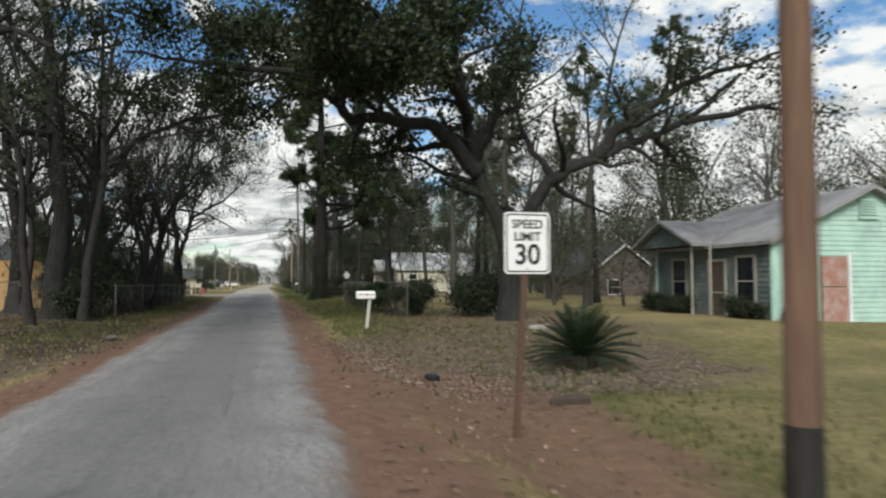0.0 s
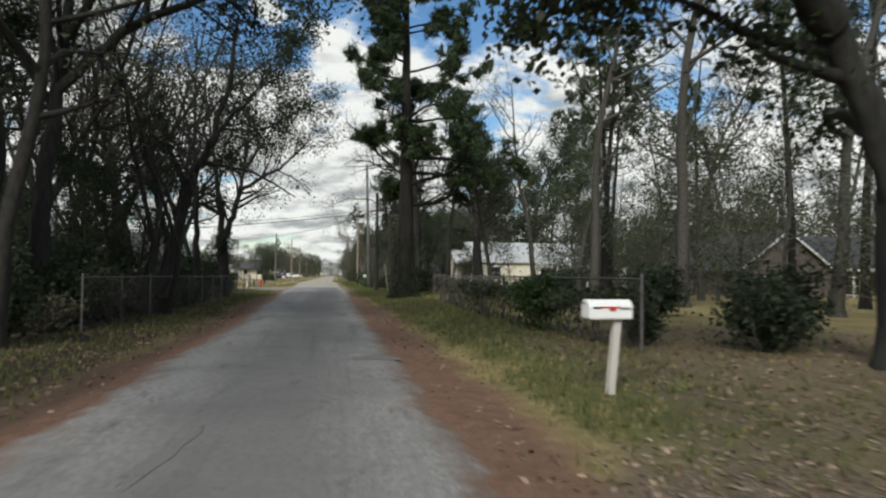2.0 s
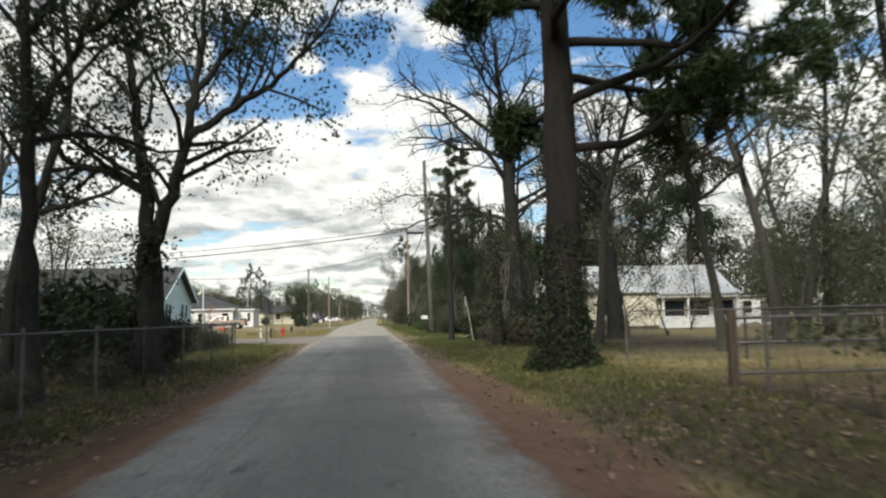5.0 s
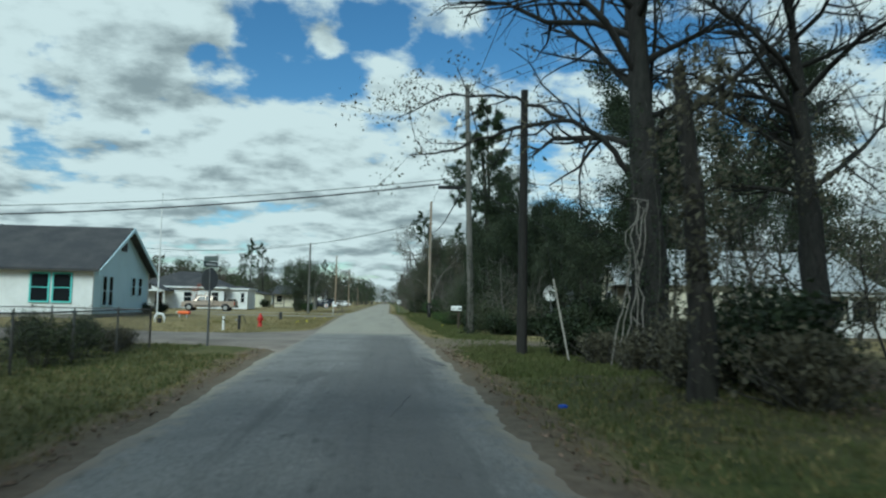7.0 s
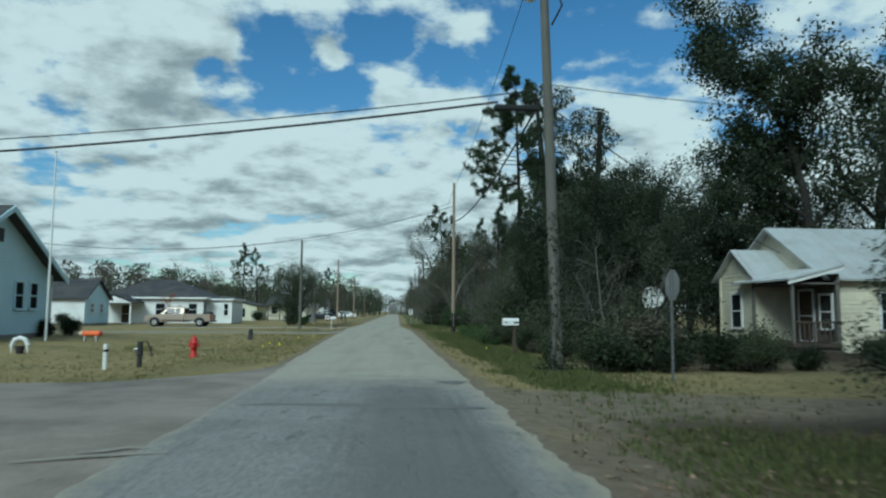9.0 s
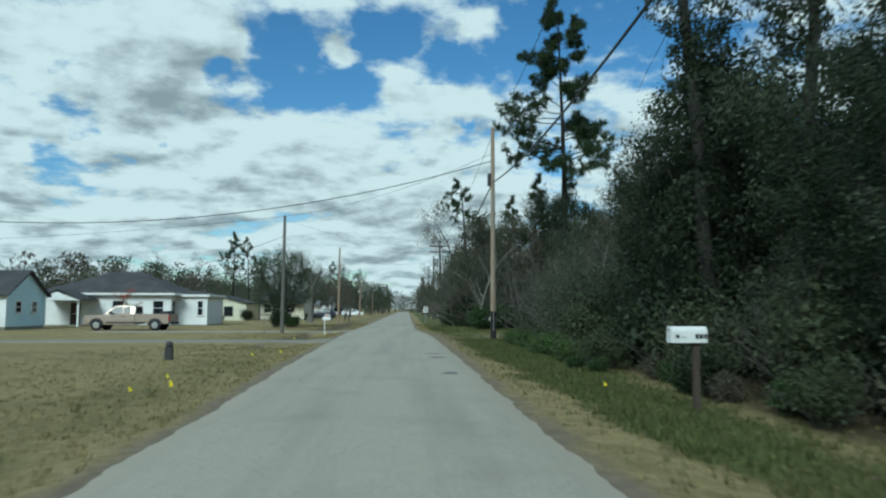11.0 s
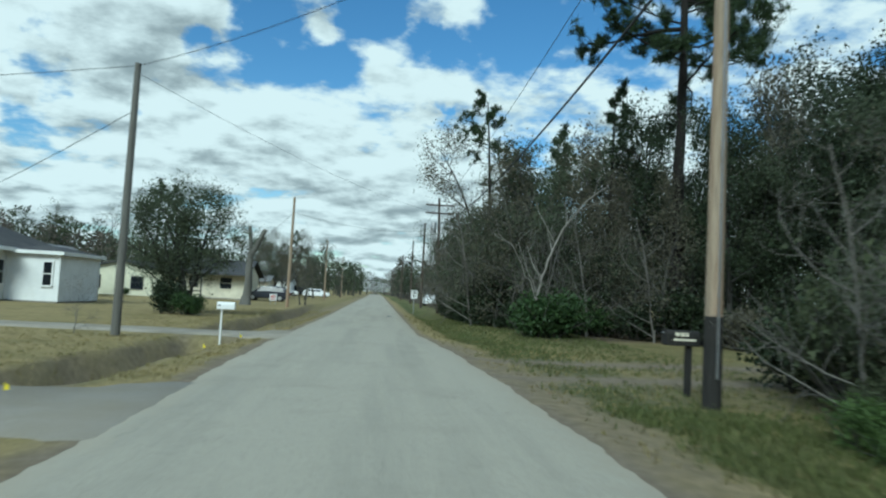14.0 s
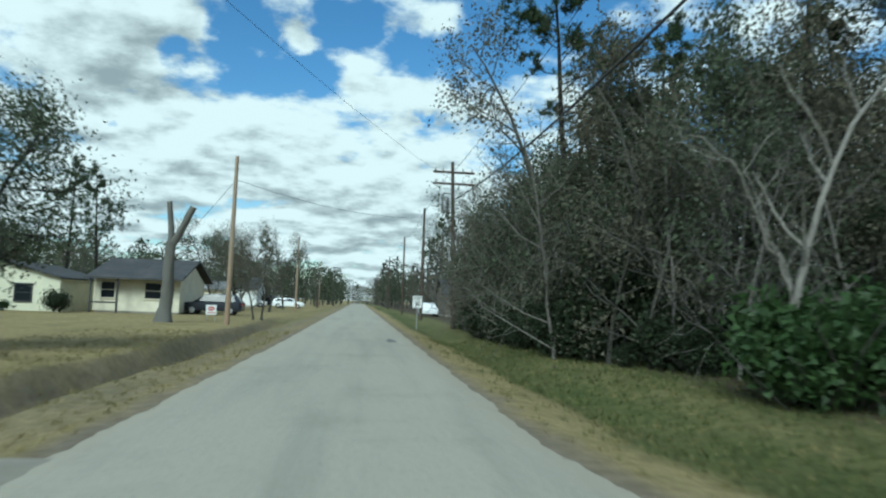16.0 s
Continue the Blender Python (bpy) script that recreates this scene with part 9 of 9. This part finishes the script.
def ivy(x, y, r0, tall, n, seed):
    r = np.random.RandomState(seed)
    z = tall * r.rand(n) ** 2.3
    a = r.rand(n) * 6.28
    q = r0 + 0.10 * r.rand(n) + 0.45 * np.exp(-z / 0.5) * r.rand(n)
    ob = thing("ivy", x, y, gz(x, y), "dark ivy climbing a rough tree trunk", "ivy")
    for i in range(6):
        b, t = 1.05 * i, np.linspace(0, 1, 12)
        Shape().tube(np.stack([(r0 + 0.02) * np.cos(b + 0.5 * np.sin(3 * t)), (r0 + 0.02) * np.sin(b + 0.5 * np.sin(3 * t)), tall * 0.8 * t - 0.05], 1), np.linspace(0.025, 0.006, 12), 5).make("stem", M["twig"], ob)
    leaf_mesh("leaves", np.stack([q * np.cos(a), q * np.sin(a), z], 1), M["leaf_dark"], 0.075, r, ob, 0.8)


ivy(5.0, 43.4, 0.46, 3.2, 4200, 3)
ivy(4.9, 78.1, 0.17, 4.5, 1300, 6)
# the oak's vines, which also darken the trunk in place of shade
ivy(7.85, 61.9, 0.58, 7.0, 4500, 4)


def sapling(x, y, tall, mat, label, seed, n=900):
    ob = slender(seed, tall, 0.03, n, M[mat], M["twig"], label, "sapling", group="saplings", count=9, start=0.1, ratio=0.42, leaf_size=0.09, per=4, spreadf=0.12)
    ob.matrix_basis = pose(x, y, gz(x, y))


scatter([pale_brush], [(-8.95, 121.2, 0.26)], seed=228)
sapling(-24.2, 137.0, 3.0, "leaf_red", "young red-leaved tree before a white house", 102, 700)


def slab(name, x, y, w, d, h, mat, label, category, seed, lift=0.0):
    """An irregular lump or slab."""
    r = random.Random(seed)
    k = 12
    o = [(w / 2 * math.cos(2 * math.pi * i / k) * r.uniform(0.75, 1.1), d / 2 * math.sin(2 * math.pi * i / k) * r.uniform(0.75, 1.1)) for i in range(k)]
    S = Shape()
    v = [(a, b, -0.05) for a, b in o] + [(a * 0.97, b * 0.97, h * 0.7) for a, b in o] + [(a * 0.7, b * 0.7, h) for a, b in o]
    f = [(i, (i + 1) % k, k + (i + 1) % k, k + i) for i in range(k)] + [(k + i, k + (i + 1) % k, 2 * k + (i + 1) % k, 2 * k + i) for i in range(k)] + [tuple(2 * k + np.arange(k))]
    ob = S.add(v, f).make(name, mat)
    ob.matrix_basis = pose(x, y, gz(x, y) + lift)
    return tagged(ob, label, category)


slab("rubbish_bag", 4.75, 8.0, 0.3, 0.26, 0.13, M["black_paint"], "crumpled black plastic bag on leaf litter", "rubbish", 1)
slab("rubbish_scrap", 3.4, 54.0, 0.16, 0.12, 0.05, M["blue_plastic"], "small scrap of blue plastic on the verge", "rubbish", 9)


def hung_branch(x, y):
    """A pale dead branch caught against the big trunk."""
    T = Tree(15)
    ob = tree_thing("dead_branch", "pale dead vine stems hanging against a dark trunk", "branch")
    for k in range(5):
        o = 0.16 * k - 0.3
        T.path([(o - 0.1, 0.02 * k, -0.1), (o + 0.1, 0, 1.1), (o + 0.35 - 0.1 * k, 0, 2.3), (o + 0.3, 0, 3.4 + 0.2 * k), (o + 0.9 - 0.3 * k, 0.1, 4.2)], 0.022, 0.008, 0, 4, 0.05)
    T.path([(0.15, 0, 1.25), (0.5, -0.1, 0.85), (0.75, -0.1, 0.3), (1.25, -0.1, -0.1)], 0.02, 0.008, 0, 4, 0.03)
    T.wood("trunk", M["bark_pale"], ob, (6, 4, 3))
    ob.matrix_basis = pose(x, y, gz(x, y))


hung_branch(6.7, 60.6)
slab("fallen_log", 6.2, 5.0, 0.7, 0.16, 0.12, M["wood_dark"], "short rotten piece of fallen branch", "branch", 2)
slab("concrete_slab", 9.0, 13.0, 0.8, 0.35, 0.10, M["concrete"], "pale broken concrete slab under the oak", "slab", 3)
slab("earth_mound", -9.0, 86.0, 1.2, 0.9, 0.22, M["grass_blade"], "low grassy earth mound on the lawn", "mound", 4)


def road_patches():
    r = random.Random(21)
    for x, y, w, d in PATCHES:
        k = 44
        ph = r.uniform(0, 6)
        q = [0.8 + 0.16 * math.sin(3 * 6.283 * i / k + ph) + 0.10 * math.sin(7 * 6.283 * i / k + 2 * ph) + r.uniform(-0.09, 0.09) for i in range(k)]
        o = [(w / 2 * math.cos(2 * math.pi * i / k) * q[i], d / 2 * math.sin(2 * math.pi * i / k) * q[i]) for i in range(k)]
        S = Shape()
        v = [(a, b, 0.0) for a, b in o] + [(a * 0.93, b * 0.93, 0.006) for a, b in o]
        f = [(i, (i + 1) % k, k + (i + 1) % k, k + i) for i in range(k)] + [tuple(k + np.arange(k))]
        ob = S.add(v, f).make("tar_patch", M["tar"])
        ob.matrix_basis = pose(x, y, 0.014, 0, 0, r.uniform(-10, 10))
        tagged(ob, "thin dark tar patch on the worn road", "road patch", "road patches", "structure")


def paint_mark(x, y):
    ob = thing("paint_mark", x, y, 0.012, "worn white painted strokes on the side street mouth", "road marking", kind="structure")
    for pts in ([(-0.75, -0.35), (-0.2, -0.12), (0.25, 0.0), (0.62, 0.02)], [(-0.3, 0.1), (-0.05, 0.2), (0.12, 0.36), (0.34, 0.3)]):
        q = np.array(pts)
        d = np.gradient(q, axis=0)
        d /= np.linalg.norm(d, axis=1)[:, None]
        w = np.stack([-d[:, 1], d[:, 0]], 1) * np.array([0.01, 0.04, 0.035, 0.01])[:, None]
        v = [(*a, 0.0) for a in q - w] + [(*a, 0.0) for a in q + w] + [(*a, 0.006) for a in (q - w * 0.9)] + [(*a, 0.006) for a in (q + w * 0.9)]
        f = [(8 + i, 9 + i, 13 + i, 12 + i) for i in range(3)] + [(i, i + 1, 9 + i, 8 + i) for i in range(3)] + [(12 + i, 13 + i, 5 + i, 4 + i) for i in range(3)]
        Shape().add(v, f).make("stroke", M["concrete"], ob)


PATCHES = ((1.25, 3.6, 0.2, 3.0), (2.0, 18.0, 0.9, 0.8), (-0.1, 23.1, 0.35, 0.3), (1.6, 29.3, 0.5, 1.6), (0.9, 35.2, 0.4, 2.4), (1.7, 39.6, 0.9, 1.3), (1.2, 44.6, 1.1, 1.6), (1.1, 50.0, 0.6, 1.4),
           (1.4, 58.2, 0.7, 1.6), (0.6, 61.8, 0.45, 3.6), (1.2, 64.8, 0.8, 0.9), (0.5, 65.6, 0.5, 1.2), (1.7, 73.8, 0.7, 0.8), (0.2, 70.2, 4.4, 0.5), (1.15, 62.0, 0.5, 4.2), (1.9, 60.6, 0.3, 3.0), (-0.6, 57.0, 0.5, 2.2), (0.9, 53.6, 0.35, 2.6), (-0.7, 27.5, 0.25, 2.2), (0.2, 40.6, 0.3, 2.4), (1.9, 24.6, 0.5, 1.0), (-1.9, 13.0, 0.3, 0.9), (0.2, 12.4, 0.2, 2.0), (0.9, 17.0, 0.25, 3.0), (-0.1, 33.6, 0.3, 1.8), (1.3, 91.4, 0.45, 0.6), (1.25, 96.8, 0.6, 0.7), (1.2, 98.6, 0.6, 0.4), (0.4, 144.0, 0.4, 2.5))
paint_mark(-2.45, 66.6)
road_patches()


def blades(name, n, area, mat, tall, seed, label, keep):
    """Grass: bent single blades in small tufts."""
    r = np.random.RandomState(seed)
    x0, x1, y0, y1 = area
    cx, cy = r.uniform(x0, x1, n * 2), r.uniform(y0, y1, n * 2)
    ok = keep(cx, cy, r)
    cx, cy = cx[ok][:n], cy[ok][:n]
    per = 5
    x = np.repeat(cx, per) + r.normal(0, 0.035, len(cx) * per)
    y = np.repeat(cy, per) + r.normal(0, 0.035, len(cx) * per)
    z = height(x, y)
    m = len(x)
    h = tall * (0.4 + 0.9 * r.rand(m))
    a = r.rand(m) * 6.28
    lean = h * (0.25 + 0.7 * r.rand(m))
    w = 0.006 + 0.006 * r.rand(m)
    px, py = -np.sin(a) * w, np.cos(a) * w
    v = np.stack([np.stack([x - px, y - py, z - 0.01], 1), np.stack([x + px, y + py, z - 0.01], 1), np.stack([x + np.cos(a) * lean, y + np.sin(a) * lean, z + h], 1)], 1).reshape(-1, 3)
    ob = mesh_object(name, v, np.arange(3 * m).reshape(-1, 3), M[mat])
    tagged(ob, label, "grass", kind="stuff")


def off_road(x, y):
    return np.maximum(x - road_right(y), road_left(y) - x)


def drive_free(x, y):
    return ~(((y > 106.4) & (y < 112.0) & (x < -3)) | ((y > 121.8) & (y < 125.8) & (x < -3)) | ((y > 66.8) & (y < 74.5) & (x < -2)) | ((y > 63) & (y < 80) & (x < -2) & (x > -5)))


def lawn_keep(x, y, r):
    c = cover(x, y)
    return (off_road(x, y) > 0.12) & drive_free(x, y) & (r.rand(len(x)) > 0.2 + 0.9 * c[:, 0] + 0.6 * c[:, 2]) & (np.abs(x) < 4 + 9 * r.rand(len(x)) ** 1.5) & ((x < 0) | (y < 56) | (abs(y - 116.5) < 5.5) | (r.rand(len(x)) < 0.3))


def green_keep(x, y, r):
    c = cover(x, y)
    return (off_road(x, y) > 0.25) & drive_free(x, y) & (r.rand(len(x)) < c[:, 1] * (1 - c[:, 0]) * 1.2 + 0.04 - 0.35 * ((x < 0) & (y > 70)))


blades("grass_dry", 80000, (-11, 12, -3, 150), "grass_blade", 0.065, 51, "dry straw-coloured winter grass of the verges", lawn_keep)
blades("grass_green", 42000, (-9, 9, 0, 150), "grass_green", 0.11, 52, "green winter weeds along the shoulder", green_keep)
blades("grass_verge", 15000, (2.6, 7.5, 58, 111), "grass_green", 0.10, 53, "short green grass on the verge beside the wood", green_keep)


def litter(name, n, area, size, seed, label, keep, mat="litter"):
    r = np.random.RandomState(seed)
    x0, x1, y0, y1 = area
    x, y = r.uniform(x0, x1, n * 3), r.uniform(y0, y1, n * 3)
    ok = keep(x, y, r)
    x, y = x[ok][:n], y[ok][:n]
    c = np.stack([x, y, height(x, y) + 0.012], 1)
    m = len(x)
    d = r.normal(0, 1, (m, 3)) * np.array([1, 1, 0.25])
    d /= np.linalg.norm(d, axis=1)[:, None]
    s = np.cross(d, r.normal(0, 0.25, (m, 3)) + np.array([0, 0, 1.0]))
    s /= np.linalg.norm(s, axis=1)[:, None]
    k = (size * (0.5 + r.rand(m)))[:, None]
    v = np.stack([c - d * k, c - s * k * 0.6 + [0, 0, 0.006], c + d * k, c + s * k * 0.6 + [0, 0, 0.006]], 1).reshape(-1, 3)
    ob = mesh_object(name, v, np.arange(4 * m).reshape(-1, 4), M[mat])
    tagged(ob, label, "leaf litter", kind="stuff")


def litter_keep(x, y, r):
    c = cover(x, y)
    return (off_road(x, y) > 0.05) & (r.rand(len(x)) < c[:, 2] + 0.25 * c[:, 0] * (y < 66) + 0.02)


litter("fallen_leaves", 40000, (-9, 13, -2, 66), 0.035, 61, "fallen brown oak leaves on bare ground", litter_keep)
litter("fallen_leaves_pale", 7500, (2.8, 12.5, 5.2, 13.2), 0.024, 64, "pale dry oak leaves scattered under the oak", lambda x, y, r: (off_road(x, y) > 0.6) & (r.rand(len(x)) < cover(x, y)[:, 2] * (0.55 + 0.6 * wobble(x, y, 1.6))), "litter_pale")
litter("fallen_leaves_track", 9000, (2, 11, 60, 120), 0.035, 62, "fallen brown leaves beside the track", litter_keep)
litter("road_grit", 2600, (-4.5, 3.2, -2, 130), 0.018, 63, "loose grit and leaf scraps along the road edge", lambda x, y, r: (off_road(x, y) < 0.05) & (r.rand(len(x)) < np.exp(off_road(x, y) / 0.35)))
